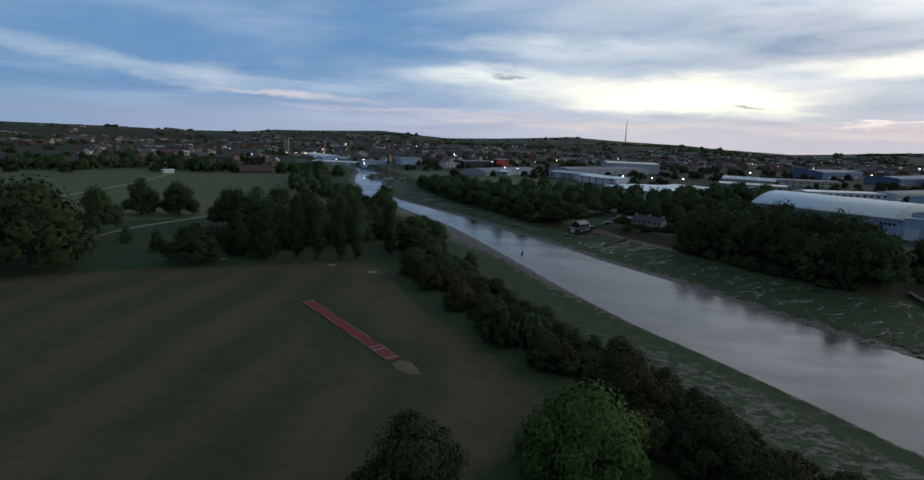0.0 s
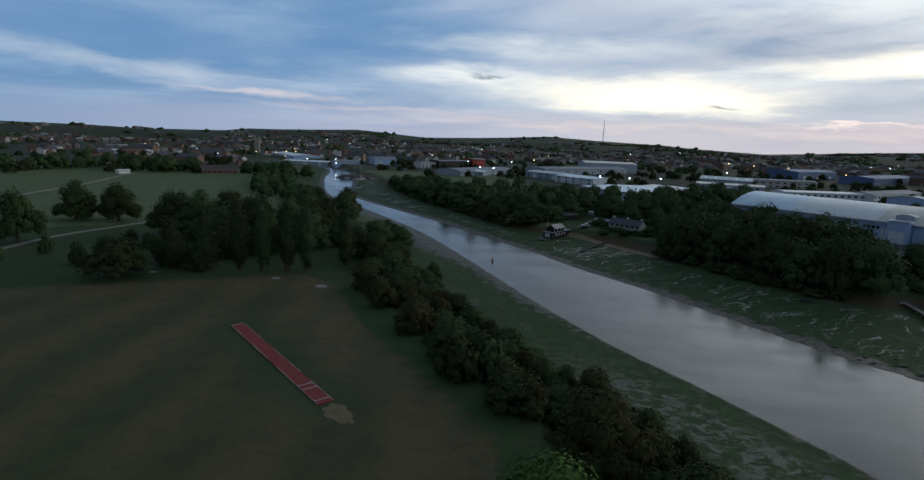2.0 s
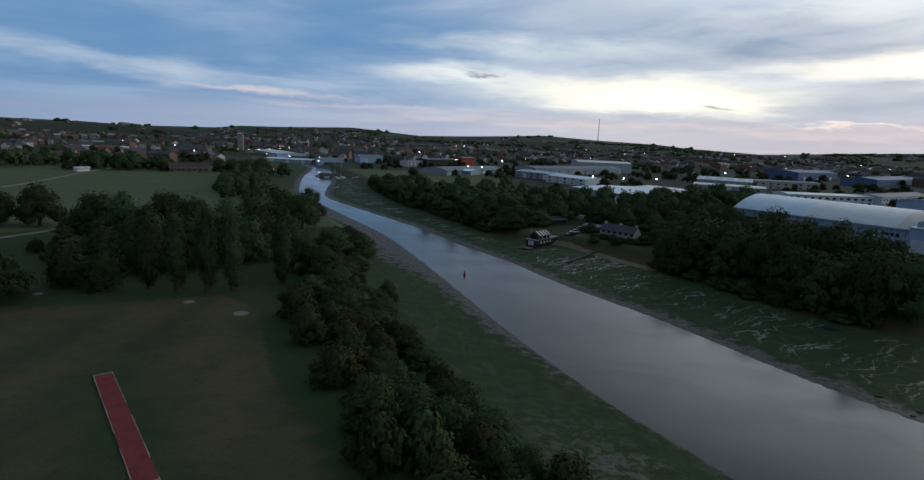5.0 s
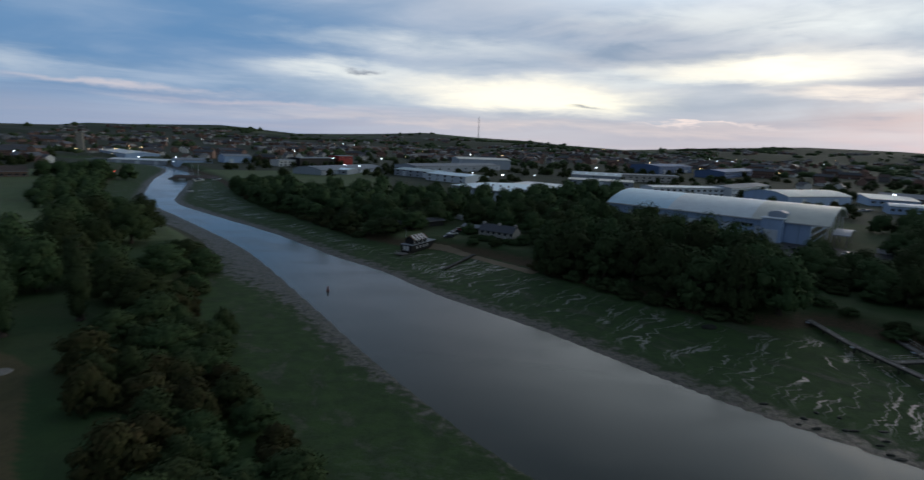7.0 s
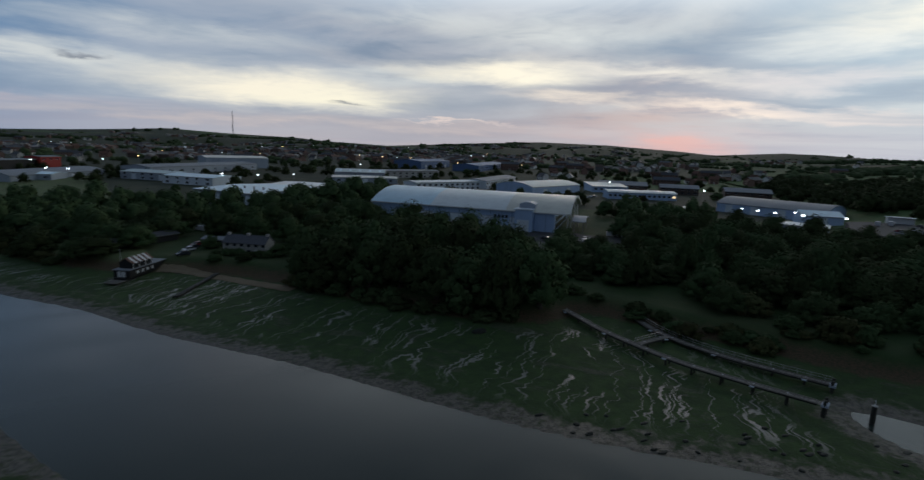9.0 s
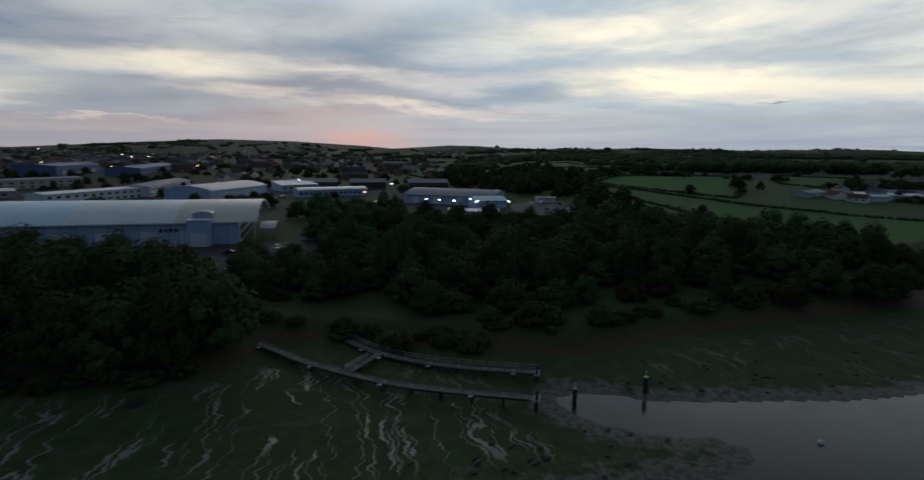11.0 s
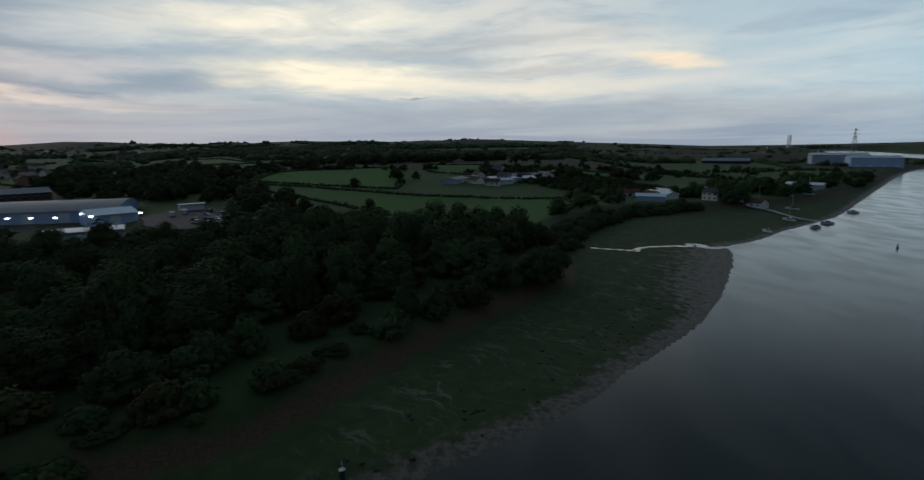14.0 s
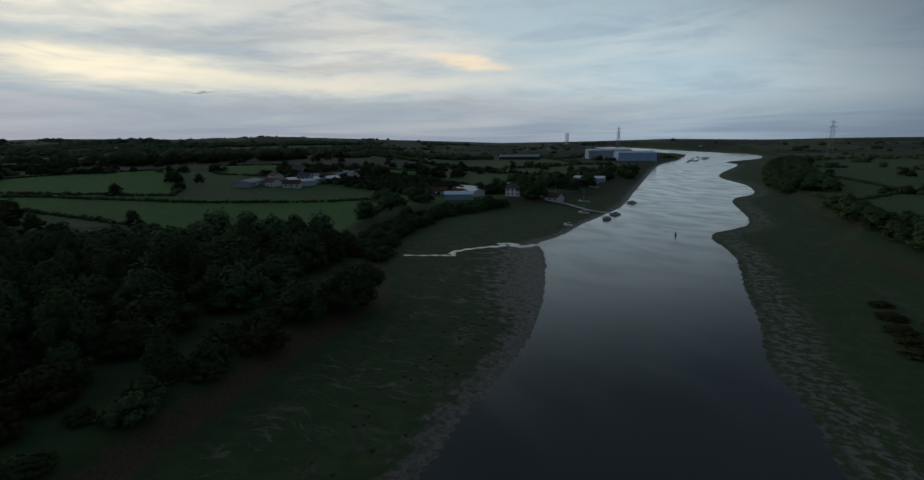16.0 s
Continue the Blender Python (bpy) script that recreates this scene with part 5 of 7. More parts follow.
PAINTS = [car_paint("white_car_paint", (0.65, 0.65, 0.66)), car_paint("dark_car_paint", (0.03, 0.035, 0.045)), car_paint("red_car_paint", (0.28, 0.03, 0.03)), car_paint("silver_car_paint", (0.4, 0.41, 0.43))]


# ---- sheds, works and offices ----
def roof_profile(style, w, h, rise, over=0.5, n=14):
    """Upper outline of a roof across the width, from one eave to the other."""
    if style == "barrel":
        return [(-over + (w + 2 * over) * i / n, h + rise * (1 - (2 * i / n - 1) ** 2)) for i in range(n + 1)]
    if style == "flat":
        return [(-over, h + 0.1), (w * 0.5, h + 0.1 + rise), (w + over, h + 0.1)]
    if style == "mono":
        return [(-over, h), (w + over, h + rise)]
    return [(-over, h), (w / 2, h + rise), (w + over, h)]


BUILT = [(95.2, 326.2, math.cos(radians(-44.3)), math.sin(radians(-44.3)), 104.0, 50.0)]


def built_on(x, y, gap=5.0):
    """Whether a spot lies on a building, or within a few metres of one."""
    for ox, oy, c, s, ln, wd in BUILT:
        u, v = (x - ox) * c + (y - oy) * s, -(x - ox) * s + (y - oy) * c
        if -gap < u < ln + gap and -gap < v < wd + gap:
            return True
    return False


def shed(name, label, x, y, turn, length, width, h, rise, style, wall, roof, windows=0, doors=0, category="building", vents=0, rooflights=0, base=None, group="", lit=()):
    """A long building: origin at its near left corner, length along local x, depth along local y."""
    c, s = math.cos(radians(turn)), math.sin(radians(turn))
    BUILT.append((x, y, c, s, length, width))
    zs = [gz(x + c * a - s * b, y + s * a + c * b) for a in (0, length) for b in (0, width)]
    z = min(zs) if base is None else base
    ob = empty(name, pose(x, y, z, 0, 0, turn), label, category, group)
    prof = roof_profile(style, width, h, rise, 0.0)
    bm = bmesh.new()
    extrude_profile(bm, [(width, -1.0), (0, -1.0)] + [(u, v - 0.25) for u, v in prof], 0, length)
    bmesh.ops.rotate(bm, verts=bm.verts, cent=(0, 0, 0), matrix=Matrix(((0, 1, 0), (1, 0, 0), (0, 0, 1))))
    bmesh.ops.recalc_face_normals(bm, faces=bm.faces)
    part("wall", bm, wall, ob)
    top = roof_profile(style, width, h, rise, 0.6)
    bm = bmesh.new()
    extrude_profile(bm, [(u, v) for u, v in top] + [(u, v - 0.22) for u, v in top[::-1]], -0.5, length + 0.5)
    bmesh.ops.rotate(bm, verts=bm.verts, cent=(0, 0, 0), matrix=Matrix(((0, 1, 0), (1, 0, 0), (0, 0, 1))))
    bmesh.ops.recalc_face_normals(bm, faces=bm.faces)
    rf = part("roof", bm, roof, ob)
    bm = bmesh.new()
    box(bm, -0.5, length + 0.5, -0.78, -0.6, h - 0.3, h - 0.05)
    part("gutter", bm, STEEL, ob)
    if windows:
        storeys = 2 if h > 5.4 and windows > 3 else 1
        w = min(2.4, length / windows * 0.55)
        for f in range(storeys):
            for i in range(windows):
                u = length * (i + 0.5) / windows
                z0 = (0.9 if storeys == 2 else h - 3.0) + f * 3.0
                win = bmesh.new()
                box(win, u - w / 2, u + w / 2, -0.05, 0.06, z0, z0 + 1.4)
                wo = part("window", win, LIT_WINDOW if (f * windows + i) in lit else GLASS, ob)
                fr = bmesh.new()
                box(fr, u - w / 2 - 0.08, u + w / 2 + 0.08, -0.08, 0.04, z0 - 0.12, z0)
                part("window_sill", fr, WHITE, wo)
    for i in range(doors):
        u = length * (i + 0.5) / doors
        dh = min(h - 0.8, 4.8)
        d = bmesh.new()
        box(d, u - 2.2, u + 2.2, -0.06, 0.05, 0, dh, 0.02)
        part("roller_door", d, CLAD_WHITE, ob)
    for i in range(vents):
        u = length * (0.3 + 0.45 * i / max(1, vents - 1))
        v = bmesh.new()
        tube(v, (u, width * 0.3, h - 0.2), (u, width * 0.3, h + 2.0), 0.5, 0.5, 10)
        part("roof_vent", v, STEEL, ob)
    for i in range(rooflights):
        u = length * (i + 0.5) / rooflights
        r = bmesh.new()
        zz = h + rise * 0.5
        vs = box(r, u - 0.8, u + 0.8, width * 0.12, width * 0.38, -0.02, 0.05)
        for q in vs:
            q.co.z += h + rise * min(1, q.co.y / (width / 2)) + 0.03
        part("rooflight", r, ROOF_ICE, rf)
    return ob


def warehouse():
    """The long barrel-roofed works by the river: entrance tower, loading doors, glazed gable."""
    L, W, h, rise = 94.0, 50.0, 8.7, 6.0
    x, y, turn = 95.2, 326.2, -44.3
    ob = empty("warehouse", pose(x, y, 5.0, 0, 0, turn), "pale blue warehouse with a long curved metal roof", "warehouse")
    prof = roof_profile("barrel", W, h, rise, 0.0, 22)
    bm = bmesh.new()
    extrude_profile(bm, [(W, -1.0), (0, -1.0)] + [(u, v - 0.35) for u, v in prof], 0, L - 6)
    bmesh.ops.rotate(bm, verts=bm.verts, cent=(0, 0, 0), matrix=Matrix(((0, 1, 0), (1, 0, 0), (0, 0, 1))))
    bmesh.ops.recalc_face_normals(bm, faces=bm.faces)
    part("wall", bm, CLAD_BLUE, ob)
    top = roof_profile("barrel", W, h, rise, 1.0, 22)
    for a, b, mat in ((-0.6, 30, ROOF_ICE), (30.02, 66, ROOF_PALE), (66.02, L + 0.5, ROOF_CREAM)):
        bm = bmesh.new()
        extrude_profile(bm, top + [(u, v - 0.3) for u, v in top[::-1]], a, b)
        bmesh.ops.rotate(bm, verts=bm.verts, cent=(0, 0, 0), matrix=Matrix(((0, 1, 0), (1, 0, 0), (0, 0, 1))))
        bmesh.ops.recalc_face_normals(bm, faces=bm.faces)
        part("roof", bm, mat, ob)
    bm = bmesh.new()
    box(bm, -0.6, L + 0.4, -1.25, -1.02, h - 0.55, h - 0.1, 0.03)
    part("gutter", bm, WHITE, ob)
    rim = [(u, v + 0.12) for u, v in top]
    bm = bmesh.new()
    extrude_profile(bm, rim + [(u, v - 0.8) for u, v in top[::-1]], L + 0.5, L + 0.75)
    bmesh.ops.rotate(bm, verts=bm.verts, cent=(0, 0, 0), matrix=Matrix(((0, 1, 0), (1, 0, 0), (0, 0, 1))))
    part("fascia", bm, WHITE, ob)
    for u in (14, 28, 42.5, 57, 69.3):
        d = bmesh.new()
        box(d, u - (3.0 if u < 65 else 1.6), u + (3.0 if u < 65 else 1.6), -0.07, 0.05, 0, 5.4, 0.02)
        door = part("roller_door", d, CLAD_WHITE, ob, "large white roller door")
        d = bmesh.new()
        box(d, u - (3.2 if u < 65 else 1.8), u + (3.2 if u < 65 else 1.8), -0.16, 0.02, 5.4, 5.7)
        part("door_hood", d, CLAD_GREY, door)
    for u in (61.2, 62.9, 64.6, 66.3):
        d = bmesh.new()
        box(d, u - 0.6, u + 0.6, -0.08, 0.05, 5.0, 6.3)
        part("window", d, GLASS, ob)
    for u in range(4, 88, 5):
        d = bmesh.new()
        box(d, u - 0.08, u + 0.08, -0.14, 0.02, 0.1, h - 0.5)
        part("downpipe" if u % 8 else "wall_rib", d, CLAD_DARKBLUE, ob)
    # entrance tower
    d = bmesh.new()
    box(d, 71, 78.6, -4.5, 3, -1, 9.6, 0.05)
    tower = part("tower", d, CLAD_BLUE, ob)
    d = bmesh.new()
    box(d, 70.5, 79.1, -4.9, 3.4, 9.6, 10.0, 0.04)
    part("tower_roof", d, CLAD_WHITE, tower)
    d = bmesh.new()
    extrude_profile(d, [(72.0 + 7 * i / 10, 11.8 + 0.9 * math.sin(math.pi * i / 10)) for i in range(11)] + [(79.0, 10.0), (72.0, 10.0)], 0.5, 7.5)
    part("tower_cap", d, CLAD_GREY, tower)
    d = bmesh.new()
    box(d, 72, 77.4, -4.62, -4.4, 0, 5.2, 0.03)
    part("roller_door", d, CLAD_WHITE, tower, "white roller door of the tower")
    # glazed gable end under the overhang
    for f in range(4):
        z0 = 1.0 + 3.2 * f
        for i in range(7):
            v0 = 3.5 + i * 6.2
            roofz = h + rise * (1 - (2 * (v0 + 2.5) / W - 1) ** 2)
            if z0 + 2.4 < roofz - 0.8:
                d = bmesh.new()
                box(d, L - 6.04, L - 5.9, v0, v0 + 5.4, z0, z0 + 2.2)
                part("window", d, GLASS, ob)
    for i in range(4):
        z0 = 3.6 + 0 * i
        d = bmesh.new()
        tube(d, (L - 0.6, 3 + i * 14.6, -1), (L - 0.6, 3 + i * 14.6, h - 0.6 + rise * (1 - (2 * (3 + i * 14.6) / W - 1) ** 2)), 0.25, 0.25, 10)
        part("column", d, WHITE, ob)
    d = bmesh.new()
    extrude_profile(d, [(4 + 20 * i / 12, 4.0 + 2.6 * math.sin(math.pi * (0.15 + 0.7 * i / 12))) for i in range(13)] + [(24 - 20 * i / 12, 3.7 + 2.6 * math.sin(math.pi * (0.85 - 0.7 * i / 12))) for i in range(13)], L + 1, L + 7)
    bmesh.ops.rotate(d, verts=d.verts, cent=(0, 0, 0), matrix=Matrix(((0, 1, 0), (1, 0, 0), (0, 0, 1))))
    bmesh.ops.recalc_face_normals(d, faces=d.faces)
    part("canopy", d, CLAD_GREY, ob, "curved grey canopy before the gable")
    for u, v in ((L + 2, 6), (L + 6, 6), (L + 2, 22), (L + 6, 22)):
        d = bmesh.new()
        tube(d, (u, v, -1), (u, v, 5.0), 0.15, 0.15, 8)
        part("canopy_post", d, STEEL, ob)


warehouse()

shed("factory", "low factory with a bluish white flat roof and vents", 19.1, 421.1, -52, 48, 58, 6.5, 1.0, "flat", CLAD_GREY, ROOF_ICE, 0, 4, vents=4)
shed("factory", "grey gabled factory hall behind the flat-roofed one", 61.1, 458, -50, 60, 46, 4.8, 1.6, "gable", CLAD_GREY, ROOF_PALE, 0, 3)
shed("distribution_shed", "long grey distribution shed with a plain front", -9.5, 607.9, 46, 140, 32, 8.0, 1.8, "gable", CLAD_GREY, ROOF_GREY, 10, 0)
shed("distribution_shed", "tall shed with a cream-white roof", 38.5, 722.2, 10, 66, 40, 12, 2.0, "gable", CLAD_GREY, ROOF_CREAM, 0, 0)
shed("industrial_unit", "pale-roofed industrial unit by the river road", -29.7, 587.3, -42, 52, 26, 6.0, 1.5, "gable", CLAD_GREY, ROOF_GREEN, 6, 2)
shed("industrial_unit", "pale-roofed industrial unit in a yard", 0.9, 539.9, -45, 46, 30, 6.0, 1.5, "gable", CLAD_WHITE, ROOF_ICE, 5, 2)
shed("industrial_unit", "green-grey roofed industrial unit with rooflights", 135.5, 559.1, -20, 44, 34, 7.5, 2.2, "gable", CLAD_GREY, ROOF_GREEN, 0, 2, rooflights=5)
shed("industrial_unit", "low pale workshop beside the rooflit unit", 125.1, 526.6, -15, 54, 22, 5.0, 1.2, "gable", CLAD_GREY, ROOF_CREAM, 5, 1)
shed("office_block", "beige two-storey office block with dark windows", 189.4, 579, 8, 62, 14, 7.0, 1.0, "flat", RENDER, ROOF_GREY, 9, 0)
shed("office_block", "long pale office block with a row of windows", 167.6, 447.4, 13, 64, 16, 6.6, 1.0, "flat", CLAD_WHITE, ROOF_PALE, 12, 0)
shed("industrial_unit", "long grey unit row with white roller doors", 233.4, 457.8, 42, 90, 20, 6.6, 1.6, "gable", CLAD_WHITE, ROOF_GREY, 16, 0)
shed("industrial_unit", "curve-roofed works with a grey-green roof", 241.3, 403.6, 20, 66, 34, 6.5, 3.0, "barrel", CLAD_BLUE, ROOF_GREEN, 0, 2)
shed("industrial_unit", "lean-to unit with a sloping green roof", 315.4, 424.1, -22, 30, 24, 5.0, 2.2, "mono", CLAD_BLUE, ROOF_GREEN, 6, 0)
shed("brick_office", "dark brick office with a grey hipped roof", 335.3, 439.8, -40, 40, 18, 5.5, 2.8, "gable", BROWN_ROOF, ROOF_GREY, 8, 0, lit=(3,))
shed("brick_office", "dark brick office beside a car park", 369.3, 402.8, -42, 30, 16, 5.5, 2.6, "gable", BROWN_ROOF, ROOF_GREY, 6, 0)
shed("brick_office", "dark brick hall at the edge of the estate", 402.7, 366.5, -45, 34, 18, 5.5, 2.8, "gable", BROWN_ROOF, ROOF_GREY, 6, 0)
shed("office_block", "blue office block with a bowed white roof", 291.2, 378.9, -28, 50, 15, 5.0, 1.6, "barrel", CLAD_BLUE, ROOF_PALE, 14, 0, lit=(13,))
shed("sports_hall", "bow-roofed pale hall with lights along its front", 313.6, 304, -76, 60, 38, 5.5, 3.4, "barrel", CLAD_BLUE, ROOF_GREY, 0, 4)
shed("sports_hall_porch", "small gabled pale blue hall front", 306.3, 245.4, -44, 19, 18, 5.6, 2.2, "gable", CLAD_BLUE, ROOF_ICE, 0, 1)
shed("store_shed", "low store with a near-white roof among trees", 265.3, 238.7, -62, 26, 13, 4.2, 0.8, "flat", CLAD_GREY, ROOF_PALE, 0, 1)
shed("retail_store", "black and white striped shop front", -140.3, 678.5, 53, 58, 20, 9.0, 0.6, "flat", BLACKWOOD, ROOF_GREY, 0, 0)
shed("retail_store", "red-fronted shop with a white end", -104.1, 719.1, 53, 22, 18, 11.0, 0.6, "flat", RED, ROOF_GREY, 3, 0)
shed("retail_store", "white flat-roofed shop beside a car park", -159.8, 665.7, 50, 22, 16, 7.0, 0.6, "flat", WHITE, ROOF_GREY, 4, 0)
shed("distribution_shed", "wide dark curved-roof shed with lit front", -93.2, 556.3, 60, 96, 34, 4.5, 3.0, "barrel", CLAD_GREY, ROOF_GREY, 0, 4)
shed("industrial_unit", "white-roofed low unit facing the river", -115.7, 589.1, -20, 46, 20, 4.6, 1.2, "flat", CLAD_GREY, ROOF_ICE, 6, 0)
shed("boat_store", "blue-grey boat store beside the harbour", -269.3, 668.1, 36, 36, 24, 8, 2.0, "gable", CLAD_BLUE, ROOF_GREY, 0, 2)
shed("boat_store", "second blue-grey boat store by the harbour", -229.5, 698.2, 36, 30, 24, 8, 2.0, "gable", CLAD_BLUE, ROOF_GREY, 0, 2)
shed("quay_shed", "low brown quay shed at the head of the river", -201.9, 509.5, 13, 40, 12, 3.5, 1.6, "gable", TIMBER, BROWN_ROOF, 0, 3)
shed("distribution_shed", "long blue shed behind the river trees", -475.5, 872.4, -47, 150, 40, 7.0, 2.0, "gable", CLAD_BLUE, ROOF_PALE, 0, 4)
shed("industrial_unit", "low unit with a white roof beside the river trees", -354.2, 692.9, 4, 60, 26, 4.5, 1.4, "gable", CLAD_GREY, ROOF_PALE, 0, 3)
shed("pavilion", "brown-roofed brick sports pavilion in the park", -290.3, 427.7, 42, 28, 16, 3.6, 3.4, "gable", BRICK, BROWN_ROOF, 7, 0)
shed("park_shed", "small white shed on the park path", -325.4, 378.5, 75, 9, 4, 2.6, 0.6, "flat", WHITE, ROOF_PALE, 0, 0)
shed("school_hall", "long low white building beyond the park", -566.3, 622.1, 35, 60, 20, 5, 1.0, "flat", WHITE, ROOF_PALE, 10, 0)
shed("blue_works", "long dark blue works with blue roof", 344, 672, 46, 150, 34, 8, 2.0, "gable", CLAD_DARKBLUE, CLAD_DARKBLUE, 18, 0)
shed("blue_works", "dark blue works hall behind trees", 290, 728, 40, 90, 40, 10, 2.0, "gable", CLAD_DARKBLUE, CLAD_DARKBLUE, 0, 3)
shed("boat_shed", "great pale blue boat-building shed on the river", 825.5, -505.2, -118, 62, 46, 15, 3.0, "gable", CLAD_BLUE, ROOF_GREEN, 0, 4)
shed("boat_shed", "grey-roofed annex of the boat-building shed", 908.2, -505.4, -118, 76, 50, 16, 3.0, "gable", CLAD_GREY, ROOF_GREEN, 0, 0)
shed("glasshouse", "far glasshouse with ridged roof", 937.8, -420.1, 62, 70, 30, 5, 4.0, "gable", GLASS, ROOF_GREY, 0, 0)

# lamps on the sports hall and over the estate
def wall_lamp(x, y, z, mat, label, size=0.7):
    ob = empty("floodlight", pose(x, y, z, 0, 0, -45), label, "lamp", "lamps of the estate")
    bm = bmesh.new()
    box(bm, -size, size, -0.25, 0.25, -0.3, 0.3, 0.08)
    part("lens", bm, mat, ob)
    bm = bmesh.new()
    box(bm, -size - 0.1, size + 0.1, 0.25, 0.6, -0.35, 0.4, 0.05)
    part("housing", bm, STEEL, ob)


def street_lamp(x, y, h, mat, label="lit street lamp on a steel pole"):
    ob = empty("street_lamp", pose(x, y, gz(x, y), 0, 0, 0), label, "lamp", "street lamps of the town")
    bm = bmesh.new()
    tube(bm, (0, 0, -0.2), (0, 0, h), 0.11, 0.07, 8)
    part("pole", bm, STEEL, ob)
    bm = bmesh.new()
    bmesh.ops.create_icosphere(bm, subdivisions=2, radius=0.62, matrix=Matrix.Translation((0, 0, h + 0.3)) @ Matrix.Diagonal((1, 1, 0.6, 1)))
    part("lantern", bm, mat, ob)


# ---- houses ----
def house_kind(name, label, L, W, h, rise, wall, roof, seed):
    """A house with its own door, windows and chimney; copies share its meshes."""
    ob = empty(name, pose(0, 0, -500), label, "house", "houses of the town")
    prof = [(-W / 2, -1.5), (-W / 2, h), (0, h + rise), (W / 2, h), (W / 2, -1.5)]
    turn = Matrix(((0, 1, 0), (1, 0, 0), (0, 0, 1)))
    bm = bmesh.new()
    extrude_profile(bm, prof, -L / 2, L / 2)
    bmesh.ops.rotate(bm, verts=bm.verts, cent=(0, 0, 0), matrix=turn)
    bmesh.ops.recalc_face_normals(bm, faces=bm.faces)
    part("wall", bm, wall, ob)
    o = 0.45
    top = [(-W / 2 - o, h - o * rise / (W / 2) + 0.1), (0, h + rise + 0.1), (W / 2 + o, h - o * rise / (W / 2) + 0.1)]
    bm = bmesh.new()
    extrude_profile(bm, top + [(u, v + 0.2) for u, v in top[::-1]], -L / 2 - 0.3, L / 2 + 0.3)
    bmesh.ops.rotate(bm, verts=bm.verts, cent=(0, 0, 0), matrix=turn)
    bmesh.ops.recalc_face_normals(bm, faces=bm.faces)
    rf = part("roof", bm, roof, ob)
    bm = bmesh.new()
    box(bm, L * 0.3, L * 0.3 + 0.9, -0.4, 0.4, h + rise * 0.5, h + rise + 1.1, 0.04)
    part("chimney", bm, BRICK, rf)
    n = max(2, int(L / 3.2))
    bm = bmesh.new()
    for side in (-1, 1):
        for f in range(2 if h > 4 else 1):
            for i in range(n):
                u = -L / 2 + L * (i + 0.5) / n
                box(bm, u - 0.6, u + 0.6, side * W / 2 - 0.05, side * W / 2 + 0.05, 0.9 + 2.6 * f, 2.1 + 2.6 * f)
    tagged(part("glazing", bm, GLASS, ob), kind="stuff")
    bm = bmesh.new()
    box(bm, -0.5, 0.5, -W / 2 - 0.09, -W / 2 + 0.03, 0, 2.05)
    part("door", bm, WHITE, ob)
    return ob


def town():
    g = random.Random(21)
    kinds = [house_kind("brick_house", "red brick house with a clay tile roof", 9, 7.5, 5.2, 2.9, BRICK, TILE, 1),
             house_kind("rendered_house", "pale rendered house with a slate roof", 10, 7.5, 5.2, 2.6, RENDER, SLATE, 2),
             house_kind("terrace_house", "row of brick terraced houses with slate roofs", 26, 8, 5.4, 2.8, BRICK, SLATE, 3),
             house_kind("bungalow", "low rendered bungalow with a tiled roof", 12, 8, 2.8, 2.4, RENDER, TILE, 4),
             house_kind("apartment_house", "three-storey brick flats with a slate roof", 24, 11, 8.2, 2.8, BRICK, SLATE, 5)]
    spots = []
    # by bearing from the middle of the place: from, to, nearest, farthest, how many
    for b0, b1, r0, r1, n in [(-52, -34, 560, 1300, 60), (-36, -14, 720, 2000, 190), (-14, 10, 800, 2100, 130), (10, 32, 760, 1900, 80), (30, 56, 560, 1500, 78), (48, 66, 900, 1900, 22), (66, 82, 1200, 2300, 16), (118, 140, 1500, 2400, 18)]:
        for _ in range(n):
            b, r = radians(g.uniform(b0, b1)), r0 + (r1 - r0) * g.random() ** 1.2
            spots.append((HUB[0] + r * math.sin(b), HUB[1] + r * math.cos(b)))
    first = {}
    for x, y in spots:
        z, dw, dl, _ = (float(v) for v in ground_at(x, y))
        if dl < 25 or (x < 260 and y < 740 and x > -300 and math.hypot(x, y - 560) < 230):
            continue
        i = g.choices(range(5), (4, 4, 3, 2, 0.7))[0]
        m = pose(x, y, z, 0, 0, g.choice((-40, 50, 5, 95)) + g.uniform(-8, 8))
        if i not in first:
            kinds[i].matrix_world = m
            first[i] = True
        else:
            copy_thing(kinds[i], m)
    for x, y in [(421.1, -53.1), (437.7, -44.4), (407.6, -88.2), (502, 60.1), (514.9, 35.5), (532.6, 15.8), (548.3, -13.9), (492.3, 47.2), (541.2, 55), (567.1, 34), (391.1, -108.2), (523.2, -3.7)]:
        i = g.choice((1, 3, 3))
        copy_thing(kinds[i], pose(x, y, gz(x, y), 0, 0, g.uniform(0, 90)))
    for _ in range(46):
        b, r = radians(g.uniform(-45, 38)), g.uniform(600, 1700)
        street_lamp(HUB[0] + r * math.sin(b), HUB[1] + r * math.cos(b), 9, LAMP_AMBER if g.random() < 0.55 else LAMP_WHITE)
    for i in range(6):
        street_lamp(-430 + i * 11, 760 + i * 9, 10, LAMP_AMBER)


town()


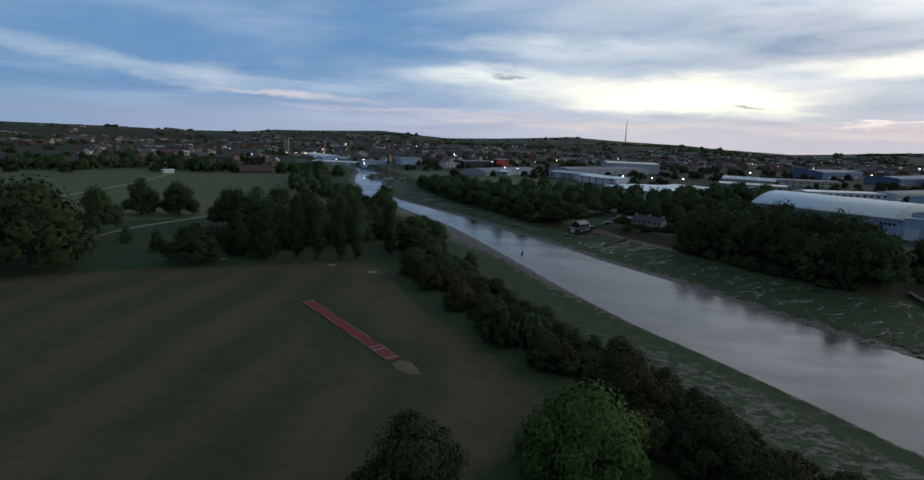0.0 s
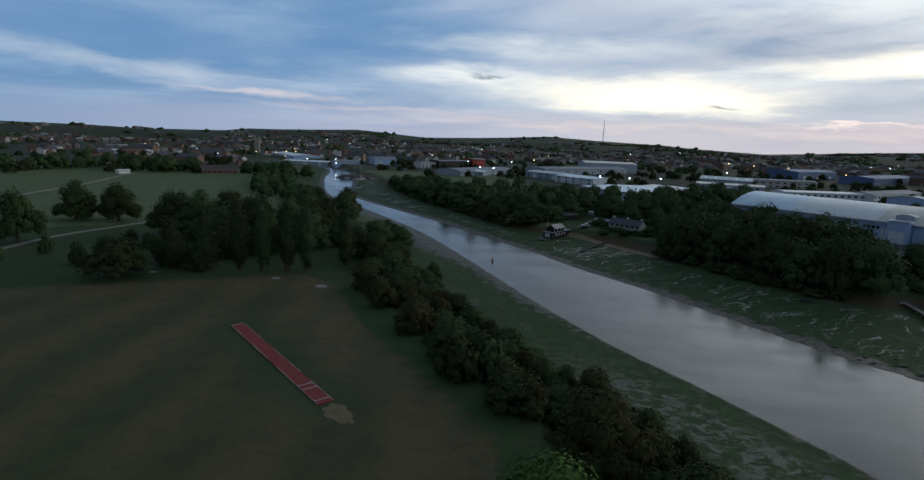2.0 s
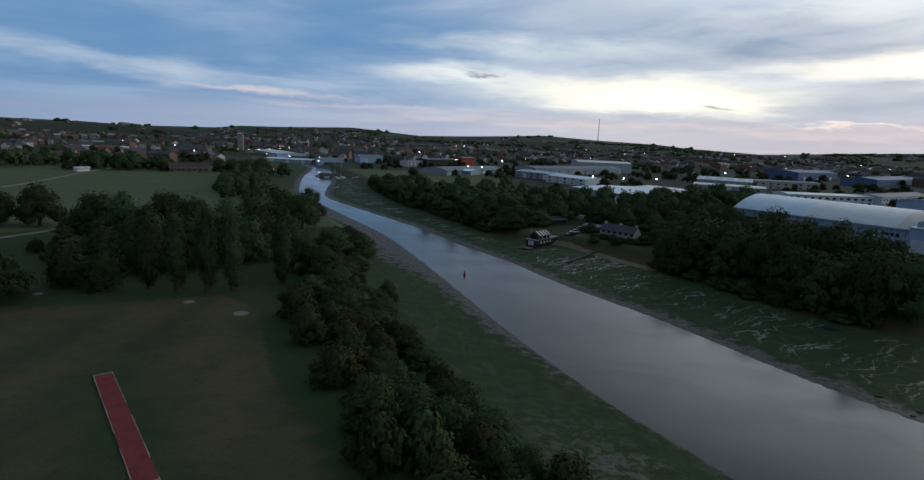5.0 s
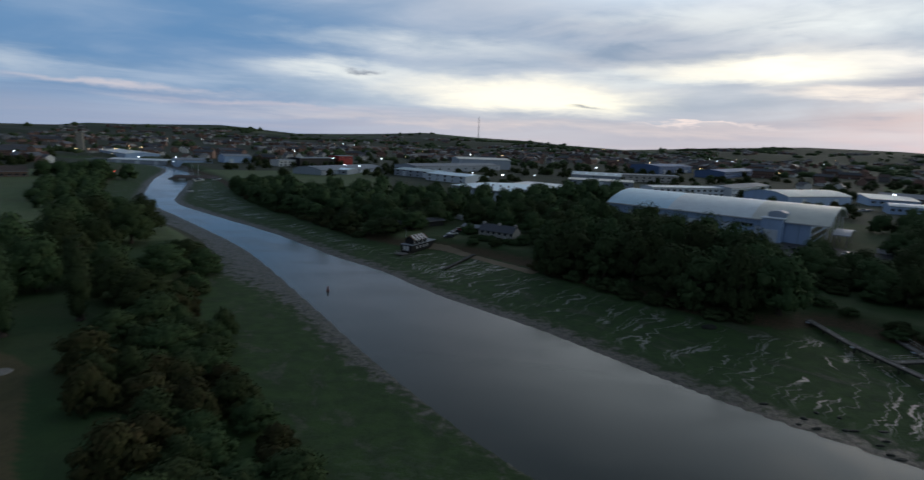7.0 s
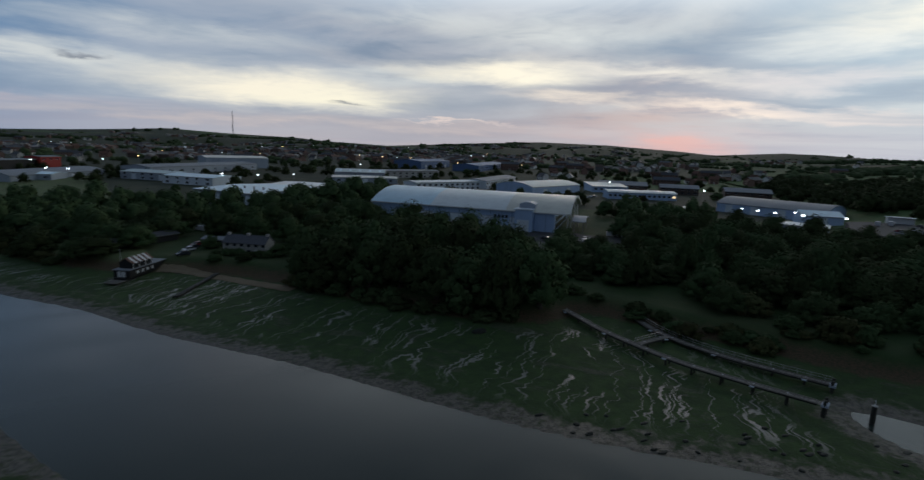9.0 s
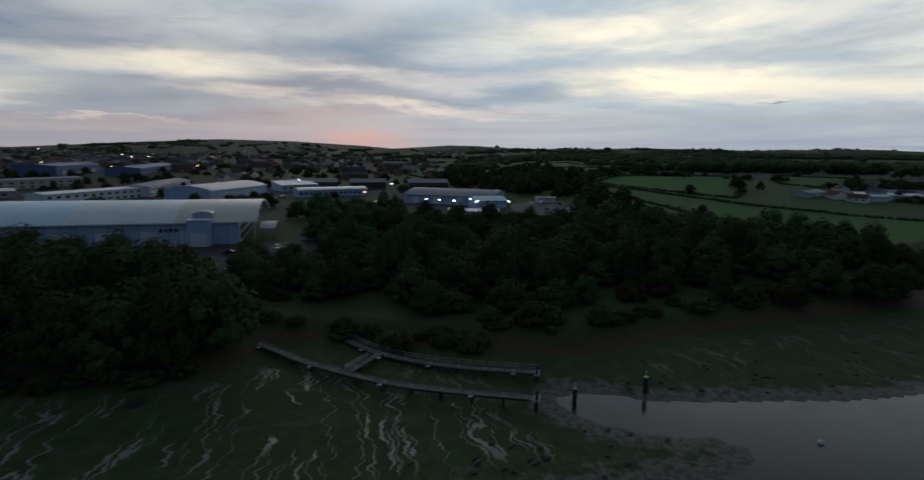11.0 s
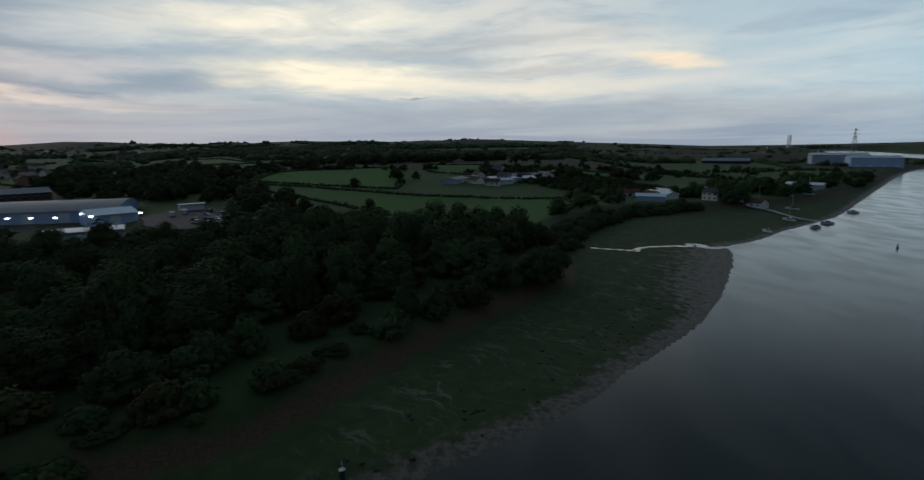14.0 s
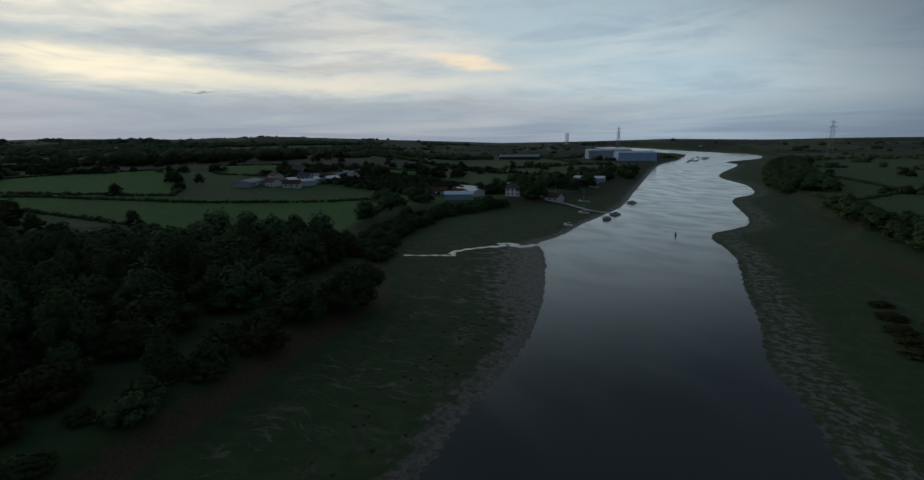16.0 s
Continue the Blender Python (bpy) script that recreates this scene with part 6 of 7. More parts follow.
def far_roofs():
    """The rest of the town: gabled roofs and walls too many and too small to count, in rows along the streets."""
    g = np.random.RandomState(33)
    V, F, n = [], [], 0
    for _ in range(150):
        b, r = radians(g.uniform(-56, 44)), 800 * (2500 / 800) ** g.rand()
        cx, cy = HUB[0] + r * math.sin(b), HUB[1] + r * math.cos(b)
        way = g.uniform(0, 3.14)
        for i in range(g.randint(4, 11)):
            x, y = cx + 13 * i * math.cos(way), cy + 13 * i * math.sin(way)
            z, dw, dl, _ = (float(v) for v in ground_at(x, y))
            if dl < 40 or built_on(x, y, 8.0) or (x < -250 and y < 560):
                continue
            L, W, h, rise = g.uniform(4, 6.5), g.uniform(3.6, 4.6), g.uniform(3, 6.5), g.uniform(2, 3.2)
            a = way + (1.571 if g.rand() < 0.3 else 0) + g.uniform(-0.1, 0.1)
            # walls, then the roof as an island of its own with an overhang
            for block in ([(-L, -W, -1), (L, -W, -1), (L, W, -1), (-L, W, -1), (-L, -W, h), (L, -W, h), (L, W, h), (-L, W, h), (-L, 0, h + rise), (L, 0, h + rise)],
                          [(-L - .4, -W - .5, h - .2), (L + .4, -W - .5, h - .2), (L + .4, W + .5, h - .2), (-L - .4, W + .5, h - .2), (-L - .4, 0, h + rise + .2), (L + .4, 0, h + rise + .2)]):
                q = np.array(block)
                V.append(np.column_stack([q[:, 0] * math.cos(a) - q[:, 1] * math.sin(a) + x, q[:, 0] * math.sin(a) + q[:, 1] * math.cos(a) + y, q[:, 2] + z]))
                if len(q) == 10:
                    F += [[n, n + 1, n + 5, n + 4], [n + 2, n + 3, n + 7, n + 6], [n + 1, n + 2, n + 6, n + 9, n + 5], [n + 3, n, n + 4, n + 8, n + 7]]
                else:
                    F += [[n, n + 1, n + 5, n + 4], [n + 2, n + 3, n + 4, n + 5], [n + 3, n + 2, n + 1, n]]
                n += len(q)
    mat, k, bsdf = material("far_town", 0.8, 0.0, 0.3)
    isl = k.add("ShaderNodeNewGeometry").outputs["Random Per Island"]
    ramp = k.add("ShaderNodeValToRGB")
    ramp.color_ramp.interpolation = "CONSTANT"
    tones = [(0.16, 0.085, 0.06), (0.20, 0.19, 0.18), (0.11, 0.075, 0.06), (0.42, 0.40, 0.37), (0.13, 0.13, 0.14), (0.24, 0.13, 0.09), (0.30, 0.28, 0.25)]
    for i, tone in enumerate(tones):
        e = ramp.color_ramp.elements[i] if i < 2 else ramp.color_ramp.elements.new(i / len(tones))
        e.position, e.color = i / len(tones), (*tone, 1)
    k.put(ramp.inputs[0], isl)
    co = k.add("ShaderNodeTexCoord").outputs["Object"]
    k.put(bsdf.inputs["Base Color"], k.mix(k.m("MULTIPLY", k.noise(co, 0.7, 4, 0.6), 0.4), ramp.outputs[0], (0.07, 0.065, 0.06)))
    ob = mesh_object("far_town", np.vstack(V), F, mat)
    tagged(ob, "rows of far brick and slate roofs spread over the town", "houses", kind="stuff")


far_roofs()
for x, y, z in [(317, 256, 11.6), (315, 266.6, 10.2), (314.5, 276.9, 10.2), (314.1, 286.9, 10.2)]:
    wall_lamp(x - 1.5, y - 1, z, LAMP_WHITE, "lit white floodlight on the hall front")
wall_lamp(305, 244.5, 11.6, LAMP_WHITE, "lit white floodlight at the hall corner")
wall_lamp(316.8, 229.3, 11.6, LAMP_WHITE, "lit white floodlight at the hall corner")
street_lamp(-237.4, 492.3, 5, LAMP_RED, "red light on a post by the river")
for x, y in [(40.5, 518.7), (64.3, 506.4), (91.8, 512.7), (-77.6, 587.8), (-62.4, 577.7), (331.9, 422.9), (349.1, 343.2)]:
    street_lamp(x, y, 8, LAMP_WHITE)


def church_tower():
    ob = empty("church_tower", pose(-485.5, 861.4, gz(-485.5, 861.4), 0, 0, 20), "grey stone church tower over the town roofs", "tower")
    bm = bmesh.new()
    box(bm, -4, 4, -4, 4, -1, 24, 0.2)
    part("wall", bm, STONE, ob)
    for sx in (-1, 1):
        for sy in (-1, 1):
            bm = bmesh.new()
            tube(bm, (sx * 3.6, sy * 3.6, 24), (sx * 3.6, sy * 3.6, 29), 0.8, 0.1, 6)
            part("pinnacle", bm, STONE, ob)


church_tower()
for x, y, z0, h in [(2461.7, -1477.7, 6, 60), (2478.8, -1500.5, 6, 60)]:
    ob = empty("chimney_stack", pose(x, y, gz(x, y)), "slender grey chimney stack far down the river", "chimney", "far chimney stacks")
    bm = bmesh.new()
    tube(bm, (0, 0, -1), (0, 0, h), 3.0, 2.4, 14)
    part("shaft", bm, RENDER, ob)


def lattice(name, label, x, y, h, w, arms, group):
    """A lattice tower of four legs, braces and cross-arms."""
    ob = empty(name, pose(x, y, gz(x, y) - 0.5, 0, 0, 35), label, "pylon", group)
    t = 0.18 + h * 0.002
    for sx in (-1, 1):
        for sy in (-1, 1):
            bm = bmesh.new()
            tube(bm, (sx * w, sy * w, 0), (sx * w * 0.12, sy * w * 0.12, h), t, t * 0.7, 5)
            part("leg", bm, STEEL, ob)
    bm = bmesh.new()
    n = 9
    for i in range(n):
        a, b = w * (1 - 0.88 * i / n), w * (1 - 0.88 * (i + 1) / n)
        z0, z1 = h * i / n, h * (i + 1) / n
        for p, q in (((-a, -a), (b, -b)), ((a, -a), (-b, -b)), ((a, -a), (b, b)), ((a, a), (b, -b)), ((a, a), (-b, b)), ((-a, a), (b, b)), ((-a, a), (-b, -b)), ((-a, -a), (-b, b))):
            tube(bm, (*p, z0), (*q, z1), t * 0.55, t * 0.55, 4)
    part("bracing", bm, STEEL, ob)
    for i in range(arms):
        z = h * (0.68 + 0.13 * i)
        bm = bmesh.new()
        a = w * (1.35 - 0.25 * abs(i - 1))
        tube(bm, (-a, 0, z), (a, 0, z), t * 0.7, t * 0.7, 5)
        tube(bm, (-a, 0, z), (0, 0, z + h * 0.04), t * 0.5, t * 0.5, 4)
        tube(bm, (a, 0, z), (0, 0, z + h * 0.04), t * 0.5, t * 0.5, 4)
        part("cross_arm", bm, STEEL, ob)


lattice("pylon", "steel lattice power pylon by the river", 1178.3, -783.3, 60, 5.0, 3, "river pylons")
lattice("pylon", "steel lattice power pylon over the trees", 682.7, -816.4, 62, 5.0, 3, "river pylons")
lattice("radio_mast", "thin radio mast on the far hill", 272.6, 3218.6, 120, 3.0, 0, "")

# trees and hedges between the works of the estate
estate = random.Random(77)
for _ in range(420):
    b, r = radians(estate.uniform(-4, 60)), estate.uniform(330, 800)
    x, y = HUB[0] + r * math.sin(b), HUB[1] + r * math.cos(b)
    if len(BUILT) and not built_on(x, y, 7.0) and ground_at(x, y)[2] > 30 and estate.random() < 0.22:
        w = estate.uniform(3.0, 6.5)
        plant(f"far{estate.randrange(2)}" if w > 4 else f"bush{estate.randrange(3)}", x, y, w * estate.uniform(1.1, 1.7), w, estate.uniform(0, 360), "trees between the works")


# ---- the park: runway, sand, paths ----
def strip(name, line, width, mat, lift, label, category, kind="", crown=0.0):
    """A ribbon laid over the ground along a line."""
    p = curve(line, 10)
    bm = bmesh.new()
    rows = []
    for i, q in enumerate(p):
        d = p[min(i + 1, len(p) - 1)] - p[max(i - 1, 0)]
        d /= np.hypot(*d)
        n = np.array((-d[1], d[0]))
        w = width * (1 + 0.10 * math.sin(i * 1.7))
        row = []
        for s in (-0.5, 0.0, 0.5):
            x, y = q + n * w * s
            row.append(bm.verts.new((x, y, gz(x, y) + lift + (crown if s == 0 else 0))))
        rows.append(row)
    for a, b in zip(rows, rows[1:]):
        for j in range(2):
            bm.faces.new((a[j], b[j], b[j + 1], a[j + 1]))
    for f in bm.faces:
        f.normal_update()
        if f.normal.z < 0:
            f.normal_flip()
    ob = part(name, bm, mat)
    return tagged(ob, label, category, kind=kind)


def slab(bm, corners, z0, z1):
    a = [bm.verts.new((x, y, z0)) for x, y in corners]
    b = [bm.verts.new((x, y, z1)) for x, y in corners]
    n = len(corners)
    bm.faces.new(b)
    bm.faces.new(a[::-1])
    for i in range(n):
        j = (i + 1) % n
        bm.faces.new((a[i], a[j], b[j], b[i]))
    bmesh.ops.recalc_face_normals(bm, faces=bm.faces)


def runway():
    ax, ay, bx, by = -61.9, 104.2, -32.8, 78.4
    ln = math.hypot(bx - ax, by - ay)
    turn = math.degrees(math.atan2(by - ay, bx - ax))
    z = max(gz(ax, ay), gz(bx, by), gz((ax + bx) / 2, (ay + by) / 2))
    ob = empty("long_jump_runway", pose(ax, ay, z + 0.10, 0, 0, turn), "worn red long jump runway with white lines", "runway")
    bm = bmesh.new()
    box(bm, 0, ln, -1.2, 1.2, -0.4, 0.03)
    part("surface", bm, TRACK, ob)
    for v in (-1.2, 1.2):
        for i in range(10):
            if (v > 0 and i in (3, 7)) or (v < 0 and i == 5):
                continue
            bm = bmesh.new()
            box(bm, ln * i / 10 + 0.1, ln * (i + 1) / 10 - 0.1, v - 0.025, v + 0.025, 0.02, 0.045)
            part("edge_line", bm, RENDER, ob)
    for u in (0.05, ln - 7.0, ln - 5.4, ln - 1.2):
        bm = bmesh.new()
        box(bm, u - 0.05, u + 0.05, -1.2, 1.2, 0.02, 0.046)
        part("take_off_board", bm, WHITE, ob, "white board across the runway")
    # sand pit, half overgrown
    g = random.Random(3)
    bm = bmesh.new()
    cx, cy = -30.0, 76.1
    mid = bm.verts.new((cx, cy, gz(cx, cy) + 0.10))
    ring = []
    for i in range(56):
        a = 6.2832 * i / 56
        u, v = 3.3 * math.cos(a), 1.8 * math.sin(a)
        q = 0.92 + 0.10 * math.sin(3 * a + 1.0) + 0.07 * math.sin(7 * a) + g.uniform(-0.06, 0.06)
        x = cx + q * (u * math.cos(radians(turn)) - v * math.sin(radians(turn)))
        y = cy + q * (u * math.sin(radians(turn)) + v * math.cos(radians(turn)))
        ring.append(bm.verts.new((x, y, gz(x, y) + 0.03)))
    for i in range(56):
        bm.faces.new((mid, ring[i], ring[(i + 1) % 56]))
    bmesh.ops.recalc_face_normals(bm, faces=bm.faces)
    tagged(part("sand_pit", bm, SAND), "ragged sandy landing pit grown over with grass", "sand pit")


runway()
strip("park_path", [(-158, 136.6), (-161.6, 160.6), (-160.6, 180.1), (-157.5, 202.6), (-159, 221.8), (-154.7, 248.5)], 2.6, PATHMAT, 0.10, "pale gravel path winding through the park", "path", "structure")
strip("park_path", [(-251.7, 210), (-267, 253.3), (-285, 305), (-319.6, 380.2), (-336.4, 423.7)], 3.0, PATHMAT, 0.12, "pale gravel path across the far lawn", "path", "structure")
strip("park_path", [(-127.1, 317.2), (-139.3, 331.1), (-134.8, 348.8), (-146.8, 368.4)], 3.0, PATHMAT, 0.12, "pale path bending by the river trees", "path", "structure")
for x, y, r in [(-58.1, 134.9, 1.5), (-72, 138.5, 1.2), (-104, 134.3, 0.9)]:
    bm = bmesh.new()
    bmesh.ops.create_cone(bm, cap_ends=True, segments=20, radius1=r, radius2=r * 0.9, depth=0.12, matrix=Matrix.Translation((x, y, gz(x, y) + 0.05)))
    tagged(part("concrete_disc", bm, STONE), "pale worn concrete disc in the grass", "cover", "discs in the grass")


# ---- jetties ----
def jetty(name, label, line, z, w, rails, group):
    """A boarded walkway on piles, with a low kerb and, where there is one, a handrail."""
    p = curve(line, 6)
    ob = empty(name, pose(float(p[0][0]), float(p[0][1]), 0), label, "jetty", group)
    o = p[0]
    # walk the line in even steps
    seg = np.hypot(*np.diff(p, axis=0).T)
    s = np.concatenate([[0], np.cumsum(seg)])

    def at(d):
        x, y = np.interp(d, s, p[:, 0]), np.interp(d, s, p[:, 1])
        x2, y2 = np.interp(d + 0.3, s, p[:, 0]), np.interp(d + 0.3, s, p[:, 1])
        x1, y1 = np.interp(d - 0.3, s, p[:, 0]), np.interp(d - 0.3, s, p[:, 1])
        q = np.array((x2 - x1, y2 - y1))
        q /= np.hypot(*q)
        return np.array((x, y)) - o, q

    def bar(off, z0, half, high, name, mat):
        bm = bmesh.new()
        d, rows = 0.0, []
        while d <= s[-1]:
            c, q = at(d)
            n = np.array((-q[1], q[0]))
            rows.append([bm.verts.new((*(c + n * (off + e * half)), z0 + k)) for e, k in ((-1, 0), (1, 0), (1, high), (-1, high))])
            d += 1.5
        for a, b in zip(rows, rows[1:]):
            for j in range(4):
                bm.faces.new((a[j], a[(j + 1) % 4], b[(j + 1) % 4], b[j]))
        bm.faces.new(rows[0][::-1])
        bm.faces.new(rows[-1])
        bmesh.ops.recalc_face_normals(bm, faces=bm.faces)
        part(name, bm, mat, ob)

    plank = bpy.data.meshes.new("plank")
    bm = bmesh.new()
    box(bm, -0.13, 0.13, -w / 2, w / 2, -0.05, 0.0, 0.012)
    bm.to_mesh(plank)
    bm.free()
    plank.materials.append(TIMBER)
    d = 0.2
    while d < s[-1]:
        c, q = at(d)
        b = new("plank", plank)
        b.parent = ob
        b.matrix_local = pose(c[0], c[1], z + rnd.uniform(-0.01, 0.01), 0, 0, math.degrees(math.atan2(q[1], q[0])) + rnd.uniform(-1, 1))
        d += 0.30
    for off in (-w / 2 + 0.15, w / 2 - 0.15):
        bar(off, z - 0.35, 0.08, 0.28, "bearer", PILE)
        bar(off, z + 0.01, 0.07, 0.12, "kerb", TIMBER)
    pile = bpy.data.meshes.new("pile")
    bm = bmesh.new()
    tube(bm, (0, 0, -2.6), (0, 0, -0.1), 0.22, 0.19, 10)
    bm.to_mesh(pile)
    bm.free()
    pile.materials.append(PILE)
    d, i = 3.0, 0
    while d < s[-1]:
        c, q = at(d)
        n = np.array((-q[1], q[0]))
        for e in (-1, 1):
            b = new("pile", pile)
            b.parent = ob
            b.matrix_local = pose(*(c + n * e * (w / 2 - 0.2)), z - 0.1)
        if i % 3 == 1:
            bm = bmesh.new()
            tube(bm, (*(c - n * w / 2), z - 0.45), (*(c + n * w / 2), z - 0.45), 0.12, 0.12, 6)
            part("crosshead", bm, PILE, ob)
            bm = bmesh.new()
            e = c - n * (w / 2 + 0.45)
            vs = box(bm, -0.38, 0.38, -0.28, 0.28, z - 0.1, z + 0.06)
            for v in vs:
                v.co = Vector((v.co.x * q[0] - v.co.y * q[1] + e[0], v.co.x * q[1] + v.co.y * q[0] + e[1], v.co.z))
            part("bollard_plate", bm, CLAD_GREY, ob, "grey plate at the jetty side")
        bm = bmesh.new()
        e = c + n * 0.3
        box(bm, e[0] - 0.16, e[0] + 0.16, e[1] - 0.1, e[1] + 0.1, z, z + 0.07, 0.02)
        part("grip_mat", bm, WHITE, ob, "small white patch on the boards")
        d += 5.2
        i += 1
    if rails:
        post = bpy.data.meshes.new("rail_post")
        bm = bmesh.new()
        box(bm, -0.04, 0.04, -0.04, 0.04, 0, 1.05)
        bm.to_mesh(post)
        bm.free()
        post.materials.append(STEEL)
        off = w / 2 - 0.05
        d = 0.5
        while d < s[-1]:
            c, q = at(d)
            n = np.array((-q[1], q[0]))
            b = new("rail_post", post)
            b.parent = ob
            b.matrix_local = pose(*(c + n * off * rails), z)
            d += 2.2
        for zz in (0.5, 1.0):
            bar(off * rails, z + zz, 0.035, 0.07, "handrail", STEEL)
    # head of the jetty: a stout frame
    if name == "jetty":
        c, q = at(s[-1] - 0.4)
        n = np.array((-q[1], q[0]))
        for e in (-1, 1):
            bm = bmesh.new()
            tube(bm, (*(c + n * e * w * 0.45), -1.2), (*(c + n * e * w * 0.45), z + 0.9), 0.3, 0.26, 10)
            part("head_pile", bm, PILE, ob)
        bm = bmesh.new()
        vs = box(bm, -0.5, 0.5, -w * 0.6, w * 0.6, z - 0.3, z + 0.08, 0.03)
        for v in bm.verts:
            v.co = Vector((v.co.x * q[0] - v.co.y * q[1] + c[0], v.co.x * q[1] + v.co.y * q[0] + c[1], v.co.z))
        part("head_plate", bm, CLAD_GREY, ob, "grey plate at the jetty head")


jetty("jetty", "long curved timber jetty on dark piles over mud", [(96.5, 181.6), (94.9, 168.1), (94, 158.7), (95, 142.3), (98.2, 131), (103.6, 117.3)], 2.3, 1.7, 0, "jetties of the mooring")
jetty("jetty", "railed timber jetty beside the mooring creek", [(108.4, 164.2), (106.3, 156.2), (105.9, 147.1), (108.3, 136), (114.1, 121.9)], 1.9, 1.9, 1, "jetties of the mooring")
jetty("gangway", "railed steel gangway linking two jetties", [(94.9, 150.5), (99.6, 151.1), (105, 151.7)], 2.15, 1.5, 1, "")


def mooring_post(x, y, h, label):
    ob = empty("mooring_post", pose(x, y, 0), label, "post", "mooring posts")
    bm = bmesh.new()
    tube(bm, (0, 0, -1.5), (0.05, 0, h), 0.42, 0.36, 12)
    part("timber_shaft", bm, PILE, ob)
    bm = bmesh.new()
    tube(bm, (0.05, 0, h), (0.05, 0, h + 0.12), 0.44, 0.30, 12)
    part("cap", bm, RENDER, ob, "pale weathered cap")
    bm = bmesh.new()
    tube(bm, (0.05, 0, h + 0.1), (0.05, 0, h + 1.1), 0.04, 0.04, 6)
    part("perch", bm, WHITE, ob)


mooring_post(108.7, 113.2, 3.0, "thick dark mooring post in shallow water")
mooring_post(119.5, 104.3, 3.2, "thick dark mooring post at the water edge")


def buoy(x, y, size, mat, label):
    ob = empty("buoy", pose(x, y, 0), label, "buoy", "river buoys")
    bm = bmesh.new()
    tube(bm, (0, 0, -0.4), (0, 0, 0.45 * size), 0.55 * size, 0.5 * size, 14)
    part("float", bm, mat, ob)
    bm = bmesh.new()
    tube(bm, (0, 0, 0.45 * size), (0, 0, 1.9 * size), 0.34 * size, 0.16 * size, 10)
    part("topmark", bm, mat, ob)


buoy(-21.8, 197.8, 0.75, surface("buoy_red", (0.20, 0.035, 0.03), None, 3.0, 0.6), "dark red channel buoy on the river")
buoy(262.7, -90.2, 0.9, BLACKWOOD, "dark channel buoy on the wide river")
bm = bmesh.new()
bmesh.ops.create_uvsphere(bm, u_segments=14, v_segments=10, radius=0.42, matrix=Matrix.Translation((116.9, 78.6, 0.15)))
tagged(part("mooring_float", bm, WHITE, smooth=True), "round white mooring float on the water", "buoy", "river buoys")


def lump(name, x, y, sx, sy, sz, mat, label, category, seed, group=""):
    g = np.random.RandomState(seed)
    bm = bmesh.new()
    bmesh.ops.create_icosphere(bm, subdivisions=3, radius=1.0)
    for v in bm.verts:
        q = 1 + 0.22 * noise.noise(v.co * 1.7 + Vector((seed, 0, 0)))
        v.co = Vector((v.co.x * sx * q, v.co.y * sy * q, v.co.z * sz * q))
    z = gz(x, y)
    bmesh.ops.translate(bm, verts=bm.verts, vec=(x, y, z + sz * 0.25))
    return tagged(part(name, bm, mat, smooth=True), label, category, group)


lump("rock", 69.2, 171.4, 1.9, 1.0, 0.7, ROCK, "dark weedy rock on the mud flat", "rock", 3)
g = random.Random(17)
for i in range(46):
    t = g.random()
    x, y = 62 + 49 * t + g.uniform(-4, 4), 128 - 34 * t + g.uniform(-3, 9)
    if ground_at(x, y)[1] > 0.6 and ground_at(x, y)[2] < -2:
        lump("weed_clump", x, y, g.uniform(0.3, 0.9), g.uniform(0.2, 0.5), g.uniform(0.12, 0.25), ROCK, "dark clump of weed on the bare mud", "weed", i, "weed clumps on the mud")
for i in range(60):
    t = g.random()
    x, y = 119 + 82 * t + g.uniform(-5, 5), 105 - 85 * t + g.uniform(-2, 12)
    if ground_at(x, y)[1] > 0.8 and ground_at(x, y)[2] < -2:
        lump("weed_clump", x, y, g.uniform(0.3, 0.9), g.uniform(0.2, 0.5), g.uniform(0.12, 0.22), ROCK, "dark clump of weed on the bare mud", "weed", i + 60, "weed clumps on the mud")


# ---- creek running down the flats ----
def creek():
    p = curve([(267.7, 31.8), (264.7, 24.6), (263.1, 19), (260.9, 15.3), (266.5, 13.2), (269.9, 5.6), (271.4, -2.3), (271.8, -9.9), (275.8, -12.2), (273.5, -16.7), (270.4, -14.5), (267.3, -17.8), (269, -22.7), (265.7, -28.1)], 10)
    bm = bmesh.new()
    rows = []
    for i, q in enumerate(p):
        d = p[min(i + 1, len(p) - 1)] - p[max(i - 1, 0)]
        d /= np.hypot(*d)
        w = 0.7 + 1.3 * (i / len(p)) + 0.5 * math.sin(i * 0.9)
        n = np.array((-d[1], d[0]))
        rows.append([bm.verts.new((*(q + n * w * s), 0.06 + max(gz(*(q + n * s * w)) for s in (-1, 0, 1)))) for s in (-1, 1)])
    for a, b in zip(rows, rows[1:]):
        bm.faces.new((a[0], b[0], b[1], a[1]))
    bmesh.ops.recalc_face_normals(bm, faces=bm.faces)
    for f in bm.faces:
        if f.normal.z < 0:
            f.normal_flip()
    tagged(part("creek", bm, WATER), "narrow creek shining across the weedy flats", "creek", kind="structure")


creek()


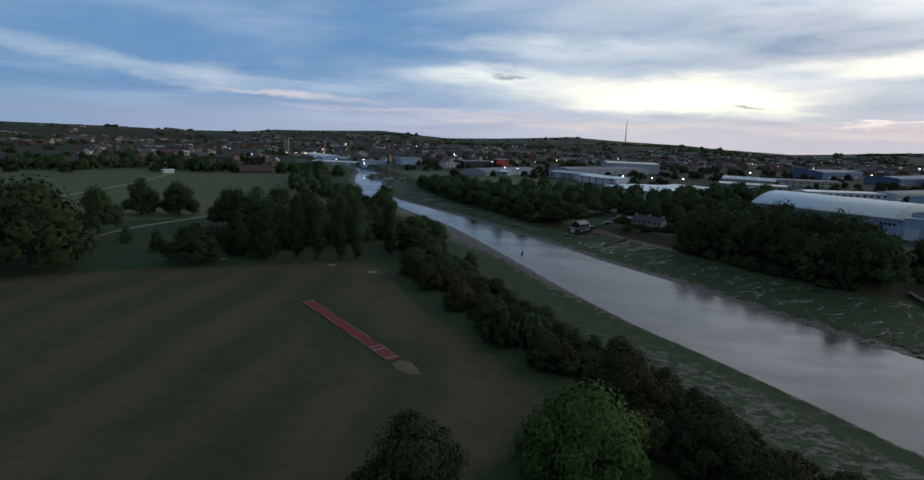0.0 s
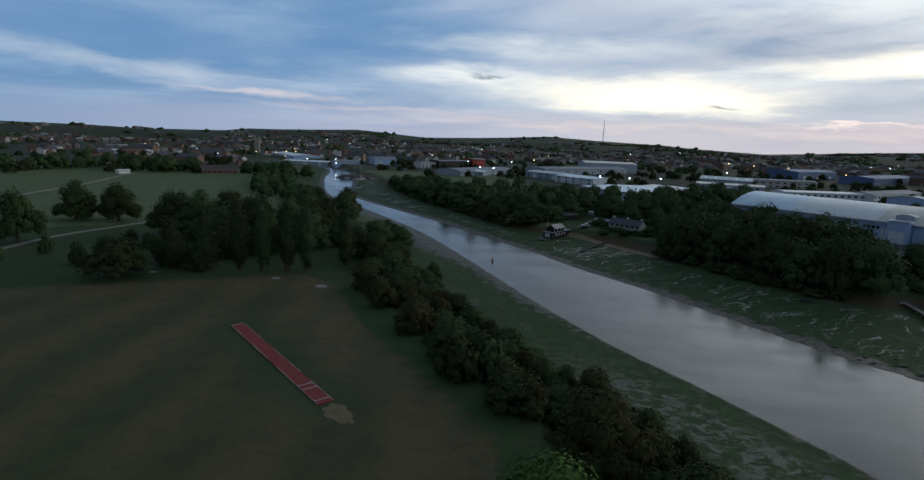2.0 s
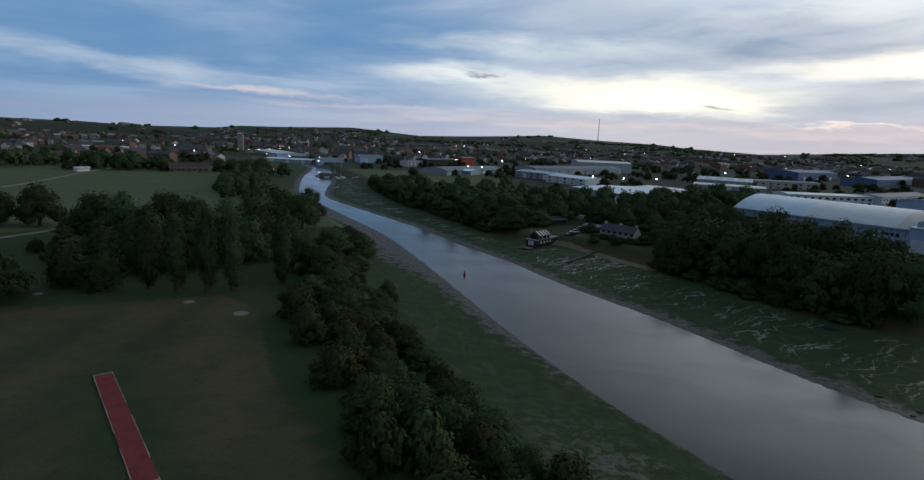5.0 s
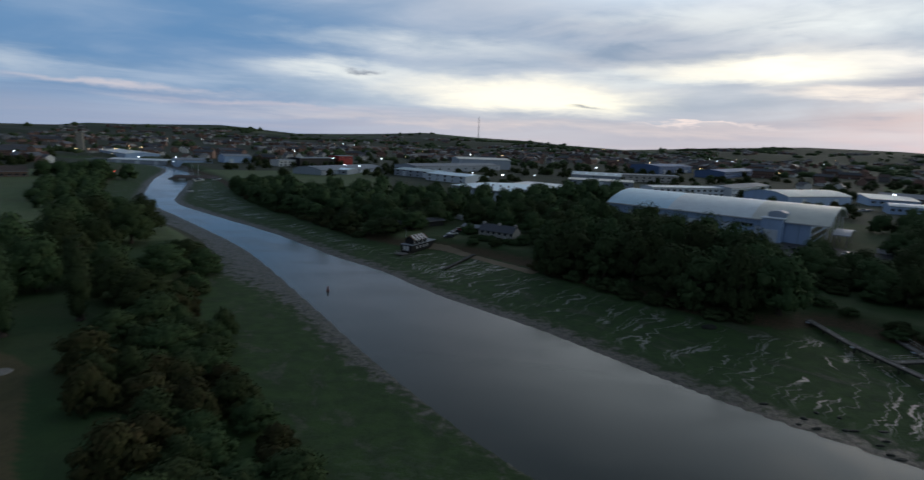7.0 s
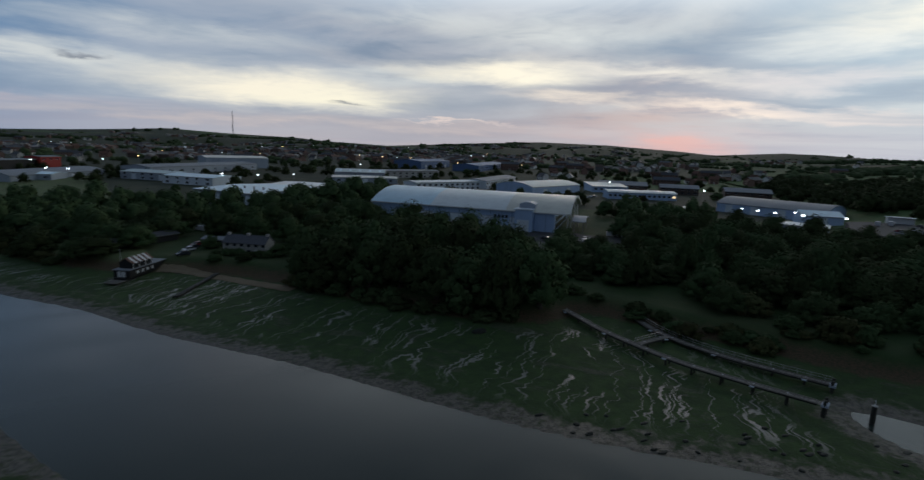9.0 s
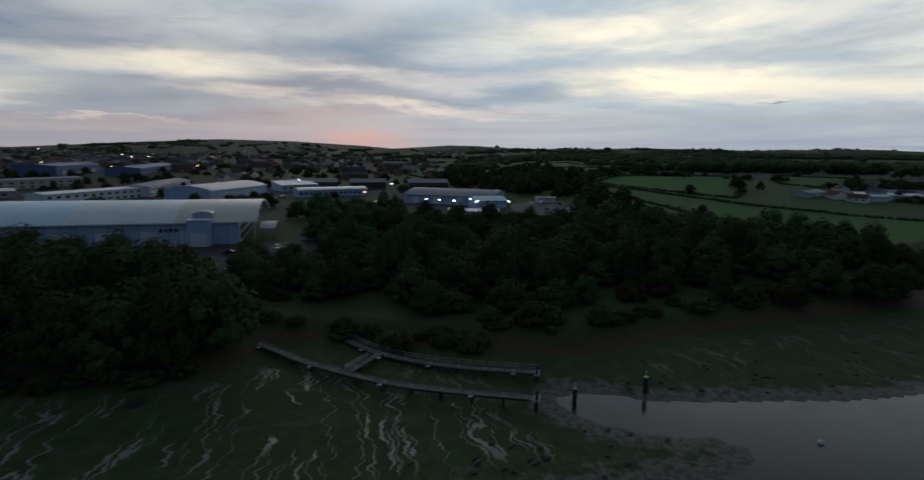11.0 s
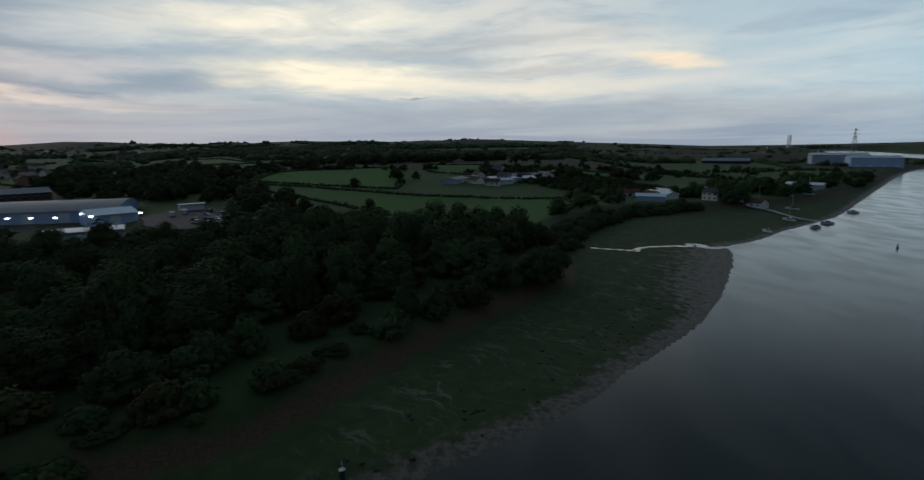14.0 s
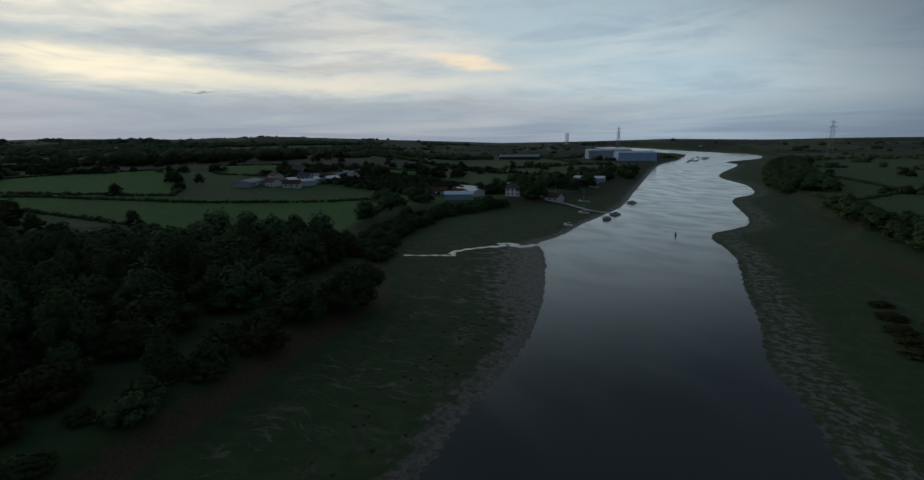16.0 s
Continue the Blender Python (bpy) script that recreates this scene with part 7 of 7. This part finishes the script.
# ---- houseboat, cottage, cars on the far bank ----
def houseboat():
    ob = empty("houseboat", pose(-3.6, 244.2, 0.95, 0, 0, 58.5) @ Matrix.Scale(0.84, 4), "black houseboat with a striped upper deck roof", "houseboat")
    hull = bmesh.new()
    prof = [(-3.0, 1.2), (-2.6, -0.4), (2.6, -0.4), (3.0, 1.2)]
    extrude_profile(hull, prof, 0, 21)
    for v in hull.verts:
        if v.co.y < 0.1:
            v.co.x *= 0.72
    bmesh.ops.rotate(hull, verts=hull.verts, cent=(0, 0, 0), matrix=Matrix(((0, 1, 0), (1, 0, 0), (0, 0, 1))))
    bmesh.ops.recalc_face_normals(hull, faces=hull.faces)
    part("hull", hull, BLACKWOOD, ob)
    bm = bmesh.new()
    box(bm, -4.5, 0.6, -2.2, 2.2, 0.35, 0.6, 0.03)
    part("bow_deck", bm, TIMBER, ob)
    bm = bmesh.new()
    box(bm, 1.0, 20, -2.8, 2.8, 1.2, 3.6, 0.05)
    cabin = part("cabin", bm, BLACKWOOD, ob)
    bm = bmesh.new()
    box(bm, 0.6, 20.4, -3.1, 3.1, 3.6, 3.75, 0.03)
    part("deck_roof", bm, ROOF_GREY, ob)
    for u in (5.0, 7.6, 10.2, 12.8):
        bm = bmesh.new()
        box(bm, u - 0.55, u + 0.55, -2.9, -2.7, 1.9, 2.9, 0.02)
        w = part("window", bm, WHITE, cabin)
    for v in (-1.3, 0.2):
        bm = bmesh.new()
        box(bm, 0.9, 1.05, v, v + 1.3, 1.3, 3.2, 0.02)
        part("door", bm, WHITE, cabin, "pale glazed door")
    bm = bmesh.new()
    box(bm, 3.4, 13.6, -2.3, 2.3, 3.75, 5.5, 0.04)
    upper = part("upper_cabin", bm, BLACKWOOD, ob)
    for u in (5.0, 8.4, 11.8):
        bm = bmesh.new()
        box(bm, u - 0.9, u + 0.9, -2.38, -2.2, 4.2, 5.2, 0.02)
        part("window", bm, GLASS, upper)
    for i in range(4):
        bm = bmesh.new()
        u = 3.6 + i * 3.2
        box(bm, u - 0.1, u + 0.1, -2.4, -2.24, 3.8, 5.5)
        part("post", bm, WHITE, upper)
    n = 9
    for i in range(n):
        bm = bmesh.new()
        a, b = 3.1 + 10.8 * i / n, 3.1 + 10.8 * (i + 1) / n - 0.01
        extrude_profile(bm, [(-2.7, 5.4), (0, 7.1), (2.7, 5.4), (2.7, 5.55), (0, 7.28), (-2.7, 5.55)], a, b)
        bmesh.ops.rotate(bm, verts=bm.verts, cent=(0, 0, 0), matrix=Matrix(((0, 1, 0), (1, 0, 0), (0, 0, 1))))
        bmesh.ops.recalc_face_normals(bm, faces=bm.faces)
        part("roof_panel", bm, WHITE if i % 2 else TILE, upper)
    for u in (3.3, 13.7):
        bm = bmesh.new()
        extrude_profile(bm, [(-2.3, 5.5), (2.3, 5.5), (0, 6.95)], u - 0.06, u + 0.06)
        bmesh.ops.rotate(bm, verts=bm.verts, cent=(0, 0, 0), matrix=Matrix(((0, 1, 0), (1, 0, 0), (0, 0, 1))))
        part("gable", bm, BLACKWOOD, upper)
    bm = bmesh.new()
    tube(bm, (3.6, 1.9, 3.7), (3.6, 1.9, 10.2), 0.09, 0.05, 8)
    part("flagpole", bm, WHITE, ob)


houseboat()


def cottage():
    L, W, h = 14.5, 6.5, 3.9
    x, y = 23.9, 263.2
    turn = -34.7
    ob = empty("cottage", pose(x, y, gz(31.8, 260.5) - 0.9, 0, 0, turn), "long stone cottage with a slate roof", "cottage")
    bm = bmesh.new()
    extrude_profile(bm, [(0, -1), (0, h), (W / 2, h + 2.0), (W, h), (W, -1)], 0, L)
    bmesh.ops.rotate(bm, verts=bm.verts, cent=(0, 0, 0), matrix=Matrix(((0, 1, 0), (1, 0, 0), (0, 0, 1))))
    bmesh.ops.recalc_face_normals(bm, faces=bm.faces)
    part("wall", bm, GREYSTONE, ob)
    top = [(-0.4, h - 0.2), (W / 2, h + 2.12), (W + 0.4, h - 0.2)]
    bm = bmesh.new()
    extrude_profile(bm, top + [(u, v + 0.18) for u, v in top[::-1]], -0.25, L + 0.25)
    bmesh.ops.rotate(bm, verts=bm.verts, cent=(0, 0, 0), matrix=Matrix(((0, 1, 0), (1, 0, 0), (0, 0, 1))))
    bmesh.ops.recalc_face_normals(bm, faces=bm.faces)
    rf = part("roof", bm, SLATE, ob)
    for u in (0.6, 7.2, L - 0.6):
        bm = bmesh.new()
        box(bm, u - 0.5, u + 0.5, W / 2 - 0.45, W / 2 + 0.45, h + 1.6, h + 2.9, 0.04)
        part("chimney", bm, GREYSTONE, rf)
    for f in range(2):
        for i in range(6):
            u = 1.6 + i * 2.45
            if f == 0 and i in (2, 4):
                continue
            bm = bmesh.new()
            box(bm, u - 0.55, u + 0.55, -0.04, 0.08, 0.75 + f * 2.0, 1.75 + f * 2.0)
            w = part("window", bm, GLASS, ob)
            bm = bmesh.new()
            box(bm, u - 0.68, u + 0.68, -0.12, 0.02, 0.64 + f * 2.0, 0.75 + f * 2.0)
            part("window_sill", bm, WHITE, w)
    for u in (6.5, 11.4):
        bm = bmesh.new()
        box(bm, u - 0.5, u + 0.5, -0.06, 0.06, 0, 2.05)
        part("door", bm, WHITE, ob)


cottage()
shed("boat_shelter", "long low dark boat shelter behind the houseboat", -8.3, 273.5, 40, 25, 6, 2.6, 0.9, "gable", BLACKWOOD, SLATE, 0, 0)
shed("garden_shed", "small dark garden shed by the cottage", 18.5, 276.6, -35, 7, 4, 2.3, 0.8, "gable", BLACKWOOD, ROOF_GREY, 0, 0)


def car(x, y, turn, paint, label, van=False, z=None):
    """A parked car: body, glasshouse, wheels and lights."""
    L, W = (5.2, 1.95) if van else (4.3, 1.75)
    ob = empty("van" if van else "car", pose(x, y, gz(x, y) if z is None else z, 0, 0, turn), label, "van" if van else "car", "parked cars")
    if van:
        prof = [(-2.6, 0.35), (2.6, 0.35), (2.6, 1.0), (2.0, 1.25), (1.5, 2.2), (-2.6, 2.25)]
        glass = [(1.52, 2.1), (2.0, 1.3), (1.0, 1.3), (0.9, 2.1)]
    else:
        prof = [(-2.1, 0.35), (2.1, 0.35), (2.15, 0.75), (1.2, 0.95), (-1.9, 1.0), (-2.15, 0.8)]
        glass = [(1.2, 0.95), (0.5, 1.45), (-1.2, 1.45), (-1.9, 0.98)]
    bm = bmesh.new()
    extrude_profile(bm, prof, -W / 2, W / 2)
    bmesh.ops.bevel(bm, geom=list(bm.edges), offset=0.07, segments=2, affect="EDGES", profile=0.6)
    body = part("body", bm, paint, ob, smooth=False)
    bm = bmesh.new()
    extrude_profile(bm, glass, -W / 2 + (0.0 if van else 0.12) - (0.01 if van else 0), W / 2 - (0.0 if van else 0.12) + (0.01 if van else 0))
    part("glasshouse", bm, GLASS, ob)
    if not van:
        bm = bmesh.new()
        box(bm, -1.15, 0.45, -W / 2 + 0.14, W / 2 - 0.14, 1.44, 1.5, 0.02)
        part("roof", bm, paint, ob)
    for u in (-1.3, 1.35):
        for v in (-1, 1):
            bm = bmesh.new()
            tube(bm, (u, v * (W / 2 - 0.2), 0.32), (u, v * (W / 2 + 0.01), 0.32), 0.32, 0.32, 14)
            wh = part("wheel", bm, RUBBER, ob)
            bm = bmesh.new()
            tube(bm, (u, v * (W / 2), 0.32), (u, v * (W / 2 + 0.03), 0.32), 0.2, 0.18, 10)
            part("rim", bm, STEEL, wh)
    for v in (-0.6, 0.6):
        bm = bmesh.new()
        box(bm, L / 2 - 0.07, L / 2 + 0.02, v - 0.18, v + 0.18, 0.6, 0.75, 0.02)
        part("headlight", bm, GLASS, body)
    return ob


car(12.1, 259.6, 205, PAINTS[1], "dark car parked on the grass by the houseboat")
car(13.9, 266.7, 210, PAINTS[0], "white car parked on the grass by the houseboat")
car(15.1, 270.6, 212, PAINTS[1], "black car parked on the grass behind the houseboat")
car(16.4, 275.5, 214, PAINTS[2], "dark red car parked behind the houseboat")
car(19, 308.9, 120, PAINTS[0], "white van parked under far trees", True)
strip("bank_track", [(5.6, 253.5), (12.1, 249.8), (21.8, 238.6), (30.6, 228.1), (38.2, 219.2)], 4.2, surface("dry_grass_track", (0.25, 0.19, 0.12), (0.16, 0.125, 0.075), 1.0, 0.95), 0.14, "dry worn grass track along the bank", "track", "structure")


def slipway():
    ob = empty("slipway", pose(9.9, 223.1, gz(9.9, 223.1) + 0.1, 0, 0, math.degrees(math.atan2(20, 11))), "weathered timber slip ramp on the mud", "slipway")
    for i in range(38):
        bm = bmesh.new()
        box(bm, i * 0.6, i * 0.6 + 0.52, -0.6, 0.6, 0.32 + i * 0.02, 0.42 + i * 0.02, 0.015)
        part("plank", bm, PILE, ob)
    for v in (-0.5, 0.5):
        bm = bmesh.new()
        vs = box(bm, 0, 23, v - 0.12, v + 0.12, -0.4, 0.32)
        for q in vs:
            q.co.z += 0.0 if q.co.z < 0 else q.co.x * 0.033
        part("bearer", bm, PILE, ob)


slipway()

# ---- the yard before the warehouse ----
def yard():
    ring = np.array([(101.2, 224.7), (109.2, 213.9), (122.4, 208), (149.2, 211.7), (173.5, 225.6), (186, 246.7), (176.7, 258.4), (159.9, 262.5), (130.3, 293.5), (115.7, 281.7), (111.5, 263.1), (105.7, 243.7)], float)
    bm = bmesh.new()
    slab(bm, [(float(x), float(y)) for x, y in ring], 3.8, 5.02)
    tagged(part("yard", bm, ASPHALT), "wide worn asphalt yard before the warehouse", "yard", kind="structure")


yard()
for x, y, t, p, lab, van in [(111, 217.3, 35, 0, "white car at the edge of the yard", False), (143.1, 249.7, -50, 1, "dark car parked in the yard", False),
                             (159.4, 244.9, 20, 0, "white car parked beside the yard trees", False), (155.2, 239.9, 10, 3, "silver car parked beside the yard trees", False),
                             (177.8, 249.2, -46, 0, "white van parked at the gable", True), (180.4, 243.4, -46, 3, "silver car parked at the gable", False)]:
    car(x, y, t, PAINTS[p], lab, van, z=5.02)


def pallet_stack(x, y, n, mat, label, z=5.02):
    ob = empty("pallet_stack", pose(x, y, z, 0, 0, -46), label, "pallets", "goods in the yard")
    for i in range(n):
        bm = bmesh.new()
        box(bm, -1.2 + 0.1 * (i % 2), 1.2, -0.8, 0.8, 0.05 + i * 0.62, 0.6 + i * 0.62, 0.04)
        part("crate", bm, mat, ob)


for i, (x, y) in enumerate([(136.3, 283), (138.4, 280.8), (140.4, 278.8), (130, 287.4), (115.8, 271.4), (119.1, 267.2), (113.6, 261), (121.1, 273.4), (116.8, 256.6)]):
    pallet_stack(x, y, 1 + i % 3, (TIMBER, BROWN_ROOF, WHITE, STEEL)[i % 4], "stack of crates standing in the yard")
shed("yard_container", "white site container at the yard edge", 107.9, 250, 55, 8, 2.6, 2.6, 0.05, "flat", WHITE, ROOF_PALE, 0, 0, base=5.0)
shed("lorry_trailer", "white lorry trailer parked beyond the trees", 277.2, 296, 30, 13, 2.6, 3.9, 0.1, "flat", WHITE, ROOF_PALE, 0, 0)
shed("lorry_trailer", "white lorry trailer near the hall", 323, 214, -50, 11, 2.8, 4.2, 0.1, "flat", WHITE, ROOF_PALE, 0, 0)


# ---- boatyard downstream ----
strip("boatyard_jetty", [(389.8, -100.9), (371.1, -104.5), (353, -102.4), (338.6, -101.8), (330.5, -105.7)], 2.4, RENDER, 1.1, "pale jetty curving out from the boatyard", "jetty")


def boat(x, y, turn, L, label, mast=0.0, z=None):
    ob = empty("boat", pose(x, y, gz(x, y) + 0.1 if z is None else z, 0, 0, turn), label, "boat", "boats on the river")
    bm = bmesh.new()
    rings = []
    for i in range(9):
        s = i / 8
        w = L * 0.16 * math.sin(math.pi * min(1, 0.28 + 0.72 * (1 - s))) ** 0.7
        w = max(w, 0.03)
        rings.append([bm.verts.new((L * (s - 0.5), e * w * q, k)) for e, q, k in ((-1, 1, 0.9 + 0.3 * s), (-1, 0.6, 0.0), (1, 0.6, 0.0), (1, 1, 0.9 + 0.3 * s))])
    for a, b in zip(rings, rings[1:]):
        for j in range(4):
            bm.faces.new((a[j], a[(j + 1) % 4], b[(j + 1) % 4], b[j]))
    bm.faces.new(rings[0])
    bm.faces.new(rings[-1][::-1])
    bmesh.ops.recalc_face_normals(bm, faces=bm.faces)
    part("hull", bm, WHITE, ob)
    bm = bmesh.new()
    box(bm, -L * 0.2, L * 0.15, -L * 0.1, L * 0.1, 0.9, 1.7, 0.1)
    part("cabin", bm, GLASS, ob)
    if mast:
        bm = bmesh.new()
        tube(bm, (0.05 * L, 0, 1.0), (0.05 * L, 0, mast), 0.1, 0.06, 6)
        part("mast", bm, WHITE, ob)


g = random.Random(5)
for x, y, t, L, m in [(337.3, -94.9, 20, 7, 9), (328.1, -109.1, 60, 6, 0), (315.2, -93.7, 80, 5, 0), (304.2, -62.6, 15, 5, 0), (380.3, -125.1, 30, 8, 10), (395.1, -97.5, 70, 9, 0), (407.8, -105.4, 10, 9, 0), (400.9, -116.2, 120, 8, 11),
                      (428.7, -152.8, 20, 9, 0), (444.3, -164.2, 60, 10, 12), (457.6, -181.8, 5, 9, 0), (466.1, -195.1, 40, 9, 11), (476.1, -189.8, 80, 8, 0), (482.2, -208.5, 20, 9, 0), (435.7, -173.2, 33, 8, 0), (452.7, -154.7, 75, 9, 0),
                      (368.4, -154.2, 40, 6, 0), (-177.6, 498.8, 80, 12, 14), (-183.7, 510.1, 70, 10, 0), (-165.3, 503, 60, 9, 0), (-195.9, 530.1, 30, 11, 12), (-206, 519.6, 50, 9, 0), (-151.9, 422.7, 40, 4, 0)]:
    dw = ground_at(x, y)[1]
    boat(x, y, t, L, "small white motor boat lying by the river" if not m else "small white yacht with a bare mast", m, 0.0 if dw < 0 else None)
for i in range(26):
    s = g.random()
    x, y = 800 + 470 * s + g.uniform(-30, 30), -668 - 345 * s + g.uniform(-40, 40)
    if ground_at(x, y)[1] < -5:
        boat(x, y, g.uniform(0, 180), g.uniform(7, 11), "far moored boat on the wide river", g.choice((0, 9)), 0.0)
for x, y, t, L, W, wl, rf in [(416.8, -70.1, 20, 22, 10, WHITE, ROOF_PALE), (434.5, -79, 20, 20, 12, BRICK, ROOF_PALE), (405.7, -56.7, 65, 18, 9, CLAD_GREY, ROOF_ICE), (447.2, -125.5, 40, 20, 11, CLAD_GREY, ROOF_GREEN), (480.2, -217.9, 45, 26, 12, CLAD_GREY, ROOF_PALE),
                              (489.9, 75.7, -20, 30, 12, CLAD_GREY, ROOF_GREY), (510.8, 47.4, -80, 40, 14, CLAD_GREY, ROOF_PALE), (530.9, 27.4, -75, 34, 12, WHITE, ROOF_GREY), (549.4, -4.1, -70, 36, 14, CLAD_GREY, ROOF_GREEN), (495, 42.8, -60, 16, 8, WHITE, ROOF_ICE)]:
    shed("farm_shed" if y > 0 else "boatyard_shed", "low farm shed with a sheet roof" if y > 0 else "low boatyard shed with a pale sheet roof", x, y, t, L, W, 3.6, 1.6, "gable", wl, rf, 0, 1, group="sheds of the farm" if y > 0 else "sheds of the boatyard")


def car_park():
    """Asphalt apron of the hall, a little above the ground it lies on."""
    ring = curve([(302, 222), (317, 220), (330, 206), (326, 192), (306, 176), (288, 168), (272, 174), (266, 190), (276, 206), (290, 214), (302, 222)], 4)[:-1]
    z = max(gz(x, y) for x, y in ring) + 0.05
    bm = bmesh.new()
    slab(bm, [(float(x), float(y)) for x, y in ring], z - 3.0, z)
    tagged(part("car_park", bm, ASPHALT), "worn asphalt car park before the hall", "car park", kind="structure")
    return z


PARK_Z = car_park()
for i, (x, y, t) in enumerate([(296, 190, 60), (299, 186.5, 62), (302, 193, 58), (308, 189, 60), (311, 185.5, 60), (290, 184, 15), (284, 181, 12), (287, 192, 80), (312, 207, 20), (304, 209, 25), (281, 189, 70), (277.5, 183, 72), (320, 199, 40)]):
    p = (0, 0, 3, 1, 0, 3, 0, 2, 0, 0, 3, 0, 1)[i]
    car(x, y, t, PAINTS[p], ("white", "dark", "red", "silver")[p] + " car parked before the hall", i in (8, 9), z=PARK_Z)

# cars standing in the yards of the estate
MODELS = [car(160, 420, 20, PAINTS[i], ("white", "dark", "red", "silver")[i] + " car parked between the works") for i in range(4)]
placed = 0
for ox, oy, turn, n in [(126.2, 411.1, -47, 12), (202, 427.8, 12, 12), (258.6, 379.7, 20, 12), (320.4, 391.1, -28, 9), (352.9, 326.8, -60, 8), (344.4, 449.7, -40, 7), (268.6, 334.4, -40, 8)]:
    for i in range(n):
        x = ox + 3.1 * i * math.cos(radians(turn))
        y = oy + 3.1 * i * math.sin(radians(turn))
        if built_on(x, y, 2.5) or rnd.random() < 0.62:
            continue
        m = pose(x, y, gz(x, y), 0, 0, turn + 90 + rnd.uniform(-4, 4))
        if placed < 4:
            MODELS[placed].matrix_world = m
        else:
            copy_thing(MODELS[rnd.choice((0, 1, 1, 3, 3, 2))], m)
        placed += 1
